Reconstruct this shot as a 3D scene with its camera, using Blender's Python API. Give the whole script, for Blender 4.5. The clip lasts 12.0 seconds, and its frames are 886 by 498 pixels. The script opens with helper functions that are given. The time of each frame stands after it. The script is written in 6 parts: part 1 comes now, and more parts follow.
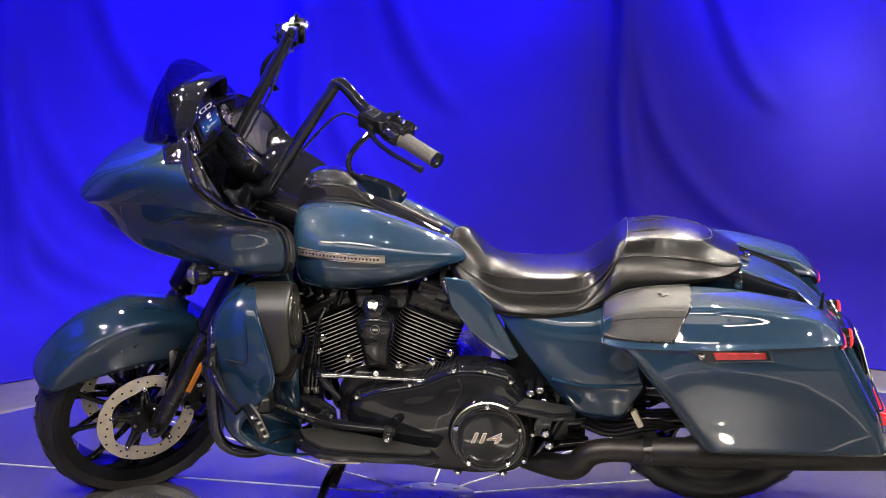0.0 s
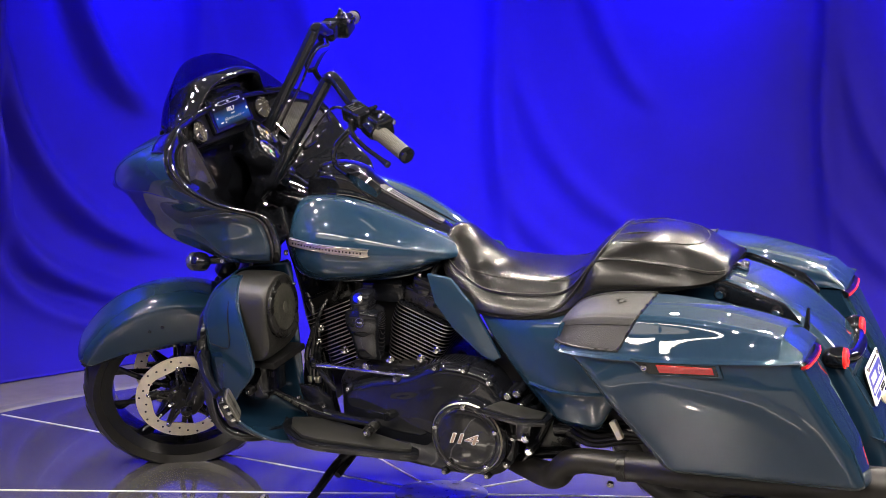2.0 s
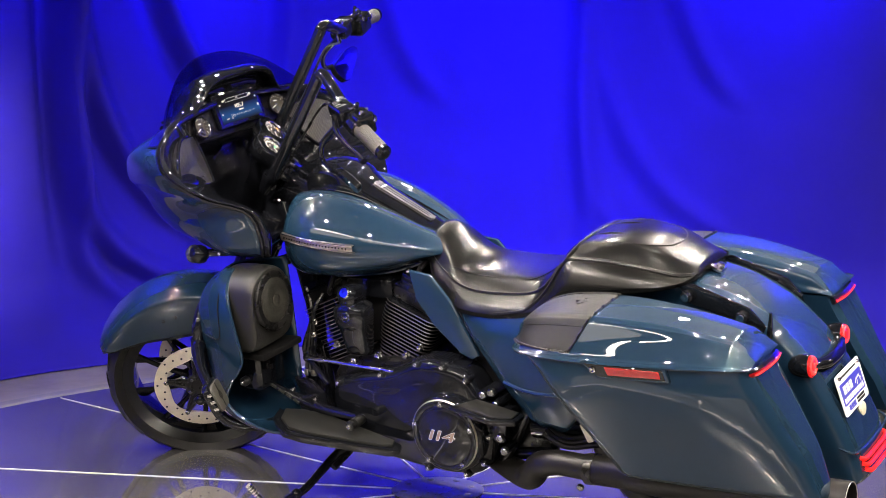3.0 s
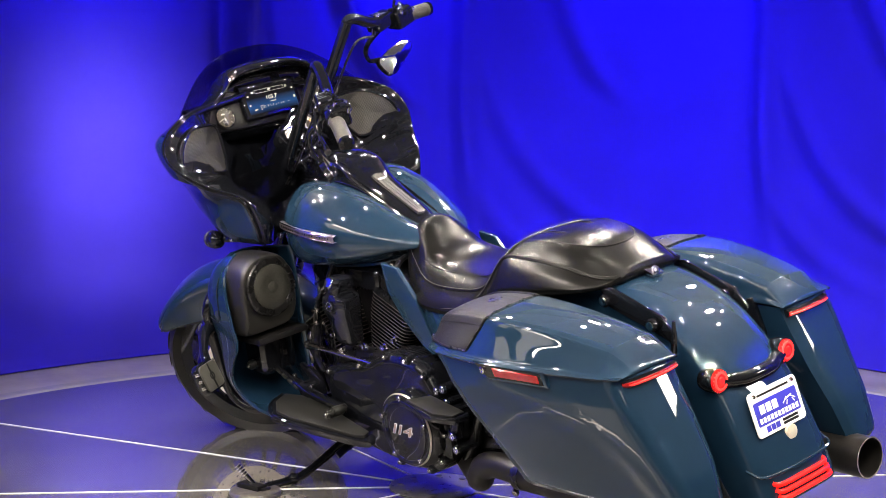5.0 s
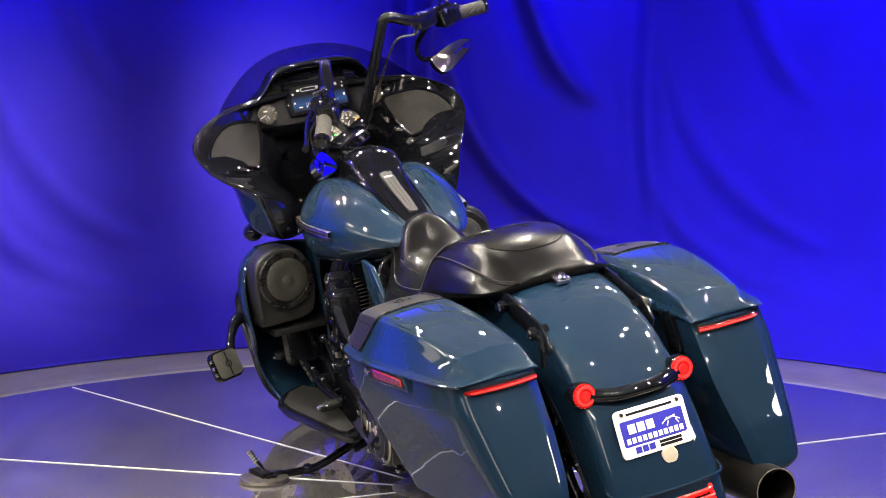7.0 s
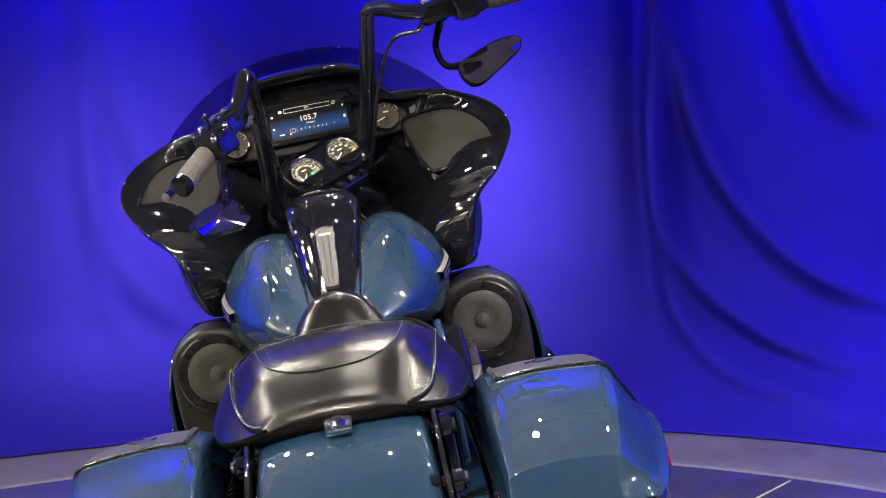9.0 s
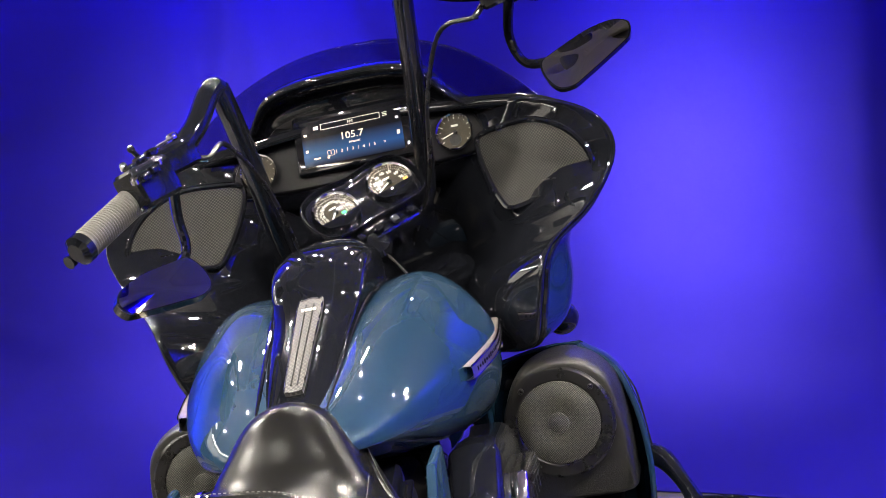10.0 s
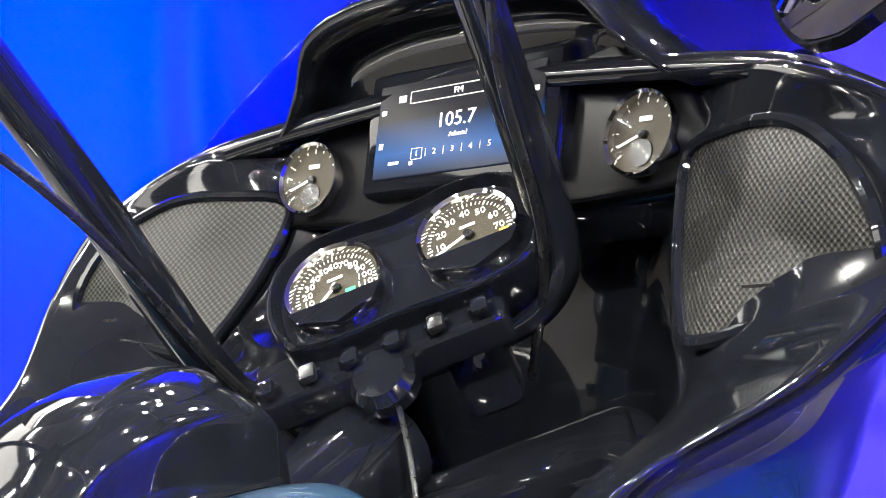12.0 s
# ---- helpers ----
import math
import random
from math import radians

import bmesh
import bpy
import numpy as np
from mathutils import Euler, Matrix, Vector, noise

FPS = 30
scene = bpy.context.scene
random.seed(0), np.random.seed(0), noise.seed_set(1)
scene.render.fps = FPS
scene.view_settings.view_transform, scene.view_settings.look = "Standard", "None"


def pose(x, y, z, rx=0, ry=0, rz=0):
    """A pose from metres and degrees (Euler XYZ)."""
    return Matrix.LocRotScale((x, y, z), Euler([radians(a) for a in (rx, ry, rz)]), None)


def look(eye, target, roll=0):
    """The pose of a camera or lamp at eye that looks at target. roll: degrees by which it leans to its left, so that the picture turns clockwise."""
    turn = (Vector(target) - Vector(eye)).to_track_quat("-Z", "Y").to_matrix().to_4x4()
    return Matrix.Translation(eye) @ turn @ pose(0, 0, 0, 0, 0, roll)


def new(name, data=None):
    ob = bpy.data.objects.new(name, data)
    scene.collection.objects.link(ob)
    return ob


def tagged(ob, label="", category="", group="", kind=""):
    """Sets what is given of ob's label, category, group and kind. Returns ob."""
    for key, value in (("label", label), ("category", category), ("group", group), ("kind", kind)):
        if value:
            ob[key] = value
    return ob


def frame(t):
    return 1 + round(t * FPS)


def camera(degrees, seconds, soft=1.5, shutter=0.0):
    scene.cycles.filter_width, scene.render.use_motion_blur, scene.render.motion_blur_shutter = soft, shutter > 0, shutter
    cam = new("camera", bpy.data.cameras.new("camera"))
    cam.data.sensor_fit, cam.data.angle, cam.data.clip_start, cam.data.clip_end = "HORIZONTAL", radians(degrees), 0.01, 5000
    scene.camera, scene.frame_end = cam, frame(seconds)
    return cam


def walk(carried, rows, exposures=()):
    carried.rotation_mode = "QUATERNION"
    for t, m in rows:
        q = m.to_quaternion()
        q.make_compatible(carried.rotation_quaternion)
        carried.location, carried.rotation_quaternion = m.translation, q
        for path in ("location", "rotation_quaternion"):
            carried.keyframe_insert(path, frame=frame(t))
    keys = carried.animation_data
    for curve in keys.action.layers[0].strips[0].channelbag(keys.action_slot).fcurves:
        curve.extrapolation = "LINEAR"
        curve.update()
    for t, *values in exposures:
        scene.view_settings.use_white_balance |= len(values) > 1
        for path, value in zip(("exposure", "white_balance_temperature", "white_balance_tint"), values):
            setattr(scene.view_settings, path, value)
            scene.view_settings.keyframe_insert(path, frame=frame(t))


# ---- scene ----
# The motorcycle leans on its stand; the turntable's floor is z = 0.
cam = camera(31.92, 12.0, soft=0.6)
PATH = [
    (0.0, 0.4848, -4.5555, 1.2904, 83.193, 0.234, 6.291),
    (0.5, 0.8193, -4.4814, 1.2994, 83.017, 0.249, 10.77),
    (1.0, 1.1513, -4.3918, 1.2985, 82.936, 0.243, 15.269),
    (1.5, 1.472, -4.2791, 1.2901, 82.996, 0.26, 19.697),
    (2.0, 1.7883, -4.1501, 1.2814, 83.091, 0.261, 24.116),
    (2.5, 2.0896, -4.0042, 1.2779, 83.045, 0.23, 28.344),
    (3.0, 2.3786, -3.841, 1.2768, 83.059, 0.196, 32.466),
    (5.0, 3.3546, -2.949, 1.2515, 83.122, -0.035, 49.359),
    (5.5, 3.5652, -2.6709, 1.2438, 83.223, -0.022, 53.813),
    (6.0, 3.7499, -2.4032, 1.2391, 83.247, -0.113, 57.935),
    (6.5, 3.9156, -2.1125, 1.2447, 83.113, -0.054, 62.219),
    (7.0, 4.0283, -1.8022, 1.2514, 83.062, 0.054, 66.578),
    (8.8, 3.1510, -0.2237, 1.2193, 84.158, 1.307, 84.929),
    (9.0, 2.9717, -0.1034, 1.2141, 83.939, 1.197, 86.502),
    (9.5, 2.4987, 0.2353, 1.2518, 83.548, 1.783, 92.843),
    (10.0, 1.9792, 0.4061, 1.2641, 83.112, 2.295, 99.353),
    (10.5, 1.5234, 0.5480, 1.2526, 82.297, 2.457, 105.868),
    (11.0, 1.0803, 0.6412, 1.2765, 82.063, 1.808, 116.428),
    (11.5, 0.6607, 0.6725, 1.2363, 80.688, 0.693, 124.164),
    (12.0, 0.2631, 0.6377, 1.2267, 81.434, -0.553, 132.277),
]
walk(cam, [(r[0], pose(*r[1:])) for r in PATH], exposures=[(0, 0.05, 6600, 11), (5.0, -0.02, 6600, 11), (6.5, -0.25, 6600, 11), (9.0, -0.28, 6600, 10), (10.0, 0.1, 6400, 9), (10.5, 0.3, 6350, 8), (11.2, 0.6, 6200, 8), (12.0, 1.05, 5950, 6)])

HUB = Vector((0.17, -0.16, 0.0))      # middle of the turntable ring
RING = 2.22                           # radius of the turntable
DRAPE = 3.05                          # radius of the hanging backdrop


def lamp(name, kind, energy, color, m, **props):
    data = bpy.data.lights.new(name, kind)
    data.energy, data.color = energy, color
    if kind == "AREA":
        data.shape = props.get("shape", "DISK")
        data.size = props.get("size", 0.1)
        data.size_y = props.get("size_y", data.size)
        data.spread = radians(props.get("spread", 180))
    ob = new(name, data)
    ob.matrix_world = m
    return ob


world = bpy.data.worlds.new("studio")
world.use_nodes = True
world.node_tree.nodes["Background"].inputs["Color"].default_value = (0.10, 0.12, 0.35, 1)
world.node_tree.nodes["Background"].inputs["Strength"].default_value = 0.03
scene.world = world

WHITE, BLUE = (1.0, 0.90, 0.78), (0.03, 0.006, 1.0)
CEIL = 3.3
# small ceiling spots over the turntable, unevenly spread
shake = random.Random(4)
for ring_r, count, power in ((0.7, 2, 5.5), (1.5, 4, 5.5), (2.4, 6, 4.5)):
    for i in range(count):
        a = 2 * math.pi * (i + 0.35 * ring_r + shake.uniform(-0.22, 0.22)) / count
        eye = HUB + Vector((ring_r * math.cos(a), ring_r * math.sin(a), CEIL - 0.25))
        lamp("ceiling_spot", "AREA", power, WHITE, look(eye, (HUB.x + 0.4 * (eye.x - HUB.x), 0.4 * eye.y, 0.5)), size=0.034, spread=100)
# more of them over the aisle beside and behind the motorcycle
for deg, r in ((-22, 3.4), (-12, 5.0), (2, 2.9), (9, 4.3), (18, 3.6), (30, 2.7), (33, 5.2), (44, 3.9), (52, 2.5), (66, 3.2), (80, 2.6), (-3, 6.2), (14, 1.9), (24, 6.4), (38, 1.6), (58, 4.6), (72, 1.8)):
    eye = HUB + Vector((r * math.cos(radians(deg)), r * math.sin(radians(deg)), CEIL - 0.2))
    lamp("aisle_spot", "AREA", 5.5, WHITE, look(eye, eye + Vector((-0.25 * math.cos(radians(deg)), -0.25 * math.sin(radians(deg)), -1))), size=0.028, spread=130)
# spots on a rail over the open side
for deg in (-138, -112, -86, -60, -34, -8, 20):
    eye = HUB + Vector((3.0 * math.cos(radians(deg)), 3.0 * math.sin(radians(deg)), 3.1))
    lamp("rail_spot", "AREA", 9, WHITE, look(eye, HUB + Vector((0, 0, 0.5))), size=0.07, spread=64)
# one strong lamp far behind the motorcycle, pointing at it
lamp("far_lamp", "AREA", 120, WHITE, pose(4.46, 3.42, 3.1, 0, 0, 43 - 90), shape="RECTANGLE", size=0.5, size_y=1.2)
# tube lamps across the ceiling of the open side
for deg, r in ((-128, 4.6), (-104, 5.2), (-80, 4.7), (-56, 5.2), (-30, 4.8)):
    lamp("tube_lamp", "AREA", 50, WHITE, pose(HUB.x + r * math.cos(radians(deg)), HUB.y + r * math.sin(radians(deg)), 3.2, 0, 0, deg + 8), shape="RECTANGLE", size=0.14, size_y=1.9)
# added fill panels, no real fixtures, under the open side's ceiling, mirrored in the glossy deck
for deg, wide, power in ((-132, 2.8, 60), (-105, 2.8, 70), (-78, 2.8, 70), (-51, 2.8, 60), (-26, 0.6, 30)):
    eye = HUB + Vector((7.2 * math.cos(radians(deg)), 7.2 * math.sin(radians(deg)), 3.25))
    lamp("fill_panel", "AREA", power, WHITE, look(eye, eye + Vector((0.001 * math.cos(radians(deg)), 0.001 * math.sin(radians(deg)), -1))), shape="RECTANGLE", size=wide, size_y=2.9)
# back lights above the backdrop, added out of view to brighten the motorcycle's top
for deg, power in ((62, 14), (92, 4), (122, 3.5), (152, 3.5), (182, 3.5), (212, 3.5)):
    out = Vector((math.cos(radians(deg)), math.sin(radians(deg)), 0))
    lamp("fill_back_light", "AREA", power, WHITE, look(HUB + out * 2.2 + Vector((0, 0, 3.15)), HUB + Vector((0.1, 0, 0.6))), size=0.11, spread=60)
# blue wash lights over the backdrop
for i in range(9):
    a = radians(45 + i * 25)
    out = Vector((math.cos(a), math.sin(a), 0))
    lamp("blue_wash", "AREA", 37 if i < 4 else 25, BLUE, look(HUB + out * 2.25 + Vector((0, 0, 2.95)), HUB + out * 3.05 + Vector((0, 0, 2.2))), shape="RECTANGLE", size=0.7, size_y=0.2, spread=56)
# white and blue beams that strike the backdrop
for deg, z, power, tint, wide in ((170, 0.80, 7, WHITE, 20), (195, 0.66, 6, WHITE, 24), (106, 0.5, 7, BLUE, 44), (122, 0.5, 12, BLUE, 44), (141, 0.45, 5, BLUE, 40), (64, 1.1, 2, WHITE, 16), (229, 1.0, 30, (0.03, 0.30, 1.0), 30)):
    out = Vector((math.cos(radians(deg)), math.sin(radians(deg)), 0))
    lamp("backdrop_beam", "AREA", power, tint, look(HUB + out * 0.7 + Vector((0, 0, 2.9)), HUB + out * 3.05 + Vector((0, 0, z))), size=0.5, spread=wide)


# ---- materials ----
def material(name, color, rough=0.5, metal=0.0, coat=0.0, grain=None, bump=None, mottle=0.0, scale=6.0, emit=None, spec=0.5, rough_var=0.0):
    """A principled surface with two scales of variation: mottle (colour, roughness) at `scale` and grain bump."""
    m = bpy.data.materials.new(name)
    m.use_nodes = True
    n, l = m.node_tree.nodes, m.node_tree.links
    b = n["Principled BSDF"]
    b.inputs["Base Color"].default_value = (*color, 1)
    b.inputs["Roughness"].default_value = rough
    b.inputs["Metallic"].default_value = metal
    b.inputs["Coat Weight"].default_value = coat
    b.inputs["Coat Roughness"].default_value = 0.015
    b.inputs["Coat IOR"].default_value = 1.62
    b.inputs["Specular IOR Level"].default_value = spec
    if emit:
        b.inputs["Emission Color"].default_value = (*emit[0], 1)
        b.inputs["Emission Strength"].default_value = emit[1]
    co = n.new("ShaderNodeTexCoord")
    if mottle:
        t = n.new("ShaderNodeTexNoise")
        t.inputs["Scale"].default_value = scale
        t.inputs["Detail"].default_value = 8
        t.inputs["Roughness"].default_value = 0.65
        l.new(co.outputs["Object"], t.inputs["Vector"])
        r = n.new("ShaderNodeValToRGB")
        lo, hi = max(0, 1 - mottle), 1 + mottle
        r.color_ramp.elements[0].position, r.color_ramp.elements[1].position = 0.3, 0.7
        r.color_ramp.elements[0].color = (*[c * lo for c in color], 1)
        r.color_ramp.elements[1].color = (*[min(1, c * hi) for c in color], 1)
        l.new(t.outputs["Fac"], r.inputs["Fac"])
        l.new(r.outputs["Color"], b.inputs["Base Color"])
        mr = n.new("ShaderNodeMapRange")
        mr.inputs["To Min"].default_value = max(0, rough - rough_var)
        mr.inputs["To Max"].default_value = rough + rough_var
        l.new(t.outputs["Fac"], mr.inputs["Value"])
        l.new(mr.outputs["Result"], b.inputs["Roughness"])
    if grain:
        kind, gs, strength = grain
        if kind == "cells":
            g = n.new("ShaderNodeTexVoronoi")
            out = "Distance"
        else:
            g = n.new("ShaderNodeTexNoise")
            g.inputs["Detail"].default_value = 6
            out = "Fac"
        g.inputs["Scale"].default_value = gs
        l.new(co.outputs["Object"], g.inputs["Vector"])
        bp = n.new("ShaderNodeBump")
        bp.inputs["Strength"].default_value = strength
        bp.inputs["Distance"].default_value = 0.002
        l.new(g.outputs[out], bp.inputs["Height"])
        l.new(bp.outputs["Normal"], b.inputs["Normal"])
    return m


def mesh_material(name, wire, hole, pitch, rough=0.35, metal=0.9, across="YZ"):
    """Woven speaker mesh: round holes in staggered rows."""
    m = material(name, wire, rough, metal)
    n, l = m.node_tree.nodes, m.node_tree.links
    b = n["Principled BSDF"]
    co = n.new("ShaderNodeTexCoord")
    v = n.new("ShaderNodeTexVoronoi")
    v.inputs["Scale"].default_value = 1 / pitch
    v.inputs["Randomness"].default_value = 0.0
    v.voronoi_dimensions = "2D"
    sp, cb = n.new("ShaderNodeSeparateXYZ"), n.new("ShaderNodeCombineXYZ")
    mp = n.new("ShaderNodeMapping")
    mp.inputs["Rotation"].default_value = (0.0, 0.0, 0.785)
    l.new(co.outputs["Object"], sp.inputs["Vector"])
    l.new(sp.outputs[across[0]], cb.inputs["X"])
    l.new(sp.outputs[across[1]], cb.inputs["Y"])
    l.new(cb.outputs["Vector"], mp.inputs["Vector"])
    l.new(mp.outputs["Vector"], v.inputs["Vector"])
    r = n.new("ShaderNodeValToRGB")
    r.color_ramp.elements[0].position, r.color_ramp.elements[1].position = 0.38, 0.55
    r.color_ramp.elements[0].color, r.color_ramp.elements[1].color = (*hole, 1), (*wire, 1)
    l.new(v.outputs["Distance"], r.inputs["Fac"])
    l.new(r.outputs["Color"], b.inputs["Base Color"])
    bp = n.new("ShaderNodeBump")
    bp.inputs["Strength"].default_value, bp.inputs["Distance"].default_value = 0.6, 0.001
    l.new(v.outputs["Distance"], bp.inputs["Height"])
    l.new(bp.outputs["Normal"], b.inputs["Normal"])
    return m


PAINT = material("blue_paint", (0.0055, 0.0195, 0.040), 0.5, 0.0, 1.0, mottle=0.05, scale=40, rough_var=0.04, spec=0.05)
BLACK = material("gloss_black", (0.0045, 0.005, 0.0068), 0.045, 0.0, 0.0, mottle=0.3, scale=25, rough_var=0.015, spec=0.6)
SATIN = material("satin_black", (0.006, 0.006, 0.0063), 0.28, 0.1, 0.1, mottle=0.3, scale=30, rough_var=0.08)
WRINKLE = material("wrinkle_black", (0.010, 0.010, 0.009), 0.40, 0.0, 0.0, grain=("noise", 420, 0.45), mottle=0.2, scale=200, rough_var=0.03, spec=0.5)
COVER = material("woven_cover", (0.006, 0.006, 0.0055), 0.42, 0.0, 0.0, grain=("cells", 520, 0.35), mottle=0.2, scale=120, rough_var=0.05, spec=0.35)
LEATHER = material("black_leather", (0.0045, 0.0045, 0.0045), 0.23, 0.0, 0.0, grain=("noise", 480, 0.07), mottle=0.10, scale=300, rough_var=0.015, spec=0.20)
THREAD = material("grey_thread", (0.06, 0.056, 0.05), 0.7)
RUBBER = material("tyre_rubber", (0.013, 0.0128, 0.012), 0.38, grain=("noise", 120, 0.25), mottle=0.3, scale=18, rough_var=0.1)
GRIPRUB = material("grip_rubber", (0.045, 0.043, 0.035), 0.55, grain=("cells", 420, 0.5), mottle=0.2, scale=50)
CHROME = material("chrome", (0.75, 0.74, 0.72), 0.07, 1.0, mottle=0.06, scale=30, rough_var=0.03)
STEEL = material("brushed_steel", (0.72, 0.67, 0.55), 0.34, 1.0, grain=("noise", 300, 0.12), mottle=0.18, scale=40, rough_var=0.1)
DISCSTEEL = material("disc_steel", (0.88, 0.80, 0.62), 0.46, 0.85, grain=("noise", 300, 0.10), mottle=0.10, scale=40, rough_var=0.05)
ALU = material("machined_edge", (0.50, 0.44, 0.41), 0.3, 1.0, mottle=0.15, scale=60)
EXHAUST = material("ceramic_black", (0.022, 0.021, 0.02), 0.38, 0.6, mottle=0.25, scale=25, rough_var=0.12)
# black for the muffler bore's soot and for shade painted into holes and grooves
SOOTSHADE = material("soot_and_hole_shade", (0.004, 0.004, 0.004), 0.9)
REDLENS = material("red_reflector", (0.20, 0.003, 0.005), 0.12, 0.0, 1.0, grain=("cells", 260, 0.4), mottle=0.2, scale=60)
REDLIT = material("lit_red_lens", (0.5, 0.01, 0.01), 0.2, emit=((1.0, 0.012, 0.008), 1.3))
REDGLOW = material("glowing_red_lens", (0.35, 0.005, 0.006), 0.15, 0.0, 1.0, grain=("cells", 260, 0.4), emit=((1.0, 0.012, 0.01), 0.3))
REDRING = material("lit_red_leds", (0.5, 0.02, 0.02), 0.2, emit=((1.0, 0.022, 0.016), 2.6))
AMBER = material("amber_reflector", (0.55, 0.17, 0.01), 0.15, 0.0, 1.0, grain=("cells", 300, 0.4), mottle=0.15, scale=60)
LENS = material("clear_lens", (0.10, 0.10, 0.10), 0.08, 0.6, 1.0, mottle=0.2, scale=90)
DIAL = material("dial_face", (0.034, 0.029, 0.021), 0.5, emit=((0.9, 0.8, 0.55), 0.018), mottle=0.3, scale=60, spec=0.1)
MARKS = material("dial_marks", (0.75, 0.72, 0.62), 0.5, emit=((1.0, 0.95, 0.8), 0.16))
GREENLED = material("green_lamp", (0.02, 0.5, 0.1), 0.4, emit=((0.05, 1.0, 0.2), 2.0))
AMBERLED = material("amber_lamp", (0.6, 0.25, 0.02), 0.4, emit=((1.0, 0.4, 0.03), 1.5))
MESH = mesh_material("speaker_mesh", (0.032, 0.031, 0.027), (0.003, 0.003, 0.003), 0.0038, rough=0.45, metal=0.7)
MESHFINE = mesh_material("woofer_mesh", (0.11, 0.11, 0.09), (0.006, 0.006, 0.006), 0.0022, rough=0.5, metal=0.5)
VENTM = mesh_material("vent_insert", (0.085, 0.082, 0.075), (0.02, 0.02, 0.019), 0.005, rough=0.6, metal=0.0, across="XY")
MIRROR = material("mirror_glass", (0.8, 0.8, 0.78), 0.03, 1.0)
PLATEW = material("plate_white", (0.78, 0.78, 0.76), 0.35, mottle=0.06, scale=50)
PLATEB = material("plate_blue", (0.03, 0.03, 0.40), 0.4, mottle=0.08, scale=60)
GREYIN = material("grey_inlay", (0.013, 0.0135, 0.013), 0.4, 0.0, mottle=0.15, scale=40, spec=0.3)
COPPER = material("copper_grey", (0.30, 0.22, 0.17), 0.35, 0.5, mottle=0.1, scale=60)
PEGPAD = material("peg_rubber", (0.040, 0.039, 0.032), 0.6, grain=("noise", 300, 0.2), mottle=0.15, scale=50)
REDMARK = material("red_mark", (0.6, 0.03, 0.04), 0.4)
DASH = material("dash_black", (0.003, 0.003, 0.0036), 0.3, 0.0, 0.0, mottle=0.2, scale=30, spec=0.08)
DARK = material("dark_plastic", (0.004, 0.004, 0.0045), 0.6, grain=("noise", 200, 0.2), mottle=0.3, scale=30, spec=0.2)
CREAM = material("cream_plastic", (0.6, 0.55, 0.42), 0.5, mottle=0.1, scale=40)


def smoked(name, tint, rough=0.02, low=0.04, high=0.45):
    m = bpy.data.materials.new(name)
    m.use_nodes = True
    n, l = m.node_tree.nodes, m.node_tree.links
    n.remove(n["Principled BSDF"])
    t, g, x, f = n.new("ShaderNodeBsdfTransparent"), n.new("ShaderNodeBsdfGlossy"), n.new("ShaderNodeMixShader"), n.new("ShaderNodeLayerWeight")
    t.inputs["Color"].default_value = (*tint, 1)
    g.inputs["Roughness"].default_value = rough
    mr = n.new("ShaderNodeMapRange")
    mr.inputs["From Min"].default_value, mr.inputs["From Max"].default_value = 0.45, 1.0
    mr.inputs["To Min"].default_value, mr.inputs["To Max"].default_value = low, high
    l.new(f.outputs["Facing"], mr.inputs["Value"])
    l.new(mr.outputs["Result"], x.inputs["Fac"])
    l.new(t.outputs["BSDF"], x.inputs[1])
    l.new(g.outputs["BSDF"], x.inputs[2])
    l.new(x.outputs["Shader"], n["Material Output"].inputs["Surface"])
    return m


SMOKE = smoked("smoked_screen", (0.55, 0.55, 0.62))
DIALGLASS = smoked("dial_glass", (0.92, 0.92, 0.92), 0.05, 0.006, 0.06)


def screen_material():
    """Lit display: near black above, blue glow across the lower half."""
    m = material("lit_display", (0.004, 0.004, 0.005), 0.14, 0, 0.0, spec=0.06)
    n, l = m.node_tree.nodes, m.node_tree.links
    co, sp, r = n.new("ShaderNodeTexCoord"), n.new("ShaderNodeSeparateXYZ"), n.new("ShaderNodeValToRGB")
    l.new(co.outputs["Generated"], sp.inputs["Vector"])
    l.new(sp.outputs["Z"], r.inputs["Fac"])
    e = r.color_ramp.elements
    e[0].position, e[0].color = 0.0, (0.004, 0.006, 0.012, 1)
    e[1].position, e[1].color = 0.62, (0.003, 0.003, 0.005, 1)
    mid = e.new(0.26)
    mid.color = (0.012, 0.07, 0.22, 1)
    b = n["Principled BSDF"]
    l.new(r.outputs["Color"], b.inputs["Emission Color"])
    b.inputs["Emission Strength"].default_value = 1.0
    return m


DISPLAY = screen_material()


# ---- geometry helpers ----
def spline(pts, n, closed=False):
    """n points on a Catmull-Rom curve through pts."""
    p = [Vector(q) for q in pts]
    k = len(p)
    out = []
    spans = k if closed else k - 1
    for i in range(n):
        u = i / (n if closed else n - 1) * spans
        j = min(int(u), spans - 1)
        f = u - j
        if closed:
            a, b, c, d = p[(j - 1) % k], p[j % k], p[(j + 1) % k], p[(j + 2) % k]
        else:
            b, c = p[j], p[j + 1]
            a = p[j - 1] if j > 0 else 2 * b - c
            d = p[j + 2] if j + 2 < k else 2 * c - b
        out.append(0.5 * ((2 * b) + (c - a) * f + (2 * a - 5 * b + 4 * c - d) * f * f + (3 * b - a - 3 * c + d) * f ** 3))
    return out


def sheet(rows, nu, nv, closed=False):
    """A grid of nu x nv points through rows of control points; closed: each row is a ring."""
    rows = [spline(r, nv, closed) for r in rows]
    cols = [spline([r[j] for r in rows], nu) for j in range(nv)]
    return [[cols[j][i] for j in range(nv)] for i in range(nu)]


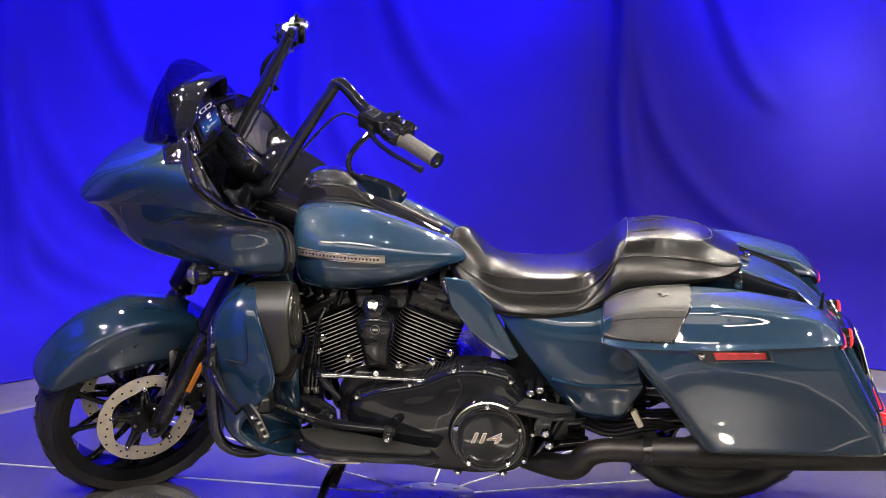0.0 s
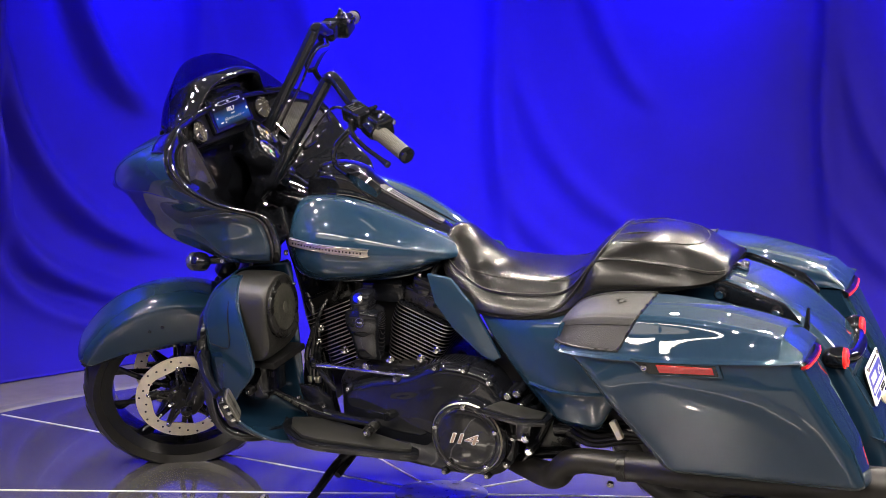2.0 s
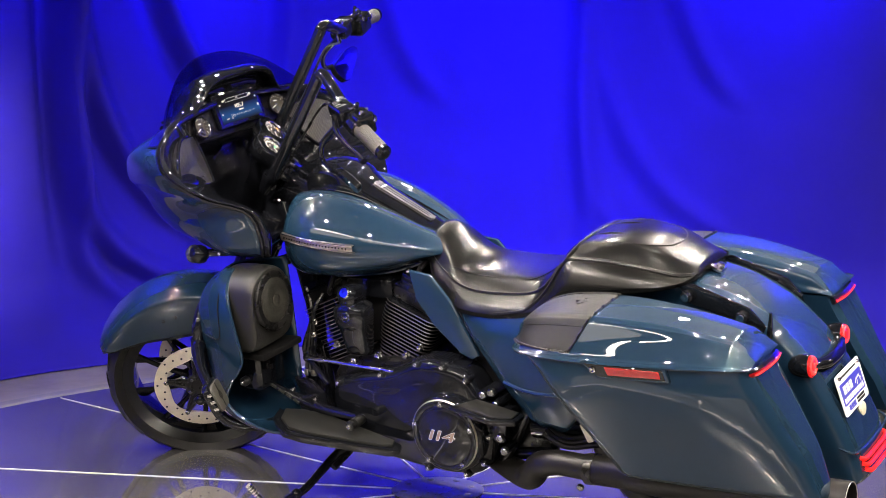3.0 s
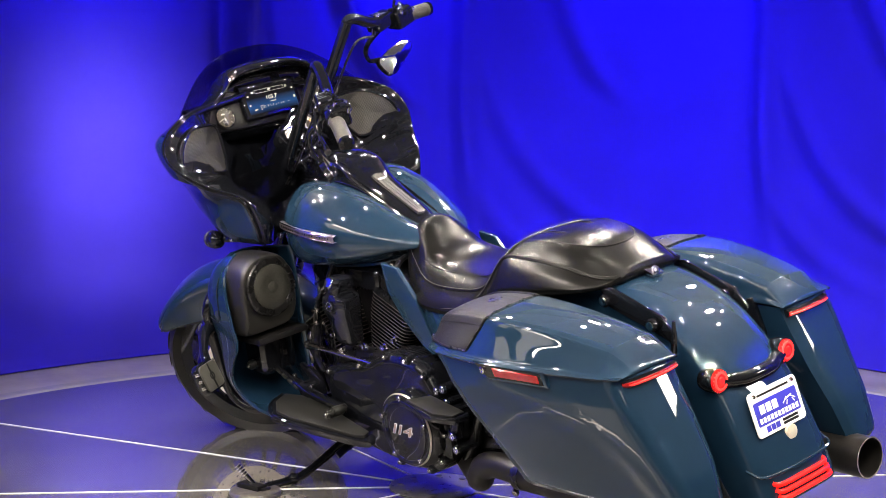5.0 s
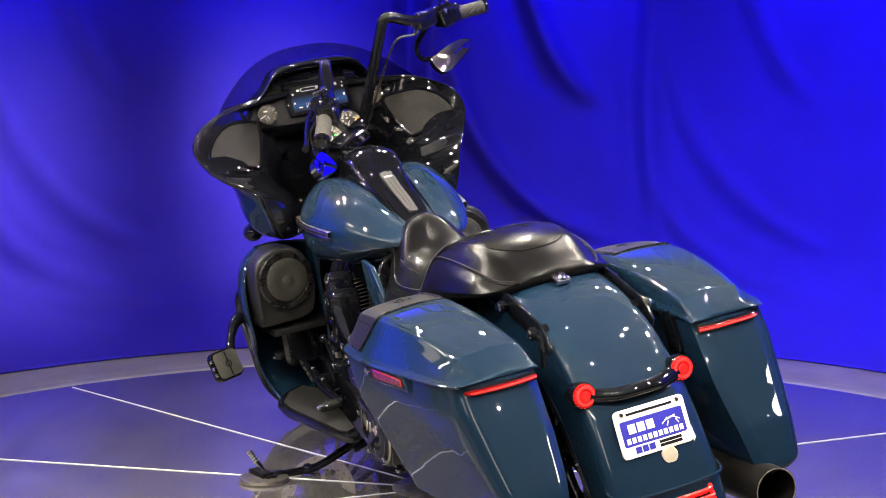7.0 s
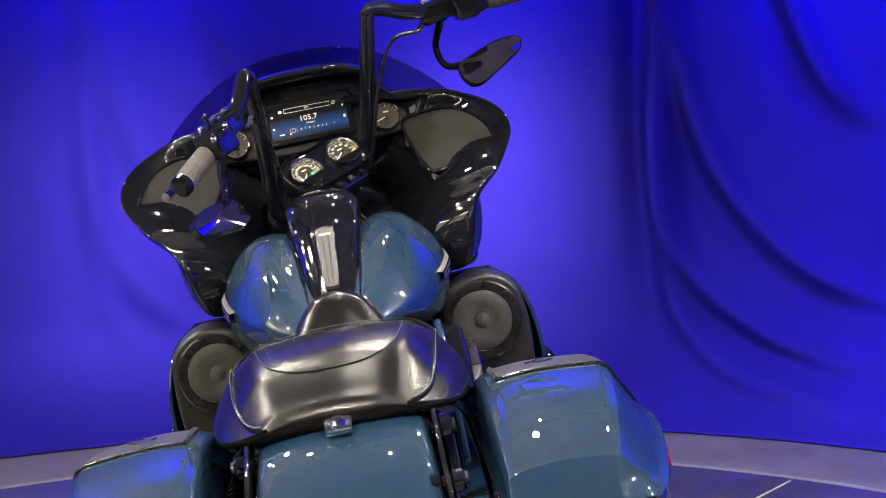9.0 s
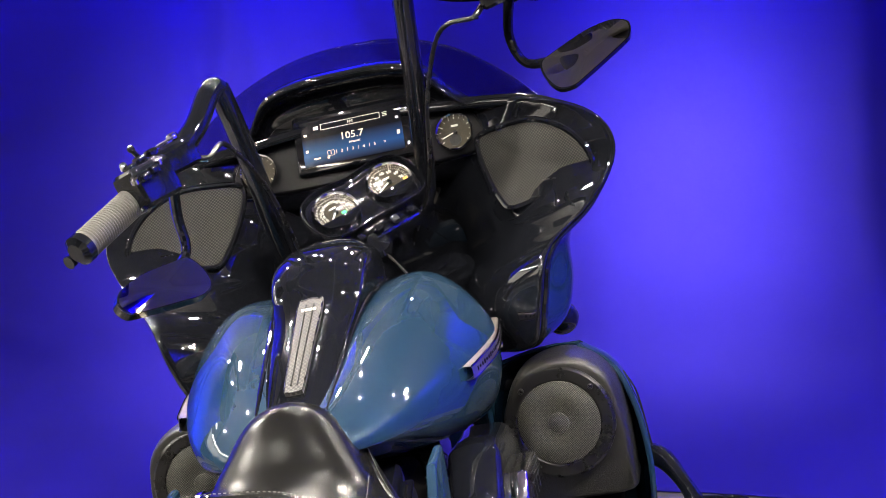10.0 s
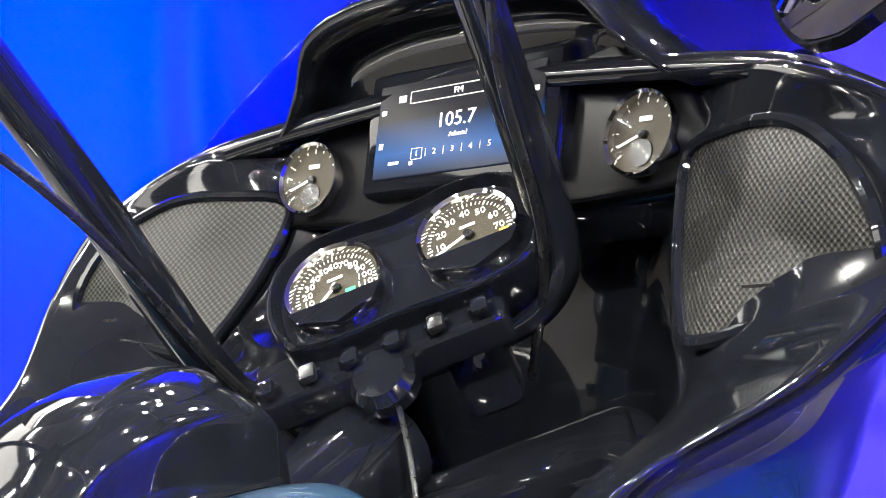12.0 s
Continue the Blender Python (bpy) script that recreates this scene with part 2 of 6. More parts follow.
def skin(grid, closed=False, caps=False, mirror=False):
    """The mesh of a grid of points."""
    bm = bmesh.new()
    sides = (1, -1) if mirror else (1,)
    for s in sides:
        vs = [[bm.verts.new((p.x, p.y * s, p.z)) for p in row] for row in grid]
        nv = len(grid[0])
        for i in range(len(grid) - 1):
            for j in range(nv if closed else nv - 1):
                q = [vs[i][j], vs[i][(j + 1) % nv], vs[i + 1][(j + 1) % nv], vs[i + 1][j]]
                bm.faces.new(q if s == 1 else q[::-1])
        if caps:
            bm.faces.new(vs[0][::-1])
            bm.faces.new(vs[-1])
    bmesh.ops.remove_doubles(bm, verts=bm.verts, dist=0.0004)
    bmesh.ops.recalc_face_normals(bm, faces=bm.faces)
    return bm


def tube(pts, r, n=10, steps=24, bm=None, smooth_path=True):
    """A round bar along pts; r: one radius or one a point."""
    bm = bm or bmesh.new()
    rs = r if isinstance(r, (list, tuple)) else [r] * len(pts)
    if smooth_path and len(pts) > 2:
        c = spline(pts, steps)
        q = spline([(v, 0, 0) for v in rs], steps)
        rs = [max(v.x, 0.0003) for v in q]
    else:
        c = [Vector(p) for p in pts]
    up, prev = None, None
    for i, p in enumerate(c):
        t = (c[min(i + 1, len(c) - 1)] - c[max(i - 1, 0)]).normalized()
        up = t.orthogonal().normalized() if up is None else (up - t * up.dot(t)).normalized()
        side = t.cross(up)
        ring = [bm.verts.new(p + (up * math.cos(2 * math.pi * k / n) + side * math.sin(2 * math.pi * k / n)) * rs[i]) for k in range(n)]
        if prev:
            for k in range(n):
                bm.faces.new((prev[k], prev[(k + 1) % n], ring[(k + 1) % n], ring[k]))
        else:
            bm.faces.new(ring[::-1])
        prev = ring
    bm.faces.new(prev)
    return bm


def lathe(profile, centre=(0, 0, 0), axis=(0, 1, 0), n=48, bm=None, closed=False):
    """profile: (radius, height) turned round axis at centre."""
    bm = bm or bmesh.new()
    a = Vector(axis).normalized()
    u = a.orthogonal().normalized()
    w = a.cross(u)
    c = Vector(centre)
    rings = []
    for r, h in profile:
        rings.append([bm.verts.new(c + a * h + (u * math.cos(2 * math.pi * k / n) + w * math.sin(2 * math.pi * k / n)) * max(r, 0.0002)) for k in range(n)])
    pairs = list(zip(rings, rings[1:])) + ([(rings[-1], rings[0])] if closed else [])
    for p, q in pairs:
        for k in range(n):
            bm.faces.new((p[k], p[(k + 1) % n], q[(k + 1) % n], q[k]))
    if not closed:
        bm.faces.new(rings[0][::-1])
        bm.faces.new(rings[-1])
    bmesh.ops.recalc_face_normals(bm, faces=bm.faces)
    return bm


def slab(outline, y0, y1, bevel=0.004, seg=2, plane="xz"):
    """An outline in the x-z (or another) plane, drawn out from y0 to y1 with rounded edges."""
    bm = bmesh.new()
    def put(a, b, c):
        return {"xz": (a, c, b), "xy": (a, b, c), "yz": (c, a, b)}[plane]
    lo = [bm.verts.new(put(a, b, y0)) for a, b in outline]
    hi = [bm.verts.new(put(a, b, y1)) for a, b in outline]
    bm.faces.new(lo[::-1])
    bm.faces.new(hi)
    for i in range(len(lo)):
        j = (i + 1) % len(lo)
        bm.faces.new((lo[i], lo[j], hi[j], hi[i]))
    bmesh.ops.recalc_face_normals(bm, faces=bm.faces)
    if bevel:
        e = [e for e in bm.edges if len(e.link_faces) == 2 and e.calc_face_angle(0) > 0.6]
        bmesh.ops.bevel(bm, geom=e, offset=bevel, segments=seg, profile=0.6, affect="EDGES", clamp_overlap=True)
    return bm


def block(c, size, turn=(0, 0, 0), bevel=0.004, seg=2, bm=None):
    b = bmesh.new()
    bmesh.ops.create_cube(b, size=1.0)
    bmesh.ops.scale(b, vec=size, verts=b.verts)
    if bevel:
        bmesh.ops.bevel(b, geom=list(b.edges), offset=min(bevel, min(size) * 0.45), segments=seg, profile=0.6, affect="EDGES")
    bmesh.ops.transform(b, matrix=pose(*c, *turn), verts=b.verts)
    return b if bm is None else join(bm, b)


def join(a, b):
    t = bpy.data.meshes.new("t")
    b.to_mesh(t)
    b.free()
    a.from_mesh(t)
    bpy.data.meshes.remove(t)
    return a


def ball(c, r, squash=(1, 1, 1), bm=None, seg=20):
    b = bmesh.new()
    bmesh.ops.create_uvsphere(b, u_segments=seg, v_segments=seg // 2, radius=r)
    bmesh.ops.scale(b, vec=squash, verts=b.verts)
    bmesh.ops.translate(b, vec=c, verts=b.verts)
    return b if bm is None else join(bm, b)


def flip(bm):
    """The mirror image across the machine's middle plane."""
    c = bm.copy()
    bmesh.ops.scale(c, vec=(1, -1, 1), verts=c.verts)
    bmesh.ops.reverse_faces(c, faces=c.faces)
    return c


def plate(pts, thick, dome=0.0, n=40, rings=5):
    """A rounded, slightly domed plate through corner points, thickened along its normal."""
    ring = spline(pts, n, True)
    mid = sum(ring, Vector()) / n
    nor = Vector()
    for i in range(n):
        nor += (ring[i] - mid).cross(ring[(i + 1) % n] - mid)
    nor.normalize()
    bm = bmesh.new()
    prev = [bm.verts.new(p - nor * thick) for p in ring]
    bm.faces.new(prev[::-1])
    for k in range(rings):
        f = 1 - k / rings
        cur = [bm.verts.new(mid + (p - mid) * f + nor * dome * (1 - f * f)) for p in ring]
        for i in range(n):
            j = (i + 1) % n
            bm.faces.new((prev[i], prev[j], cur[j], cur[i]))
        prev = cur
    bm.faces.new(prev)
    bmesh.ops.recalc_face_normals(bm, faces=bm.faces)
    return bm, ring, nor


def part(name, bm, mat, parent=None, label="", m=None, smooth=True, sharp=35):
    """Links a bmesh as one mesh object under a thing or a part."""
    if m is not None:
        bmesh.ops.transform(bm, matrix=m, verts=bm.verts)
    me = bpy.data.meshes.new(name)
    bm.to_mesh(me)
    bm.free()
    for x in (mat if isinstance(mat, (list, tuple)) else (mat,)):
        me.materials.append(x)
    if smooth:
        me.polygons.foreach_set("use_smooth", [True] * len(me.polygons))
        me.set_sharp_from_angle(angle=radians(sharp))
    ob = new(name, me)
    if parent is not None:
        ob.parent = parent
    if label:
        tagged(ob, label)
    return ob


def thicken(ob, t, offset=-1):
    s = ob.modifiers.new("thickness", "SOLIDIFY")
    s.thickness, s.offset = t, offset
    return ob


def letters(text, size, m, depth=0.0004, align="CENTER", squeeze=1.0):
    """The mesh of a line of text in the built-in font, lying at the pose m."""
    cu = bpy.data.curves.new("text", "FONT")
    cu.body, cu.size, cu.extrude, cu.align_x, cu.align_y = text, size, depth, align, "CENTER"
    cu.resolution_u = 2
    tmp = bpy.data.objects.new("text", cu)
    me = bpy.data.meshes.new_from_object(tmp)
    bm = bmesh.new()
    bm.from_mesh(me)
    bpy.data.objects.remove(tmp)
    bpy.data.meshes.remove(me)
    bpy.data.curves.remove(cu)
    bmesh.ops.scale(bm, vec=(squeeze, 1, 1), verts=bm.verts)
    bmesh.ops.transform(bm, matrix=m, verts=bm.verts)
    return bm


def face_pose(centre, normal, up=(0, 0, 1)):
    """A pose whose z is the normal and whose y is as near to up as can be."""
    z = Vector(normal).normalized()
    x = Vector(up).cross(z).normalized()
    y = z.cross(x)
    return Matrix.Translation(centre) @ Matrix((x, y, z)).transposed().to_4x4()


# ---- the studio ----
def turntable():
    top = tagged(part("turntable_floor", lathe([(0.001, -0.08), (RING, -0.08), (RING, -0.004), (RING - 0.004, 0.0), (0.001, 0.0)], HUB, (0, 0, 1), 128), FLOOR), "round glossy dark turntable deck with white seams", "turntable", kind="structure")
    # seams between the deck panels
    c = Vector((-0.06, -0.045, 0))
    for deg in (20, 55, 90.5, 140, 170.5, 201.5, 233, 268, 300, 335):
        d = Vector((math.cos(radians(deg)), math.sin(radians(deg)), 0))
        e = Vector((-d.y, d.x, 0))
        far = (HUB - c).dot(d) + math.sqrt(max(0.01, RING ** 2 - ((HUB - c).dot(e)) ** 2)) - 0.03
        bm = block(c + d * (0.13 + far) / 2 + Vector((0, 0, 0.0005)), (far - 0.13, 0.0055, 0.003), (0, 0, deg), bevel=0)
        part("seam", bm, SEAM, top)
    hub = part("hub_plate", lathe([(0.001, 0), (0.135, 0), (0.138, 0.003), (0.135, 0.005), (0.001, 0.005)], c, (0, 0, 1), 48), STEELFLOOR, top)
    for k in range(8):
        a = k * math.pi / 4
        part("bolt", lathe([(0.001, 0), (0.011, 0), (0.011, 0.007), (0.008, 0.009), (0.001, 0.009)], c + Vector((0.105 * math.cos(a), 0.105 * math.sin(a), 0)), (0, 0, 1), 12), STEELFLOOR, hub)
    tagged(part("turntable_rim", lathe([(RING + 0.004, -0.08), (RING + 0.075, -0.08), (RING + 0.075, -0.002), (RING + 0.068, 0.004), (RING + 0.012, 0.004), (RING + 0.004, -0.002)], HUB, (0, 0, 1), 128, closed=True), RIMMAT), "pale grey ring round the turntable", "rim", kind="structure")
    ground = lathe([(RING + 0.079, -0.3), (15.0, -0.3), (15.0, -0.003), (RING + 0.079, -0.003)], HUB, (0, 0, 1), 96, closed=True)
    tagged(part("floor", ground, STUDIO), "grey studio floor", "floor", kind="structure")


# gathers of the cloth: angle round the turntable, depth; from each one swags fall and curve away
GATHERS = ((53, 0.45), (83, 0.55), (112, 0.5), (138, 0.5), (157, 1.7), (197, 0.4), (223, 0.5))
# swags of a gather: height of the foot, how slowly it curves in, sideways reach in degrees, offset of the top in degrees
SWAGS = ((0.10, 0.12, 12.0, 0.0), (0.21, 0.19, 14.0, 0.4), (0.46, 0.38, 13.0, 0.0), (1.10, 0.45, 7.0, -6.0))


def drape():
    """A cloth hung in an arc behind the turntable, with hanging swags and a short sweep at its foot."""
    bm = bmesh.new()
    na, nz = 680, 110
    vs = []
    for i in range(na + 1):
        a = radians(36 + 204 * i / na)
        row = []
        for j in range(nz + 1):
            z = 3.2 * (j / nz) ** 1.25
            r = DRAPE + 0.03 * math.sin(3.0 * a + 0.7) - 0.40 * max(0, 1 - z / 0.42) ** 2.2
            for deg, deep in GATHERS:
                if abs(math.degrees(a) - deg + 6) > 20:
                    continue
                for foot, slow, reach, off in SWAGS:
                    fall = reach * math.exp(-(z - foot) / slow) if z > foot - slow else reach * 2.7
                    steep = radians(fall) / slow * DRAPE
                    d = (a - radians(deg + off - fall)) * DRAPE / math.sqrt(1 + steep * steep)
                    fade = min(1, max(0, z - foot + 0.06) / 0.12) * (1 if z < 1.6 else max(0.4, 2.4 - z))
                    r -= deep * fade * (0.055 * math.exp(-(d / 0.046) ** 2) - 0.030 * math.exp(-((d - 0.10) / 0.05) ** 2))
            r += 0.014 * noise.noise((a * 4, z * 1.6, 0.3)) + 0.005 * noise.noise((a * 17, z * 5, 2.1))
            row.append(bm.verts.new((HUB.x + r * math.cos(a), HUB.y + r * math.sin(a), z)))
        vs.append(row)
    for i in range(na):
        for j in range(nz):
            bm.faces.new((vs[i][j], vs[i][j + 1], vs[i + 1][j + 1], vs[i + 1][j]))
    ob = tagged(part("backdrop", bm, CLOTH, sharp=180), "deep blue hanging cloth backdrop with soft swags", "backdrop", kind="structure")
    thicken(ob, 0.004, 1)


FLOOR = material("deck_gloss", (0.100, 0.097, 0.094), 0.19, 0.0, 1.0, mottle=0.22, scale=5, rough_var=0.06, grain=("noise", 40, 0.03), spec=0.8)
SEAM = material("white_seam", (0.75, 0.75, 0.78), 0.5, mottle=0.2, scale=30)
STEELFLOOR = material("deck_steel", (0.28, 0.28, 0.29), 0.3, 0.6, mottle=0.3, scale=25, rough_var=0.1)
RIMMAT = material("rim_grey", (0.22, 0.22, 0.23), 0.6, mottle=0.15, scale=8)
STUDIO = material("studio_floor", (0.22, 0.205, 0.185), 0.45, mottle=0.25, scale=4)
CLOTH = material("blue_cloth", (0.024, 0.0145, 0.34), 0.85, mottle=0.10, scale=1.4, grain=("noise", 90, 0.15), spec=0.2)
CEILM = material("grey_ceiling", (0.18, 0.17, 0.16), 0.8, mottle=0.15, scale=2)
WALLS = material("dark_wall", (0.05, 0.048, 0.046), 0.8, mottle=0.2, scale=3)

turntable()
drape()
for k, (x, y, sx, sy) in enumerate(((0, 10.1, 20.4, 0.2), (0, -10.1, 20.4, 0.2), (10.1, 0, 0.2, 20.0), (-10.1, 0, 0.2, 20.0))):
    tagged(part("wall_" + ("north", "south", "east", "west")[k], block((x, y, 1.7), (sx, sy, 3.4), bevel=0), WALLS), "plain dark studio wall", "wall", kind="structure")
ceiling = block((0, 0, 3.5), (20.4, 20.4, 0.2), bevel=0)
for k in range(-7, 8):
    join(ceiling, block((k * 1.3, 0, 3.385), (0.06, 20.0, 0.026), bevel=0))
    join(ceiling, block((0, k * 1.3 + 0.4, 3.380), (20.0, 0.06, 0.030), bevel=0))
tagged(part("ceiling", ceiling, CEILM), "plain dark grey studio ceiling with shallow ribs", "ceiling", kind="structure")


# ---- the motorcycle, built upright (x to the rear, y to its right), then leaned on its stand ----
LEAN = pose(0, 0, 0, 9.802)
bike = new("motorcycle")
bike.matrix_world = LEAN
tagged(bike, "dark blue touring motorcycle with black trim, leaning on its stand", "motorcycle")
AXIS = Vector((math.sin(radians(26)), 0, math.cos(radians(26))))
PIVOT = Vector((-0.894, 0, 0.32))
STEER = Matrix.Translation(PIVOT) @ Matrix.Rotation(radians(37), 4, AXIS) @ Matrix.Translation(-PIVOT)
FW = Vector((-0.955, -0.005, 0.290))        # front axle
RW = Vector((0.78, 0, 0.345))         # rear axle


def bolt_head(parent, place, axis, r=0.007, m=None, mat=None):
    return part("bolt", lathe([(0.0005, -0.004), (r, -0.004), (r, 0.004), (r * 0.75, 0.006), (r * 0.5, 0.006), (r * 0.45, 0.003), (0.0005, 0.003)], place, axis, 12), mat or CHROME, parent, m=m)


def wheel(name, c, tr, tw, rim_r, m, spokes, label):
    """Cast wheel: rim and hub in one, tyre with grooves, spokes."""
    hw = tw / 2
    rim = lathe([(rim_r - 0.03, -hw * 0.62), (rim_r + 0.006, -hw * 0.74), (rim_r + 0.009, -hw * 0.66), (rim_r - 0.008, -hw * 0.55), (rim_r - 0.022, 0), (rim_r - 0.008, hw * 0.55), (rim_r + 0.009, hw * 0.66), (rim_r + 0.006, hw * 0.74), (rim_r - 0.03, hw * 0.62), (rim_r - 0.036, 0)], c, (0, 1, 0), 72, closed=True)
    w = part(name, rim, BLACK, bike, label, m)
    prof = [(rim_r + 0.004, -hw * 0.70), (rim_r + 0.02, -hw * 0.9), (rim_r + (tr - rim_r) * 0.5, -hw), (tr - 0.026, -hw * 0.93), (tr - 0.010, -hw * 0.68), (tr - 0.002, -hw * 0.34), (tr - 0.0015, -hw * 0.05), (tr - 0.006, -hw * 0.03), (tr - 0.006, hw * 0.03), (tr - 0.0015, hw * 0.05), (tr - 0.002, hw * 0.34), (tr - 0.010, hw * 0.68), (tr - 0.026, hw * 0.93), (rim_r + (tr - rim_r) * 0.5, hw), (rim_r + 0.02, hw * 0.9), (rim_r + 0.004, hw * 0.70)]
    part("tyre", lathe(prof, c, (0, 1, 0), 96, closed=True), RUBBER, w, "black road tyre", m)
    # black ribs on the tread, coloured as the shade inside grooves
    groove = bmesh.new()
    for k in range(26):
        a = 2 * math.pi * k / 26
        for s in (-1, 1):
            pts = []
            for q in range(5):
                f = q / 4
                y = s * hw * (0.14 + 0.66 * f)
                r = tr - 0.0015 - 0.013 * max(0, (abs(y) / hw - 0.3)) ** 1.5 * 1.9
                b = a + (0.12 if s > 0 else 0.0) + 0.16 * f * f
                pts.append((c.x + r * math.cos(b), c.y + y, c.z + r * math.sin(b)))
            tube(pts, [0.001, 0.0026, 0.003, 0.0026, 0.001], 5, 7, groove)
    tagged(part("tread_groove", groove, SOOTSHADE, w, "", m), kind="stuff")
    hub = lathe([(0.03, -0.075), (0.05, -0.07), (0.055, -0.05), (0.035, -0.03), (0.035, 0.03), (0.055, 0.05), (0.05, 0.07), (0.03, 0.075)], c, (0, 1, 0), 32)
    part("hub", hub, BLACK, w, "", m)
    for k in range(spokes):
        a = 2 * math.pi * (k + 0.3) / spokes
        for s in (-1, 1):
            bm = bmesh.new()
            d0, d1 = a, a + 0.10 * s
            p = [(c.x + r * math.cos(q), c.y + y, c.z + r * math.sin(q)) for r, q, y in ((0.045, d0, 0.034 * s), (0.12, d0 + 0.035 * s, 0.030 * s), (rim_r - 0.03, d1, 0.018 * s))]
            tube(p, [0.012, 0.0085, 0.009], 8, 8, bm)
            part("spoke", bm, BLACK, w, "", m)
    return w


def disc(parent, c, side, m):
    """Floating brake disc with drilled band and a five-armed carrier."""
    y = c.y + side * 0.082
    cc = Vector((c.x, y, c.z))
    band = bmesh.new()
    n = 120
    ring = []
    for k in range(n):
        a = 2 * math.pi * k / n
        wob = 0.108 + 0.006 * math.cos(5 * a)
        ring.append([(wob, -0.0025), (0.150, -0.0025), (0.150, 0.0025), (wob, 0.0025)])
    vs = [[band.verts.new((cc.x + r * math.cos(2 * math.pi * k / n), cc.y + h, cc.z + r * math.sin(2 * math.pi * k / n))) for r, h in ring[k]] for k in range(n)]
    for k in range(n):
        p, q = vs[k], vs[(k + 1) % n]
        for j in range(4):
            band.faces.new((p[j], p[(j + 1) % 4], q[(j + 1) % 4], q[j]))
    bmesh.ops.recalc_face_normals(band, faces=band.faces)
    d = part("brake_disc", band, DISCSTEEL, parent, "drilled steel brake disc", m)
    # black studs through the band, coloured as the shade inside drilled holes
    holes = bmesh.new()
    for k in range(30):
        a = 2 * math.pi * k / 30
        r = 0.120 + 0.010 * (k % 3)
        lathe([(0.0002, -0.0031), (0.0036, -0.0031), (0.0036, 0.0031), (0.0002, 0.0031)], cc + Vector((r * math.cos(a), 0, r * math.sin(a))), (0, 1, 0), 8, holes)
    tagged(part("drilled_hole", holes, SOOTSHADE, d, "", m), kind="stuff")
    carrier = lathe([(0.028, -0.006), (0.05, -0.006), (0.052, 0.006), (0.028, 0.006)], cc, (0, 1, 0), 40)
    for k in range(5):
        a = 2 * math.pi * k / 5 + 0.3
        for s in (-1, 1):
            tube([cc + Vector((0.045 * math.cos(a + 0.25 * s), 0, 0.045 * math.sin(a + 0.25 * s))), cc + Vector((0.112 * math.cos(a), 0, 0.112 * math.sin(a)))], 0.008, 8, bm=carrier)
    tagged(part("disc_carrier", carrier, SATIN, d, "", m), kind="stuff")
    for k in range(5):
        a = 2 * math.pi * k / 5 + 0.3
        bolt_head(d, cc + Vector((0.112 * math.cos(a), side * 0.006, 0.112 * math.sin(a))), (0, side, 0), 0.008, m)
        bolt_head(d, cc + Vector((0.04 * math.cos(a + 0.6), side * 0.008, 0.04 * math.sin(a + 0.6))), (0, side, 0), 0.006, m)


front = wheel("front_wheel", FW, 0.308, 0.132, 0.250, STEER, 10, "black cast front wheel with thin paired spokes")
disc(front, FW, -1, STEER)
disc(front, FW, 1, STEER)
wheel("rear_wheel", RW, 0.328, 0.180, 0.230, None, 10, "black cast rear wheel")


def fork():
    for s in (-1, 1):
        lo = FW + Vector((0.012, s * 0.122, -0.03))
        up = Vector((-0.60, s * 0.122, 0.83))
        d = (up - lo).normalized()
        leg = part("fork_leg", tube([lo, lo + d * 0.04, lo + d * 0.10, lo + d * 0.34, lo + d * 0.345, up], [0.020, 0.028, 0.0285, 0.030, 0.027, 0.027], 20, smooth_path=False), SATIN, bike, "", STEER)
        part("fork_cover", tube([lo + d * 0.36, lo + d * 0.37, up + d * 0.04], [0.035, 0.043, 0.045], 20, smooth_path=False), BLACK, leg, "", STEER)
        part("axle_nut", ball(lo + Vector((-0.01, s * 0.034, 0.028)), 0.019, (1, 1, 1)), BLACK, leg, "", STEER)
        part("reflector", block(lo + d * 0.22 + Vector((0.014, s * 0.030, -0.006)), (0.017, 0.006, 0.105), (0, 30, 0), 0.003), AMBER, leg, "amber side reflector", STEER)
        cal = block(lo + Vector((0.13, -s * 0.03, 0.10)), (0.07, 0.055, 0.11), (0, 35, 0), 0.014, 3)
        cl = part("brake_caliper", cal, BLACK, bike, "", STEER)
        for q in (-1, 1):
            bolt_head(cl, lo + Vector((0.125 + 0.02 * q, s * 0.004, 0.10 + 0.035 * q)), (0, s, 0), 0.009, STEER)
            part("piston_cap", lathe([(0.001, 0), (0.017, 0), (0.015, 0.005), (0.001, 0.006)], lo + Vector((0.145 + 0.012 * q, s * -0.002, 0.085 + 0.03 * q)), (0, s, 0), 20), SATIN, cl, "", STEER)
    part("steering_yoke", block((-0.585, 0, 0.86), (0.07, 0.30, 0.035), (0, 26, 0), 0.012), BLACK, bike, "", STEER)


fork()


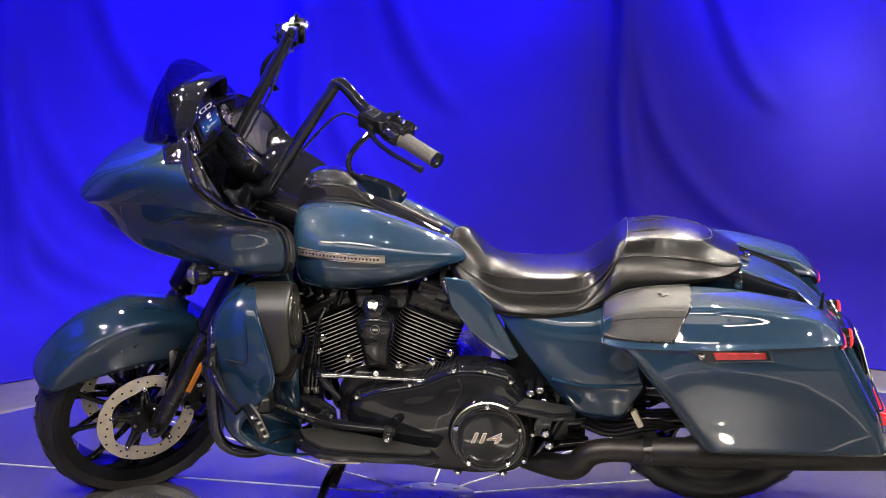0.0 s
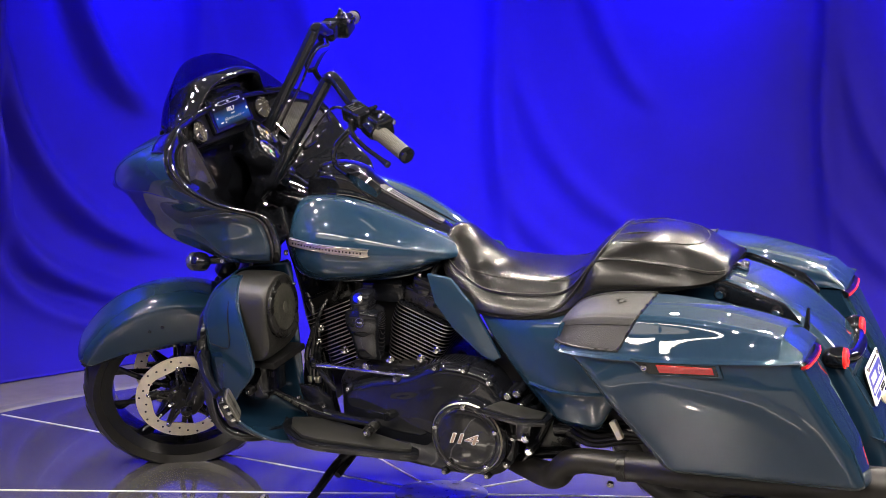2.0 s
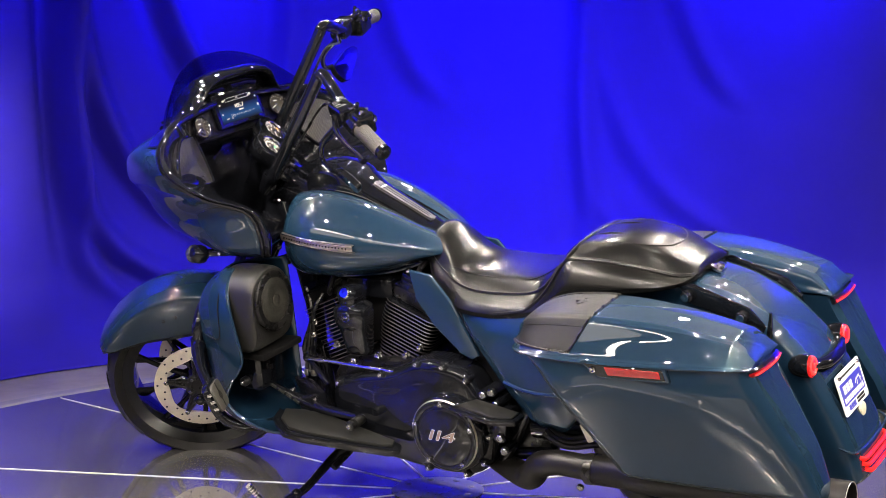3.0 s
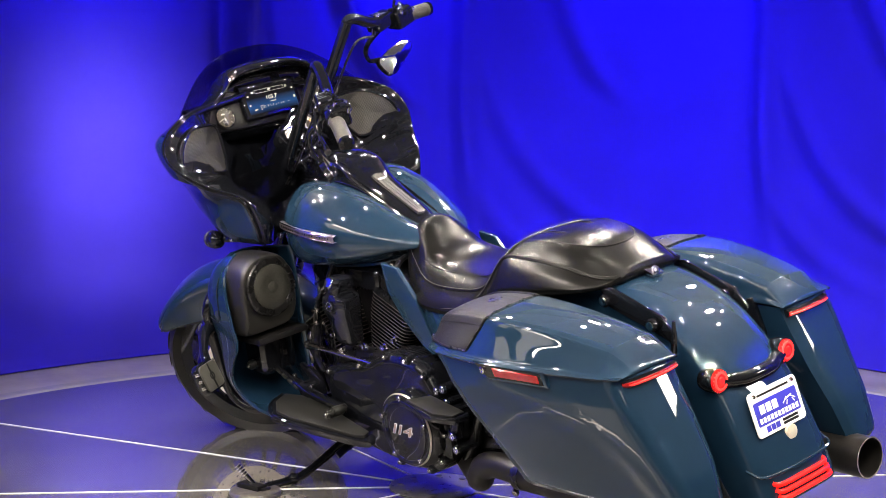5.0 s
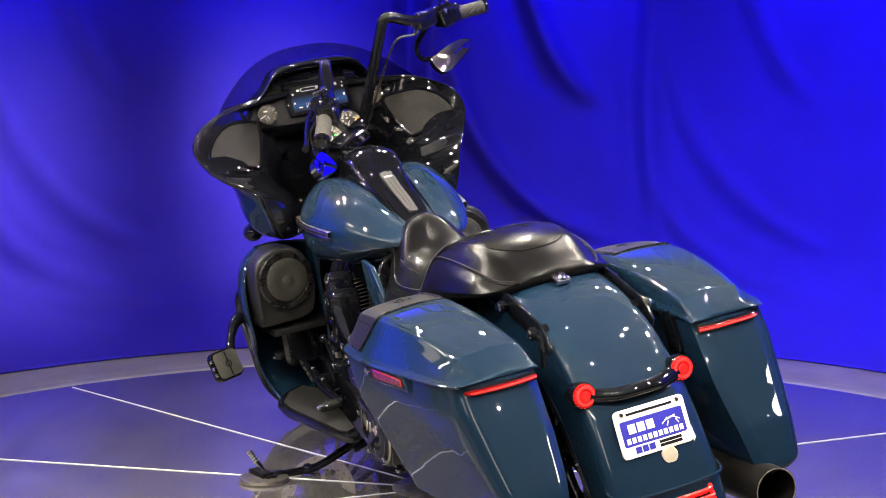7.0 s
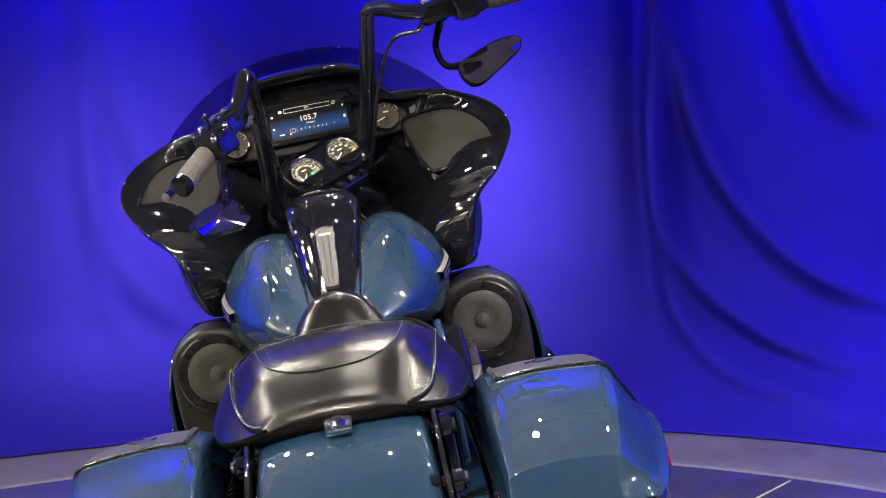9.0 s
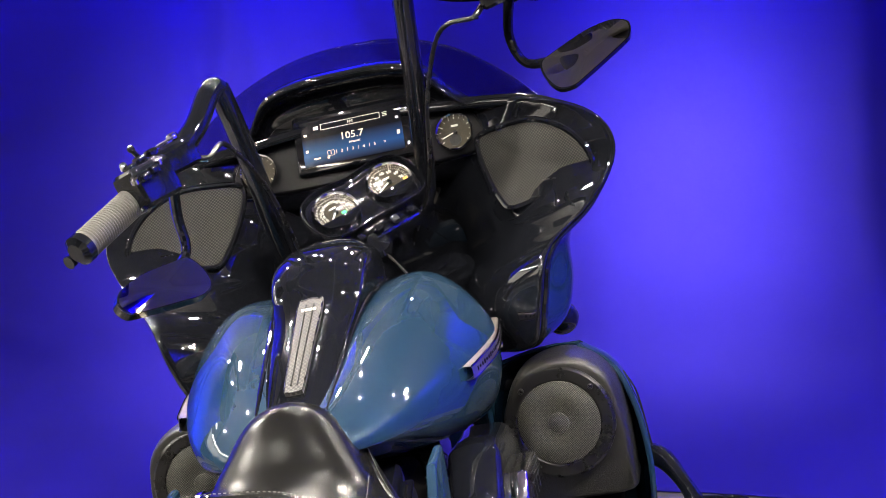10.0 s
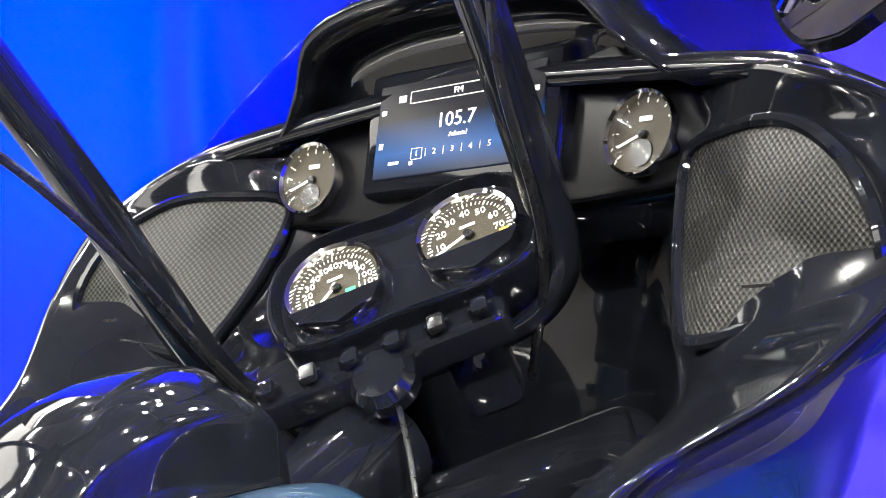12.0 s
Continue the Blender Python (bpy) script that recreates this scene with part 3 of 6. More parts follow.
def front_fender():
    """Long hugging fender over the front wheel."""
    rows = []
    for deg, r, w, drop in ((149, 0.340, 0.045, 0.015), (146, 0.347, 0.074, 0.040), (138, 0.351, 0.084, 0.075), (122, 0.352, 0.090, 0.120), (104, 0.352, 0.092, 0.150), (84, 0.352, 0.092, 0.155), (62, 0.350, 0.090, 0.140), (44, 0.348, 0.088, 0.10), (30, 0.346, 0.085, 0.06)):
        a = radians(deg)
        out = Vector((math.cos(a), 0, math.sin(a)))
        p = FW + out * r
        prof = []
        for y, d in ((-1.0, drop), (-1.0, drop * 0.55), (-0.97, 0.024), (-0.80, 0.008), (-0.45, 0.001), (0, 0), (0.45, 0.001), (0.80, 0.008), (0.97, 0.024), (1.0, drop * 0.55), (1.0, drop)):
            prof.append(p - out * d + Vector((0, w * y, 0)))
        rows.append(prof)
    f = thicken(part("front_fender", skin(sheet(rows, 46, 34)), PAINT, bike, "glossy dark blue front fender", STEER, sharp=60), 0.004)
    for s in (-1, 1):
        br = slab([(FW.x + q, FW.z + w) for q, w in ((0.08, 0.227), (0.12, 0.242), (0.14, 0.182), (0.08, 0.042), (0.05, 0.042), (0.08, 0.162))], s * 0.096, s * 0.102, 0.002)
        part("bracket", br, BLACK, f, "", STEER)
        for x, z in ((FW.x - 0.055, FW.z + 0.267), (FW.x - 0.015, FW.z + 0.274)):
            bolt_head(f, (x, s * 0.092, z), (0, s, 0), 0.006, STEER, BLACK)


front_fender()


# ---- fairing ----
def fairing():
    S = [
        [(-1.005, 0, 0.970), (-0.945, 0, 1.045), (-0.87, 0, 1.095), (-0.78, 0, 1.140), (-0.70, 0, 1.195)],
        [(-0.995, 0.08, 0.969), (-0.928, 0.14, 1.042), (-0.84, 0.20, 1.095), (-0.75, 0.26, 1.135), (-0.67, 0.30, 1.165)],
        [(-0.978, 0.13, 0.966), (-0.902, 0.225, 1.032), (-0.81, 0.322, 1.08), (-0.72, 0.387, 1.108), (-0.635, 0.415, 1.115)],
        [(-0.968, 0.152, 0.962), (-0.882, 0.255, 1.008), (-0.78, 0.352, 1.044), (-0.69, 0.417, 1.055), (-0.595, 0.445, 1.05)],
        [(-0.960, 0.155, 0.954), (-0.865, 0.262, 0.980), (-0.74, 0.362, 1.000), (-0.62, 0.416, 0.997), (-0.515, 0.40, 0.975)],
        [(-0.957, 0.150, 0.946), (-0.862, 0.252, 0.970), (-0.737, 0.350, 0.988), (-0.616, 0.403, 0.985), (-0.500, 0.388, 0.966)],
        [(-0.935, 0.14, 0.925), (-0.848, 0.230, 0.923), (-0.710, 0.318, 0.925), (-0.55, 0.355, 0.93), (-0.415, 0.335, 0.925)],
        [(-0.918, 0.125, 0.88), (-0.830, 0.212, 0.862), (-0.690, 0.298, 0.855), (-0.54, 0.345, 0.855), (-0.395, 0.31, 0.85)],
        [(-0.885, 0.10, 0.84), (-0.800, 0.188, 0.817), (-0.66, 0.270, 0.805), (-0.53, 0.318, 0.796), (-0.415, 0.285, 0.782)],
        [(-0.860, 0.06, 0.818), (-0.760, 0.12, 0.796), (-0.655, 0.19, 0.780), (-0.55, 0.245, 0.776), (-0.46, 0.22, 0.775)],
        [(-0.850, 0.0, 0.815), (-0.750, 0.0, 0.797), (-0.65, 0.0, 0.790), (-0.57, 0.0, 0.79), (-0.50, 0.0, 0.79)],
    ]
    S = [[(x - 0.16 * max(0, -0.70 - x), y * (1 + 0.30 * max(0, -0.70 - x)), z) for x, y, z in r] for r in S]
    shell = thicken(part("fairing", skin(sheet(S, 66, 30), mirror=True), PAINT, bike, "glossy dark blue shark-nosed front fairing", sharp=60), 0.004)
    # black inner fairing, from the rim inward
    I = [
        [(-0.78, 0, 1.14), (-0.78, 0, 1.13), (-0.775, 0, 1.07), (-0.76, 0, 1.0)],
        [(-0.76, 0.13, 1.145), (-0.755, 0.13, 1.135), (-0.76, 0.11, 1.08), (-0.76, 0.06, 1.0)],
        [(-0.71, 0.22, 1.160), (-0.695, 0.215, 1.150), (-0.725, 0.17, 1.09), (-0.76, 0.09, 1.0)],
        [(-0.67, 0.30, 1.165), (-0.655, 0.295, 1.160), (-0.69, 0.20, 1.095), (-0.75, 0.11, 0.99)],
        [(-0.635, 0.415, 1.115), (-0.615, 0.405, 1.113), (-0.655, 0.23, 1.06), (-0.74, 0.13, 0.98)],
        [(-0.595, 0.445, 1.05), (-0.570, 0.435, 1.048), (-0.615, 0.24, 1.01), (-0.73, 0.15, 0.95)],
        [(-0.515, 0.40, 0.975), (-0.495, 0.39, 0.98), (-0.58, 0.25, 0.95), (-0.72, 0.15, 0.90)],
        [(-0.415, 0.335, 0.925), (-0.395, 0.323, 0.928), (-0.49, 0.22, 0.90), (-0.70, 0.13, 0.86)],
        [(-0.395, 0.31, 0.85), (-0.375, 0.296, 0.85), (-0.455, 0.20, 0.84), (-0.66, 0.12, 0.82)],
        [(-0.415, 0.285, 0.785), (-0.395, 0.270, 0.782), (-0.47, 0.19, 0.785), (-0.60, 0.10, 0.79)],
        [(-0.46, 0.22, 0.775), (-0.455, 0.21, 0.772), (-0.50, 0.16, 0.78), (-0.60, 0.08, 0.785)],
    ]
    inner = thicken(part("inner_fairing", skin(sheet(I, 60, 30), mirror=True), BLACK, bike, "gloss black inner fairing", sharp=70), 0.003, 1)
    part("fairing_back", block((-0.765, 0, 0.985), (0.02, 0.42, 0.36), (0, 0, 0), 0.004), BLACK, inner)
    part("fairing_floor", block((-0.62, 0, 0.802), (0.30, 0.36, 0.012), (0, 0, 0), 0.004), BLACK, inner)
    rim = [r[0] for r in I]
    for s in (-1, 1):
        part("edge_trim", tube([(x + 0.002, s * y, z + 0.001) for x, y, z in rim[1:]], 0.006, 8, 60), BLACK, inner)
    # black dash top along the rear edge of the shell
    top = []
    for r in S[:3]:
        f, g = Vector(r[3]), Vector(r[4])
        top.append([f.lerp(g, k) + Vector((0, 0, 0.008)) for k in (0.35, 0.7)] + [g + Vector((0.006, -0.002, 0.007)), g + Vector((0.012, -0.004, -0.012))])
    thicken(part("dash_top", skin(sheet(top, 20, 10), mirror=True), BLACK, inner, sharp=60), 0.003)
    # hood over the display; its wings end on the shell
    def between_hood(y):
        return max(0.0, min(0.105, (y - 0.14) * 0.85))
    H = []
    for y, dz, dx in ((-0.305, -0.106, -0.012), (-0.255, -0.104, -0.018), (-0.215, -0.097, -0.022), (-0.175, -0.062, -0.012), (-0.14, -0.02, 0.0), (-0.08, -0.003, 0.004), (0, 0, 0.006), (0.08, -0.003, 0.004), (0.14, -0.02, 0.0), (0.175, -0.062, -0.012), (0.215, -0.097, -0.022), (0.255, -0.104, -0.018), (0.305, -0.106, -0.012)):
        tuck = between_hood(abs(y))
        H.append([(-0.80 + dx + tuck, y, 1.21 + dz * 0.6), (-0.75 + dx + 0.6 * tuck, y, 1.262 + dz), (-0.70 + dx, y, 1.279 + dz), (-0.655 + dx, y, 1.272 + dz), (-0.648 + dx, y, 1.262 + dz), (-0.665 + dx, y, 1.248 + dz * 0.9), (-0.700 + dx, y, 1.232 + dz * 0.7), (-0.705 + dx, y, 1.16 + dz * 0.2), (-0.682 + dx, y, 1.088), (-0.71 + dx, y, 1.05)])
    thicken(part("dash_hood", skin(sheet(H, 56, 40)), BLACK, inner, sharp=60), 0.003)
    # dash face round the display and the small gauges
    fm = face_pose((-0.686, 0.0, 1.160), (0.95, 0, 0.31))
    face = [(-0.225, -0.072), (-0.237, -0.045), (-0.215, -0.002), (-0.165, 0.022), (-0.128, 0.062), (0.128, 0.062), (0.165, 0.022), (0.215, -0.002), (0.237, -0.045), (0.225, -0.072), (0.12, -0.078), (-0.12, -0.078)]
    df = slab(face, -0.026, -0.006, 0.006, 3, "xy")
    bmesh.ops.transform(df, matrix=fm, verts=df.verts)
    part("dash_face", df, DASH, inner)
    # display with its bezel
    disp_m = face_pose((-0.676, 0.0, 1.158), (0.95, 0, 0.31)) @ Matrix.Diagonal((0.93, 0.84, 1, 1))
    def on(bm):
        bmesh.ops.transform(bm, matrix=disp_m, verts=bm.verts)
        return bm
    part("display_bezel", on(block((0, 0, -0.018), (0.232, 0.130, 0.040), bevel=0.010, seg=3)), BLACK, inner)
    scr = part("display", on(block((0, 0, 0.0025), (0.196, 0.098, 0.003), bevel=0.001)), DISPLAY, inner, "lit radio display", smooth=False)
    def line(x, y, w, h, mat=MARKS):
        return part("display_mark", on(block((x, y, 0.0046), (w, h, 0.0005), bevel=0)), mat, scr, smooth=False)
    part("station", letters("105.7", 0.021, disp_m @ pose(0.0, 0.003, 0.0045)), MARKS, scr, smooth=False)
    part("station_name", letters("Atlanta!", 0.007, disp_m @ pose(0.004, -0.012, 0.0045)), MARKS, scr, smooth=False)
    part("band", letters("FM", 0.009, disp_m @ pose(0.0, 0.032, 0.0045)), MARKS, scr, smooth=False)
    for x, y, w, h in ((0, 0.038, 0.116, 0.0008), (0, 0.026, 0.116, 0.0008), (-0.058, 0.032, 0.0008, 0.0125), (0.058, 0.032, 0.0008, 0.0125), (-0.068, 0.032, 0.009, 0.007), (0.068, 0.036, 0.009, 0.0012), (0.068, 0.0325, 0.009, 0.0012), (0.068, 0.029, 0.009, 0.0012), (-0.09, 0.02, 0.006, 0.005), (-0.09, -0.015, 0.005, 0.006), (0.09, 0.02, 0.005, 0.005), (0.09, -0.012, 0.006, 0.009), (-0.072, -0.034, 0.013, 0.003), (-0.050, -0.036, 0.004, 0.004)):
        line(x, y, w, h)
    for k in range(5):
        part("preset", letters(str(k + 1), 0.0085, disp_m @ pose(-0.044 + 0.0215 * k, -0.027, 0.0045)), MARKS, scr, smooth=False)
        if k < 4:
            line(-0.033 + 0.0215 * k, -0.027, 0.0006, 0.008)
    part("preset", letters(">", 0.009, disp_m @ pose(0.062, -0.027, 0.0045)), MARKS, scr, smooth=False)
    for x, y, w, h in ((-0.044, -0.0215, 0.013, 0.0006), (-0.044, -0.0325, 0.013, 0.0006), (-0.0505, -0.027, 0.0006, 0.011), (-0.0375, -0.027, 0.0006, 0.011)):
        line(x, y, w, h)
    # speaker grilles
    for s in (-1, 1):
        c = [(-0.680, 0.216, 1.108), (-0.655, 0.265, 1.122), (-0.632, 0.325, 1.122), (-0.600, 0.378, 1.095), (-0.578, 0.408, 1.052), (-0.572, 0.404, 1.020), (-0.575, 0.345, 1.003), (-0.585, 0.268, 0.985), (-0.605, 0.245, 1.002), (-0.648, 0.222, 1.055)]
        pts = [Vector((x + 0.004, s * y, z + 0.001)) for x, y, z in c]
        if s > 0:
            pts = pts[::-1]
        bm, ring, nor = plate(pts, 0.03, 0.006)
        if nor.x < 0:
            bm.free()
            bm, ring, nor = plate(pts[::-1], 0.03, 0.006)
        g = part("speaker_grille", bm, MESH, inner, "perforated metal speaker grille")
        part("grille_rim", tube(ring + ring[:2], 0.0055, 8, smooth_path=False), BLACK, g)
        part("grille_label", block(Vector((-0.575, s * 0.345, 1.014)) + nor * 0.0265, (0.002, 0.022, 0.0022), (0, 0, 0), 0), SATIN, g)
    # small round gauges beside the display
    for s in (-1, 1):
        gauge((-0.676, s * 0.180, 1.1275), (0.93, -0.10 * s, 0.34), 0.031, inner, small=True)
    # fixings low on the legs
    for s in (-1, 1):
        part("rubber_grommet", lathe([(0.001, 0), (0.016, 0), (0.018, 0.004), (0.012, 0.008), (0.008, 0.004), (0.001, 0.004)], (-0.410, s * 0.256, 0.846), (0.8, -0.5 * s, 0.1), 20), CHROME, inner)
        bolt_head(inner, (-0.40, s * 0.225, 0.795), (0.9, -0.3 * s, 0), 0.008)
        ts = part("turn_signal", lathe([(0.001, -0.030), (0.017, -0.027), (0.026, -0.014), (0.028, 0.002), (0.025, 0.018), (0.013, 0.030), (0.001, 0.033)], (-0.642, s * 0.301, 0.779), (1, 0, 0), 28), BLACK, bike, "black bullet turn signal")
        part("lens", lathe([(0.001, -0.038), (0.018, -0.036), (0.026, -0.026), (0.0275, -0.016), (0.026, -0.013), (0.001, -0.013)], (-0.642, s * 0.301, 0.779), (1, 0, 0), 28), LENS, ts)
        part("stalk", tube([(-0.63, s * 0.287, 0.779), (-0.59, s * 0.272, 0.780), (-0.53, s * 0.255, 0.785)], [0.011, 0.012, 0.016], 12), BLACK, ts)
        bolt_head(ts, (-0.575, s * 0.284, 0.780), (0, s, 0), 0.007)
    # headlamp lens at the nose
    for s in (-1, 1):
        rows = [[(-0.945, s * 0.02, 0.965), (-0.935, s * 0.10, 0.962), (-0.905, s * 0.175, 0.955)], [(-0.92, s * 0.02, 0.93), (-0.905, s * 0.10, 0.925), (-0.875, s * 0.165, 0.92)], [(-0.885, s * 0.02, 0.895), (-0.87, s * 0.09, 0.89), (-0.845, s * 0.145, 0.885)]]
        part("headlamp_lens", skin(sheet([[(x - 0.045, y, z - 0.022) for x, y, z in r] for r in rows], 8, 10)), LENS, shell)
    # smoked screen
    W = []
    for f in (-1, -0.86, -0.6, -0.3, 0, 0.3, 0.6, 0.86, 1):
        top = 1.155 + 0.165 * (1 - abs(f) ** 2.4)
        W.append([(-0.865 + 0.165 * f * f, 0.315 * f, 1.075 + 0.050 * abs(f) ** 1.5), (-0.82 + 0.145 * f * f, 0.345 * f, (1.13 + top) / 2), (-0.765 + 0.10 * f * f, 0.340 * f, top)])
    thicken(part("windscreen", skin(sheet(W, 50, 14)), SMOKE, bike, "short smoked windscreen"), 0.003)


def gauge(c, nor, r, parent, small=False, m=None, numbers=(), needle=200, span=(215, -35), lamp_mat=None, lamp_at=(0.3, -0.2)):
    """A round dial: chrome bezel, dark face, ticks, needle, glass."""
    fp = face_pose(c, nor)
    def on(bm):
        bmesh.ops.transform(bm, matrix=fp, verts=bm.verts)
        return bm
    z = (0, 0, 1)
    body = part("gauge", on(lathe([(r * 1.02, -0.03), (r * 1.06, 0.0), (r * 1.10, 0.006), (r * 1.06, 0.010), (r * 0.98, 0.008), (r * 0.95, 0.0), (r * 0.9, -0.004), (r * 0.9, -0.03)], (0, 0, 0), z, 40, closed=True)), CHROME, parent, "round dial with chrome bezel", m)
    part("dial", on(lathe([(0.0005, -0.001), (r * 0.95, -0.001), (r * 0.95, 0.001), (0.0005, 0.001)], (0, 0, 0), z, 40)), DIAL, body, "", m)
    ticks = bmesh.new()
    count = 13 if small else 41
    for k in range(count):
        a = radians(span[0] + (span[1] - span[0]) * k / (count - 1))
        big = k % (3 if small else 5) == 0
        join(ticks, block((r * 0.86 * math.cos(a), r * 0.86 * math.sin(a), 0.0018), (r * (0.12 if big else 0.07), r * (0.035 if big else 0.02), 0.0005), (0, 0, math.degrees(a)), 0))
    part("dial_ticks", on(ticks), MARKS, body, "", m, smooth=False)
    for k, text in enumerate(numbers):
        a = radians(span[0] + (span[1] - span[0]) * k / (len(numbers) - 1))
        part("numeral", on(letters(text, r * 0.24, pose(r * 0.64 * math.cos(a), r * 0.64 * math.sin(a), 0.0016))), MARKS, body, "", m, smooth=False)
    n = radians(needle)
    part("needle", on(block((r * 0.36 * math.cos(n), r * 0.36 * math.sin(n), 0.004), (r * 0.86, r * 0.055, 0.001), (0, 0, needle), 0)), MARKS, body, "", m, smooth=False)
    part("needle_cap", on(lathe([(0.0005, 0.0), (r * 0.13, 0.0), (r * 0.11, 0.005), (0.0005, 0.006)], (0, 0, 0), z, 16)), SATIN, body, "", m)
    if small:
        part("dial_lettering", on(block((0, r * 0.4, 0.0018), (r * 0.4, r * 0.12, 0.0005), bevel=0)), MARKS, body, "", m, smooth=False)
        part("lower_mask", on(lathe([(0.0005, 0.0015), (r * 0.34, 0.0015), (r * 0.34, 0.003), (0.0005, 0.003)], (0, -r * 0.45, 0), z, 20)), SATIN, body, "", m)
    else:
        chin = slab([(-r * 1.04, -r * 0.46), (r * 1.04, -r * 0.46), (r * 0.82, -r * 0.82), (0, -r * 1.14), (-r * 0.82, -r * 0.82)], 0.001, 0.0108, 0.001, plane="xy")
        part("lower_mask", on(chin), BLACK, body, "", m)
        part("dial_lettering", on(block((0.0, r * 0.28, 0.0018), (r * 0.34, r * 0.07, 0.0005), bevel=0)), MARKS, body, "", m, smooth=False)
    if lamp_mat:
        part("indicator_lamp", on(block((r * lamp_at[0], r * lamp_at[1], 0.002), (r * 0.2, r * 0.14, 0.001), bevel=0)), lamp_mat, body, "", m, smooth=False)
    g = part("glass", on(lathe([(0.0005, 0.0075), (r * 0.97, 0.0062), (r * 0.97, 0.0072), (0.0005, 0.0085)], (0, 0, 0), z, 40)), DIALGLASS, body, "", m)
    g.visible_shadow = False
    return body


fairing()


# ---- bars and controls (turned with the wheel) ----
def bars():
    P = [(-0.575, 0, 0.975), (-0.575, 0.085, 0.975), (-0.565, 0.125, 0.990), (-0.545, 0.143, 1.03), (-0.455, 0.155, 1.162), (-0.366, 0.168, 1.294), (-0.357, 0.172, 1.308), (-0.347, 0.181, 1.313), (-0.335, 0.201, 1.303), (-0.312, 0.25, 1.268), (-0.276, 0.345, 1.230), (-0.205, 0.490, 1.196)]
    drift = [0, 0.2, 0.5, 0.7, 1, 1, 1, 1, 1, 1, 1, 1]
    off = Vector((0.0, 0.013, 0.0))    # the bar sits a little off the middle
    def moved(x, y, z):
        return Vector((x, y, z)) + off
    full = [Vector((x, -y, z)) + off * g for (x, y, z), g in list(zip(P, drift))[:0:-1]] + [Vector(p) + off * g for p, g in zip(P, drift)]
    hb = part("handlebar", tube(full, 0.0175, 14, 150), BLACK, bike, "tall gloss black handlebar with sharp elbows", STEER)
    for s in (-1, 1):
        part("riser_clamp", block((-0.585, s * 0.06, 0.955), (0.05, 0.045, 0.07), (0, 26, 0), 0.01, 3), BLACK, hb, "", STEER)
    a, b = Vector(P[-2]), Vector(P[-1])
    d = (b - a).normalized()
    for s in (-1, 1):
        def at(u, off=(0, 0, 0)):
            p = b - d * u + Vector(off)
            return moved(p.x, s * p.y, p.z)
        ds = Vector((d.x, s * d.y, d.z))
        # grip: ribbed sleeve with end cap
        prof = [(0.012, 0.0), (0.0205, 0.002), (0.0220, 0.008), (0.0210, 0.012)]
        for k in range(22):
            prof += [(0.0206, 0.014 + k * 0.0046), (0.0217, 0.0155 + k * 0.0046), (0.0217, 0.0170 + k * 0.0046), (0.0206, 0.0183 + k * 0.0046)]
        prof += [(0.0225, 0.118), (0.0240, 0.124), (0.018, 0.126)]
        grip = part("grip", lathe(prof, at(-0.004), -ds, 24), GRIPRUB, hb, "grey ribbed rubber grip", STEER)
        part("grip_cap", lathe([(0.0005, -0.010), (0.014, -0.010), (0.0222, -0.004), (0.0226, 0.008), (0.0005, 0.009)], at(-0.004), -ds, 24), BLACK, grip, "", STEER)
        # switch housing and its keys
        house = bmesh.new()
        lathe([(0.018, 0.0), (0.027, 0.002), (0.030, 0.012), (0.030, 0.045), (0.026, 0.056), (0.018, 0.058)], at(0.122), -ds, 20, house)
        turn = (0, 0, s * math.degrees(math.atan2(d.y, d.x)))
        join(house, block(at(0.150, (0.016, 0, 0.004)), (0.074, 0.056, 0.060), turn, 0.012, 3))
        h = part("switch_housing", house, BLACK, hb, "", STEER)
        for k, (u, oy) in enumerate(((0.134, 0.012), (0.152, 0.012), (0.170, 0.012), (0.136, -0.010), (0.158, -0.010), (0.142, 0.034), (0.162, 0.034), (0.182, -0.004))):
            part("switch_key", block(at(u, (0.023 + oy * 0.7, 0, 0.033 - oy * 0.5)), (0.016, 0.017, 0.012), turn, 0.004), BLACK, h, "", STEER)
            part("key_symbol", block(at(u, (0.0245 + oy * 0.7, 0, 0.038 - oy * 0.5)), (0.005, 0.003, 0.001), turn, 0), MARKS, h, "", STEER, smooth=False)
        for u, oy in ((0.124, 0.026), (0.178, 0.028), (0.128, -0.022)):
            bolt_head(h, at(u, (0.026 + oy * 0.7, 0, 0.034 - oy * 0.5)), (0.45, 0, 0.9), 0.006, STEER)
        # master cylinder with two cap screws
        mc = block(at(0.208, (-0.006, 0, 0.008)), (0.088, 0.058, 0.046), turn, 0.012, 3)
        mcp = part("master_cylinder", mc, BLACK, hb, "", STEER)
        for k in range(5):
            part("cap_rib", block(at(0.190 + 0.009 * k, (-0.006, 0, 0.0325)), (0.005, 0.044, 0.003), turn, 0.001), CHROME if k in (0, 4) else SATIN, mcp, "", STEER)
        for u in (0.178, 0.236):
            bolt_head(mcp, at(u, (0.004, 0, 0.031)), (0, 0, 1), 0.009, STEER)
        part("lever_pivot", lathe([(0.0005, -0.02), (0.011, -0.018), (0.011, 0.018), (0.0005, 0.02)], at(0.185, (-0.038, 0, 0.0)), (0, 0, 1), 16), BLACK, mcp, "", STEER)
        part("hand_lever", tube([at(0.19, (-0.04, 0, 0)), at(0.14, (-0.062, 0, -0.004)), at(0.08, (-0.066, 0, -0.008)), at(0.02, (-0.062, 0, -0.008)), at(-0.02, (-0.062, 0, -0.006))], [0.009, 0.007, 0.0065, 0.0065, 0.010], 10), BLACK, mcp, "black hand lever", STEER)
        part("pin", tube([at(0.165, (0.01, 0, 0.03)), at(0.155, (0.015, 0, 0.055))], 0.004, 8), BLACK, mcp, "", STEER)
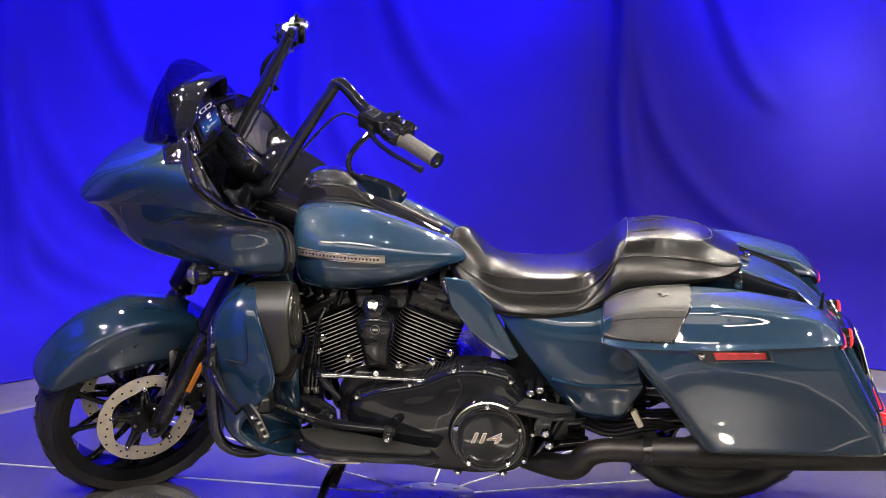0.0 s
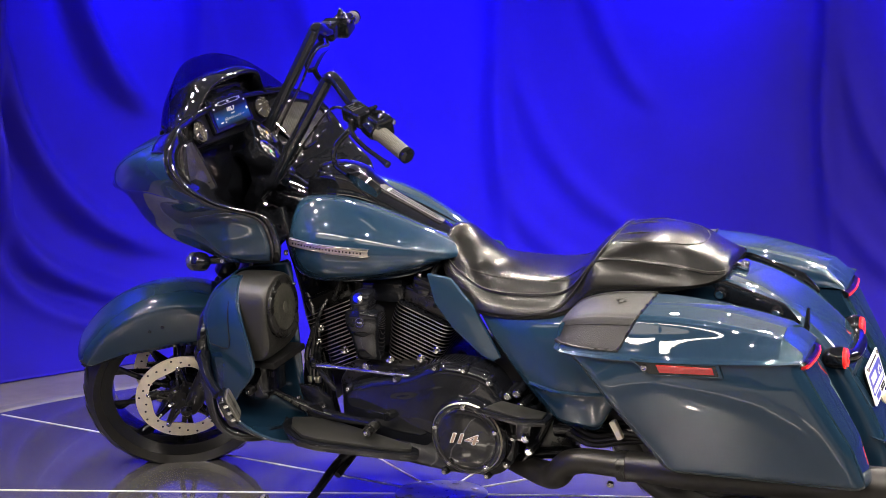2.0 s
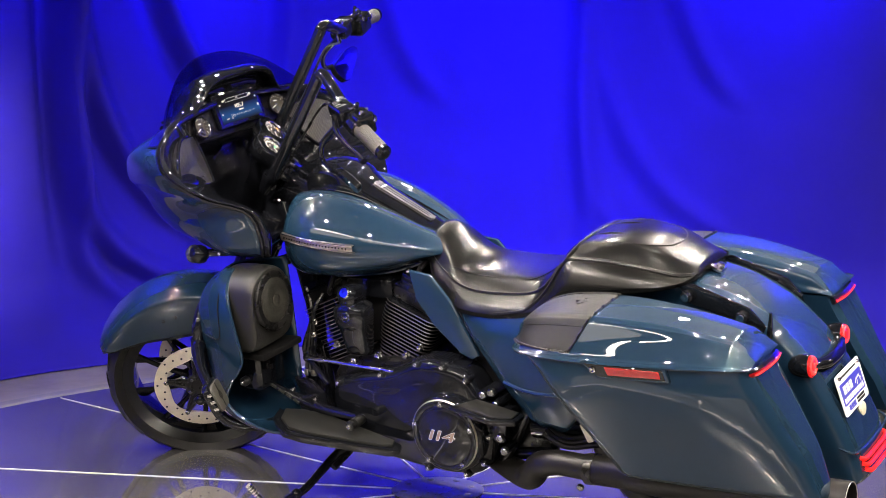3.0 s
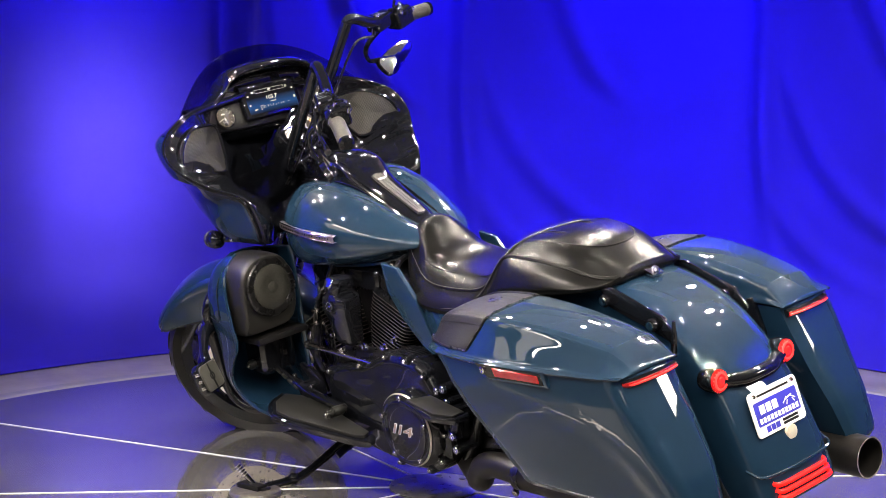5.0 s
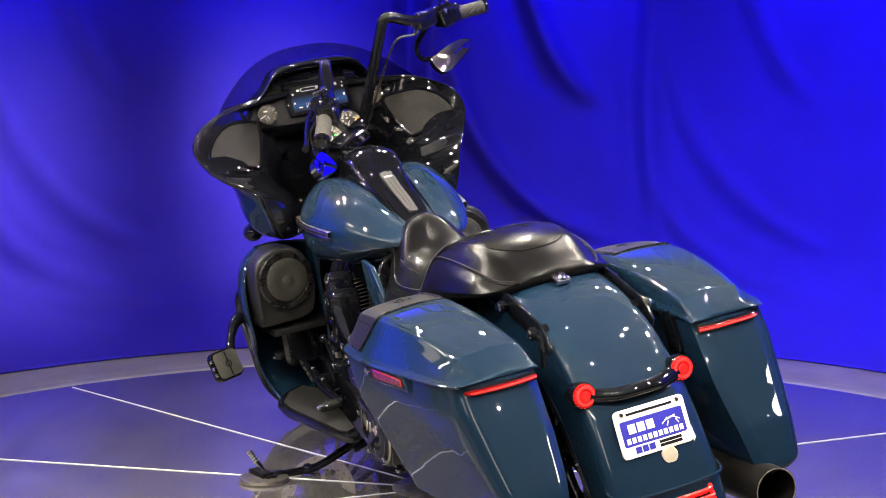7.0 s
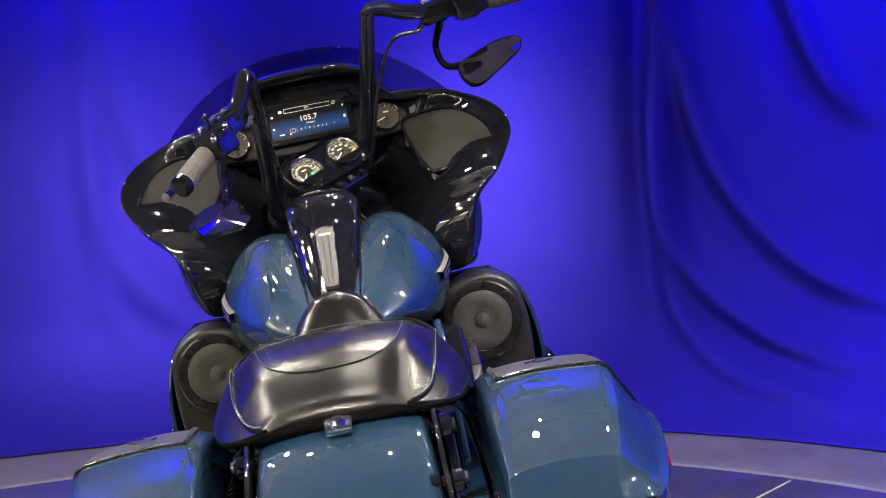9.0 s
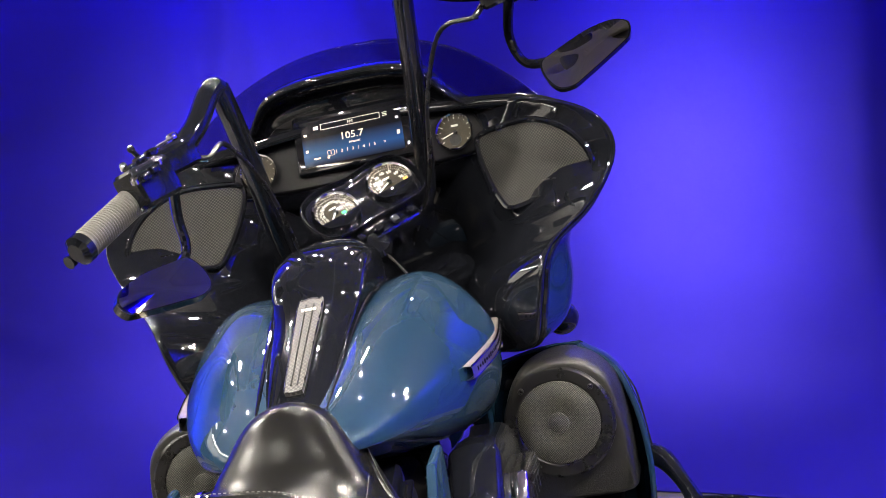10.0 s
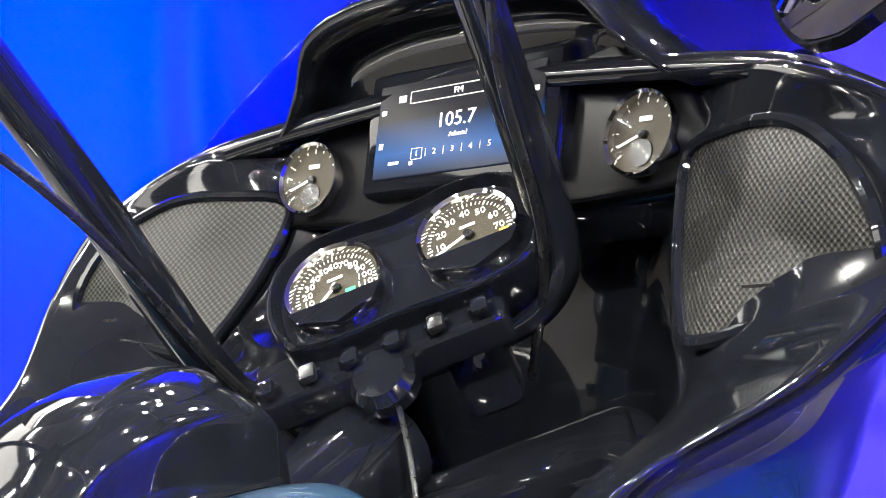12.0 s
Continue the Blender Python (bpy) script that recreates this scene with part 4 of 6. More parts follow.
        part("pin_ball", ball(at(0.154, (0.016, 0, 0.058)), 0.006, seg=12), BLACK, mcp, "", STEER)
        # cable to the control, with its chrome ferrule
        part("cable", tube([at(0.245, (-0.01, 0, -0.008)), moved(-0.315, s * 0.245, 1.225), moved(-0.36, s * 0.20, 1.23), moved(-0.43, s * 0.155, 1.14), moved(-0.52, s * 0.13, 1.02), (-0.60, s * 0.09, 0.93)], 0.004, 8, 40), SATIN, hb, "", STEER)
        part("ferrule", tube([at(0.243, (-0.01, 0, -0.008)), moved(-0.316, s * 0.247, 1.2245)], 0.0062, 10, smooth_path=False), CHROME, hb, "", STEER)
        # mirror hanging below the bar
        st = part("mirror", tube([at(0.205, (-0.012, 0, -0.012)), moved(-0.375, s * 0.315, 1.17), moved(-0.385, s * 0.325, 1.12), moved(-0.358, s * 0.36, 1.10)], [0.009, 0.008, 0.0075, 0.009], 10), BLACK, bike, "black mirror slung under the bar", STEER)
        ring = [(-0.330, 0.325, 1.122), (-0.318, 0.350, 1.126), (-0.285, 0.420, 1.128), (-0.262, 0.465, 1.118), (-0.250, 0.482, 1.104), (-0.247, 0.486, 1.092), (-0.252, 0.478, 1.076), (-0.260, 0.460, 1.068), (-0.290, 0.365, 1.050), (-0.300, 0.338, 1.048), (-0.312, 0.316, 1.060), (-0.326, 0.313, 1.095)]
        mc0 = Vector((-0.287, 0.395, 1.088))
        lean = Matrix.Rotation(radians(-12), 3, "Y")
        pts = [mc0 + lean @ ((Vector(q) - mc0) * 0.86) for q in ring]
        pts = [moved(q.x - 0.028, s * q.y, q.z) for q in pts]
        bm, rr, nor = plate(pts, 0.016, 0.0)
        if nor.x < 0:
            bm.free()
            bm, rr, nor = plate(pts[::-1], 0.016, 0.0)
        part("mirror_shell", bm, BLACK, st, "", STEER)
        mid = sum(rr, Vector()) / len(rr)
        bm, _, _ = plate([mid + (p - mid) * 0.96 + nor * 0.0015 for p in rr[::2]], 0.001, 0.001)
        part("mirror_glass", bm, MIRROR, st, "clear mirror glass", STEER)
    # gauge pod on the risers
    fp = face_pose((-0.555, 0.035, 1.047), (0.74, 0, 0.67))
    ring = [(-0.112, 0.0), (-0.10, 0.042), (-0.06, 0.058), (0, 0.052), (0.06, 0.058), (0.10, 0.042), (0.112, 0), (0.10, -0.045), (0.06, -0.058), (0, -0.056), (-0.06, -0.058), (-0.10, -0.045)]
    rows = []
    for h, k in ((-0.06, 0.72), (-0.035, 0.97), (-0.002, 1.0), (0.005, 0.985), (0.006, 0.95), (-0.006, 0.90), (-0.0065, 0.6), (-0.0055, 0.25), (-0.005, 0.02)):
        rows.append([fp @ Vector((x * k, y * k, h)) for x, y in ring])
    pod = part("gauge_pod", skin(sheet(rows, 24, 48, True), closed=True, caps=True), BLACK, bike, "gloss black gauge pod", STEER)
    nor = (0.74, 0, 0.67)
    gauge(fp @ Vector((-0.055, 0.0, -0.002)), nor, 0.0375, pod, m=STEER, numbers=("0", "10", "20", "30", "40", "50", "60", "70", "80", "90", "100", "110", "120"), needle=222, lamp_mat=GREENLED, lamp_at=(0.3, -0.22))
    gauge(fp @ Vector((0.055, 0.0, -0.002)), nor, 0.0375, pod, m=STEER, numbers=("0", "10", "20", "30", "40", "50", "60", "70", "80"), needle=202, lamp_mat=AMBERLED, lamp_at=(0.72, -0.25))
    # switch row and ignition knob under the pod
    sw = part("switch_panel", block((-0.535, 0, 0.985), (0.05, 0.20, 0.03), (0, 40, 0), 0.008, 3), BLACK, bike, "", STEER)
    for k in range(6):
        part("toggle", block((-0.507, -0.085 + 0.034 * k, 0.992), (0.016, 0.013, 0.008), (0, 40, 0), 0.003), SATIN if k in (1, 4) else BLACK, sw, "", STEER)
        part("toggle_rim", block((-0.513, -0.085 + 0.034 * k, 0.9885), (0.006, 0.020, 0.014), (0, 40, 0), 0.003), BLACK, sw, "", STEER)
    part("ignition_knob", lathe([(0.0005, 0), (0.026, 0), (0.026, 0.012), (0.020, 0.020), (0.0005, 0.022)], (-0.515, 0.0, 0.962), (0.8, 0, 0.6), 24), BLACK, sw, "", STEER)
    part("clutch_cable", tube([(-0.53, 0.035, 0.975), (-0.49, 0.085, 0.92), (-0.44, 0.135, 0.85)], 0.0022, 8), SATIN, bike)


bars()


# ---- tank, console, seat ----
def half_ring(x, zt, zw, zb, w, top=0.05, flat=0.5):
    """A closed cross-section at x: a trough under the console, two full lobes, widest w at zw, down to zb."""
    h = zt - zw
    r = [(0, zt - h * 0.32), (top * 0.7, zt - h * 0.26), (top, zt - h * 0.13), (w * 0.52, zt - h * 0.05), (w * 0.68, zt - h * 0.12), (w * 0.83, zt - h * 0.36), (w * 0.945, zt - h * 0.68), (w, zw), (w * 0.975, zw - (zw - zb) * 0.5), (w * 0.84, zb + 0.014), (w * flat, zb), (0, zb)]
    return [(x, y, z) for y, z in r] + [(x, -y, z) for y, z in r[-2:0:-1]]


def tank():
    st = [(-0.418, 0.885, 0.83, 0.755, 0.115, 0.05), (-0.405, 0.918, 0.828, 0.725, 0.180, 0.06), (-0.38, 0.937, 0.826, 0.708, 0.220, 0.07), (-0.32, 0.945, 0.822, 0.697, 0.238, 0.075), (-0.25, 0.938, 0.815, 0.698, 0.234, 0.075), (-0.15, 0.908, 0.806, 0.706, 0.212, 0.07), (-0.06, 0.868, 0.798, 0.722, 0.180, 0.065), (0.01, 0.832, 0.790, 0.740, 0.146, 0.055), (0.05, 0.808, 0.780, 0.750, 0.116, 0.045), (0.072, 0.792, 0.774, 0.758, 0.086, 0.03), (0.084, 0.782, 0.772, 0.764, 0.05, 0.02)]
    t = part("fuel_tank", skin(sheet([half_ring(*s) for s in st], 60, 64, True), closed=True, caps=True), PAINT, bike, "glossy dark blue teardrop fuel tank", sharp=60)
    part("tank_seam", tube([(-0.40, -0.10, 0.708), (-0.3, -0.14, 0.694), (-0.1, -0.11, 0.708), (0.05, -0.05, 0.752)], 0.005, 6), PAINT, t)
    for s in (-1, 1):
        a, b = Vector((-0.382, s * 0.2265, 0.829)), Vector((-0.142, s * 0.214, 0.802))
        rows = []
        for f in (0, 0.1, 0.5, 0.9, 1.0):
            p = a.lerp(b, f) + Vector((0, s * (0.004 + 0.015 * math.sin(math.pi * f)), 0))
            hgt = 0.011 if f < 0.95 else 0.010
            rows.append([p + Vector((0, -s * 0.010, hgt)), p + Vector((0, s * 0.002, hgt * 0.9)), p + Vector((0, s * 0.004, 0)), p + Vector((0, s * 0.002, -hgt * 0.9)), p + Vector((0, -s * 0.010, -hgt))])
        badge = part("tank_badge", skin(sheet(rows, 20, 10)), ALU, t, "slim chrome-edged tank badge")
        for e in (1, -1):
            part("badge_edge", tube([r[2] + Vector((0, 0, e * 0.0095)) for r in rows], 0.0017, 6, 20), CHROME, badge)
        for k in range(22):
            f = 0.06 + 0.90 * k / 22
            p = a.lerp(b, f) + Vector((0, s * (0.008 + 0.015 * math.sin(math.pi * f)), 0))
            part("badge_bar", block(p, ((0.0052, 0.0035, 0.0062)[k % 3], 0.002, (0.0066, 0.0052, 0.0040)[k % 3]), (0, 6, 0), 0.001), DARK, badge)
    # console along the spine, with the domed cap cover
    st = [(-0.412, 0.955, 0.045), (-0.395, 0.978, 0.066), (-0.36, 0.998, 0.078), (-0.30, 1.003, 0.080), (-0.25, 0.985, 0.075), (-0.215, 0.950, 0.069), (-0.17, 0.921, 0.064), (-0.09, 0.880, 0.058), (-0.01, 0.836, 0.052), (0.05, 0.802, 0.047), (0.08, 0.788, 0.042)]
    rows = []
    for x, z, w in st:
        dome = max(0, 1 - abs((x + 0.315) / 0.11)) * 0.010
        prof = [(w, -0.085), (w * 0.99, -0.030 - dome), (w * 0.93, -0.012 - dome * 0.6), (w * 0.6, -0.001 - dome * 0.2), (0, 0.002)]
        r = [(x, y, z + d) for y, d in prof]
        rows.append(r + [(x, -y, zz) for _, y, zz in r[-2::-1]])
    c = part("console", skin(sheet(rows, 50, 30)), BLACK, bike, "gloss black tank console", sharp=60)
    for s in (-1, 1):
        part("console_edge", tube([(x, s * (w + 0.002), zz) for x, w, zz in ((-0.38, 0.072, 0.930), (-0.30, 0.080, 0.933), (-0.215, 0.069, 0.918), (-0.09, 0.058, 0.868), (-0.01, 0.052, 0.832), (0.05, 0.047, 0.803))], 0.0035, 8), BLACK, c)
    part("cap_lid", lathe([(0.0005, 0.012), (0.03, 0.010), (0.055, 0.004), (0.066, -0.004), (0.068, -0.012), (0.064, -0.02)], (-0.315, 0, 0.998), (0.12, 0, 1), 48), BLACK, c, "gloss black domed cap cover")
    part("cap_lip", lathe([(0.068, -0.024), (0.073, -0.026), (0.0735, -0.030), (0.069, -0.031)], (-0.315, 0, 0.998), (0.12, 0, 1), 48, closed=True), BLACK, c)
    a, b = Vector((-0.198, 0, 0.9375)), Vector((-0.010, 0, 0.8385))
    d = (b - a)
    nor = Vector((-d.z, 0, d.x)).normalized()
    pts = []
    for f, w in ((0.02, 0.012), (0.0, 0.004), (0.0, -0.004), (0.02, -0.012), (0.05, -0.0185), (0.5, -0.0165), (0.94, -0.0135), (1.0, -0.010), (1.0, 0.010), (0.94, 0.0135), (0.5, 0.0165), (0.05, 0.0185)):
        pts.append(a + d * f + Vector((0, w, 0)) + nor * 0.006)
    bm, ring, _ = plate(pts, 0.012, 0.001, 48)
    v = part("vent_insert", bm, VENTM, c, "grey ribbed console insert")
    part("insert_edge", tube(ring + ring[:2], 0.0012, 6, smooth_path=False), SATIN, v)
    for k in (-1, 1):
        part("insert_rib", tube([a + d * 0.08 + nor * 0.0075 + Vector((0, 0.006 * k, 0)), b - d * 0.06 + nor * 0.0075 + Vector((0, 0.0045 * k, 0))], 0.0012, 6), GREYIN, v)
    part("insert_bar", block(a + d * 0.14 + nor * 0.0078, (0.005, 0.022, 0.001), (0, 32, 0), 0), MARKS, v)


tank()


def seat():
    def ring(x, zt, zb, top, seam, drop, w):
        """Crown half-width, the side seam and its fall, and the flared skirt."""
        r = [(0, zt), (top * 0.5, zt - drop * 0.05), (top, zt - drop * 0.20), ((top + seam) / 2, zt - drop * 0.50), (seam, zt - drop), (seam + (w - seam) * 0.62, zt - drop - (zt - drop - zb) * 0.34), (w, zb + (zt - drop - zb) * 0.32), (w * 0.995, zb + 0.014), (w * 0.95, zb + 0.002), (w * 0.6, zb), (0, zb)]
        return [(x, y, z) for y, z in r] + [(x, -y, z) for y, z in r[-2:0:-1]]
    st = [(0.018, 0.812, 0.775, 0.018, 0.040, 0.016, 0.050), (0.025, 0.831, 0.735, 0.036, 0.075, 0.042, 0.090), (0.042, 0.8395, 0.700, 0.048, 0.094, 0.078, 0.112), (0.070, 0.836, 0.668, 0.054, 0.108, 0.098, 0.134), (0.10, 0.810, 0.648, 0.060, 0.122, 0.088, 0.154), (0.14, 0.768, 0.637, 0.070, 0.142, 0.062, 0.180), (0.195, 0.740, 0.632, 0.098, 0.160, 0.046, 0.202), (0.27, 0.731, 0.630, 0.110, 0.170, 0.038, 0.212), (0.36, 0.733, 0.637, 0.108, 0.172, 0.035, 0.214), (0.415, 0.746, 0.650, 0.102, 0.170, 0.036, 0.213), (0.455, 0.780, 0.670, 0.100, 0.168, 0.036, 0.211), (0.485, 0.818, 0.688, 0.106, 0.166, 0.034, 0.208), (0.512, 0.836, 0.700, 0.112, 0.164, 0.034, 0.206), (0.55, 0.845, 0.709, 0.116, 0.162, 0.040, 0.204), (0.61, 0.851, 0.716, 0.116, 0.159, 0.048, 0.200), (0.67, 0.848, 0.723, 0.110, 0.154, 0.052, 0.194), (0.73, 0.836, 0.730, 0.098, 0.148, 0.050, 0.184), (0.78, 0.814, 0.737, 0.084, 0.136, 0.042, 0.168), (0.812, 0.797, 0.743, 0.074, 0.122, 0.030, 0.148), (0.832, 0.787, 0.749, 0.066, 0.108, 0.020, 0.126), (0.840, 0.776, 0.756, 0.052, 0.090, 0.008, 0.100)]
    g = sheet([ring(*q) for q in st], 110, 80, True)
    s = part("seat", skin(g, closed=True, caps=True), LEATHER, bike, "two-up black leather seat with stitched panels", sharp=80)
    def surf(u, v):
        """A place on the seat: u from nose to tail, v round the section (0 is the top of the middle)."""
        u, v = u * (len(g) - 1), (v % 1.0) * 80
        i, j = min(int(u), len(g) - 2), int(v) % 80
        fu, fv = u - int(u), v - int(v)
        return g[i][j].lerp(g[i][(j + 1) % 80], fv).lerp(g[i + 1][j].lerp(g[i + 1][(j + 1) % 80], fv), fu)
    def along(path, count=60, welt=0.0):
        """A sewn seam over the seat: a crease or welt and a row of stitches beside it."""
        pts = spline([surf(u, v) for u, v in path], max(40, count))
        out = []
        for p in pts:
            n = (p - Vector((p.x, 0, p.z - 0.10))).normalized()
            out.append(p + n * 0.0009)
        part("seam_crease", tube([p - Vector((0, 0, 0.0006)) for p in out[::2]], 0.0014 + welt, 5, 50), LEATHER, s)
        part("stitching", dashes([p + (p - Vector((p.x, 0, p.z - 0.10))).normalized() * (0.0002 + welt) + Vector((0, 0, 0.004 if welt else 0.0)) for p in out], count), THREAD, s)
    for e in (1, -1):
        # side seam from nose to tail
        along([(0.10 + 0.86 * k / 24, e * 0.200) for k in range(25)], 150, 0.0022)
        # seam that climbs from the skirt up the pillion's front edge
        along([(0.36, e * 0.335), (0.42, e * 0.285), (0.48, e * 0.245), (0.545, e * 0.215), (0.585, e * 0.19), (0.612, e * 0.12), (0.617, e * 0.05), (0.618, 0.0)], 90, 0.0018)
        along([(0.22, e * 0.17), (0.30, e * 0.13), (0.40, e * 0.12), (0.50, e * 0.13), (0.555, e * 0.16)], 70)
    # stitched panel on the pillion
    along([(0.635, 0.095), (0.70, 0.098), (0.78, 0.090), (0.815, 0.065), (0.828, 0.03), (0.83, 0.0), (0.828, -0.03), (0.815, -0.065), (0.78, -0.090), (0.70, -0.098), (0.635, -0.095)], 110)
    for q in (-0.045, 0.045):
        along([(0.63, q), (0.70, q), (0.815, q)], 46)
    part("seat_tab", block((0.855, 0, 0.757), (0.034, 0.040, 0.012), (0, 20, 0), 0.005), CHROME, bike, "chrome seat tab")
    part("tab_screw", lathe([(0.0005, 0), (0.011, 0), (0.012, 0.008), (0.008, 0.013), (0.0005, 0.013)], (0.86, 0, 0.758), (0.35, 0, 1), 16), CHROME, bike)


def dashes(pts, n):
    """A row of stitches along a curve."""
    bm = bmesh.new()
    c = spline(pts, n * 2)
    for i in range(0, len(c) - 1, 2):
        tube([c[i], c[i + 1]], 0.0007, 4, bm=bm, smooth_path=False)
    return bm


seat()


# ---- rear end ----
def rear_fender():
    prof = [(0.60, 0.735, 0.118, 0.12), (0.70, 0.758, 0.120, 0.14), (0.80, 0.757, 0.122, 0.16), (0.90, 0.733, 0.125, 0.17), (1.0, 0.685, 0.128, 0.17), (1.08, 0.618, 0.130, 0.16), (1.14, 0.545, 0.133, 0.15), (1.185, 0.465, 0.136, 0.14), (1.222, 0.385, 0.138, 0.13), (1.25, 0.315, 0.138, 0.12), (1.262, 0.272, 0.135, 0.11)]
    rows = []
    for k, (x, z, w, side) in enumerate(prof):
        a = Vector(prof[max(0, k - 1)][:1] + (0,) + prof[max(0, k - 1)][1:2])
        b = Vector(prof[min(len(prof) - 1, k + 1)][:1] + (0,) + prof[min(len(prof) - 1, k + 1)][1:2])
        t = (b - a).normalized()
        inw = Vector((t.z, 0, -t.x))
        r = []
        for y, d in ((-1, side), (-1, side * 0.5), (-0.985, 0.028), (-0.90, 0.011), (-0.65, 0.003), (-0.3, 0.0005), (0, 0), (0.3, 0.0005), (0.65, 0.003), (0.90, 0.011), (0.985, 0.028), (1, side * 0.5), (1, side)):
            r.append(Vector((x, y * w, z)) + inw * d)
        rows.append(r)
    f = thicken(part("rear_fender", skin(sheet(rows, 50, 40)), PAINT, bike, "glossy dark blue rear fender with a long tail", sharp=60), 0.004)
    # tip trim line and three-bar tail lamp
    part("tail_crease", tube([(1.205, -0.139, 0.36), (1.242, -0.12, 0.345), (1.2475, 0, 0.340), (1.242, 0.12, 0.345), (1.205, 0.139, 0.36)], 0.0035, 6), PAINT, f)
    for k, z in enumerate((0.318, 0.304, 0.290)):
        x = 1.253 + 0.007 * k
        part("tail_lamp_bar", tube([(x - 0.012, -0.094, z + 0.004), (x + 0.001, -0.08, z), (x + 0.002, 0, z - 0.001), (x + 0.001, 0.08, z), (x - 0.012, 0.094, z + 0.004)], 0.0055, 8), REDLIT, f, "red bar of the low tail lamp")
    # lamp bar across the fender with round lamps
    part("lamp_bar", tube([(1.125, -0.118, 0.556), (1.135, -0.085, 0.549), (1.148, -0.05, 0.545), (1.151, 0, 0.545), (1.148, 0.05, 0.545), (1.135, 0.085, 0.549), (1.125, 0.118, 0.556)], 0.018, 14), BLACK, bike, "gloss black lamp bar across the fender")
    for s in (-1, 1):
        c = (1.118, s * 0.124, 0.560)
        ax = (1, 0, 0.06)
        l = part("tail_lamp", lathe([(0.012, -0.036), (0.024, -0.026), (0.029, -0.008), (0.030, 0.014), (0.029, 0.018), (0.0005, 0.018)], c, ax, 32), BLACK, bike, "round lit red tail lamp")
        part("lens", lathe([(0.0005, 0.017), (0.0275, 0.017), (0.0265, 0.023), (0.015, 0.026), (0.0005, 0.0265)], c, ax, 32), REDGLOW, l)
        part("led_ring", lathe([(0.016, 0.0245), (0.0225, 0.0245), (0.0215, 0.0275), (0.017, 0.0275)], c, ax, 32, closed=True), REDRING, l)
        part("led_core", lathe([(0.0005, 0.026), (0.011, 0.0262), (0.009, 0.0285), (0.0005, 0.029)], c, ax, 24), REDLIT, l)
        leds = bmesh.new()
        for k in range(18):
            a = 2 * math.pi * k / 18
            ball(Vector(c) + Vector((0.022, 0.0245 * math.cos(a), 0.0245 * math.sin(a))), 0.0022, bm=leds, seg=6)
        part("led_dot", leds, REDRING, l)
    # dealer plate on its bracket
    pm = face_pose((1.196, 0.0, 0.4705), (0.957, 0, 0.272))
    def on(bm):
        bmesh.ops.transform(bm, matrix=pm, verts=bm.verts)
        return bm
    part("plate_bracket", on(block((0, 0, -0.009), (0.13, 0.085, 0.012), bevel=0.004)), BLACK, bike)
    pl = part("licence_plate", on(slab(rounded(0.178, 0.106, 0.011), -0.002, 0.001, 0.0006, 1, "xy")), PLATEW, bike, "white dealer plate with a blue panel")
    part("plate_panel", on(slab(rounded(0.156, 0.056, 0.005), 0.001, 0.0016, 0, plane="xy")), PLATEB, pl, smooth=False)
    for k in range(11):
        part("plate_mark", on(block((-0.066 + 0.0132 * k, -0.0165, 0.0019), (0.0098, 0.0125, 0.0006), bevel=0)), PLATEW, pl, smooth=False)
    for x in (-0.052, -0.029, -0.006):
        part("plate_mark", on(block((x, 0.0085, 0.0019), (0.019, 0.021, 0.0006), bevel=0)), PLATEW, pl, smooth=False)
    for k, (x, y, w, h, t) in enumerate(((0.030, 0.006, 0.020, 0.003, 35), (0.045, 0.010, 0.026, 0.004, 12), (0.060, 0.006, 0.018, 0.003, -30), (0.036, -0.001, 0.012, 0.003, 60), (0.060, -0.001, 0.012, 0.003, -60))):
        part("plate_mark", on(block((x, y, 0.0019), (w, h, 0.0006), (0, 0, t), 0)), PLATEW, pl, smooth=False)
    part("plate_small_line", on(block((0.0, 0.0405, 0.0014), (0.115, 0.005, 0.0006), bevel=0)), DARK, pl, smooth=False)
    for x in (-0.048, -0.031, -0.014):
        part("plate_mark", on(block((x, -0.039, 0.0014), (0.014, 0.0135, 0.0006), bevel=0)), PLATEB, pl, smooth=False)
    for y in (-0.035, -0.043):
        part("plate_number_bar", on(block((0.033, y, 0.0014), (0.055, 0.006, 0.0006), bevel=0)), DARK, pl, smooth=False)
    part("plate_lamp", lathe([(0.0005, 0.006), (0.018, 0.003), (0.020, -0.004), (0.0005, -0.006)], (1.215, 0.022, 0.405), (1, 0, 0.1), 20), CREAM, bike)
    for s in (-1, 1):
        bolt_head(pl, pm @ Vector((s * 0.07, 0.043, 0.001)), (0.957, 0, 0.272), 0.005)
    # docking posts and their black side plates
    for s in (-1, 1):
        dp = part("docking_plate", slab([(0.80, 0.745), (0.84, 0.752), (0.99, 0.70), (1.03, 0.655), (1.02, 0.635), (0.97, 0.655), (0.83, 0.70)], s * 0.129, s * 0.136, 0.003), BLACK, bike)
        for x, z in ((0.828, 0.721), (0.972, 0.679)):
            part("docking_post", lathe([(0.007, -0.012), (0.015, -0.011), (0.015, 0.0), (0.010, 0.003), (0.010, 0.016), (0.016, 0.018), (0.016, 0.030), (0.013, 0.034), (0.0005, 0.034)], (x, s * 0.122, z), (0, s, 0), 20), BLACK, dp)
            part("post_end", lathe([(0.0005, 0.034), (0.011, 0.034), (0.010, 0.038), (0.005, 0.038), (0.0005, 0.036)], (x, s * 0.122, z), (0, s, 0), 16), CHROME, dp)
    part("aerial", tube([(1.045, -0.165, 0.62), (1.052, -0.166, 0.66), (1.056, -0.167, 0.705)], [0.008, 0.007, 0.004], 10), BLACK, bike)


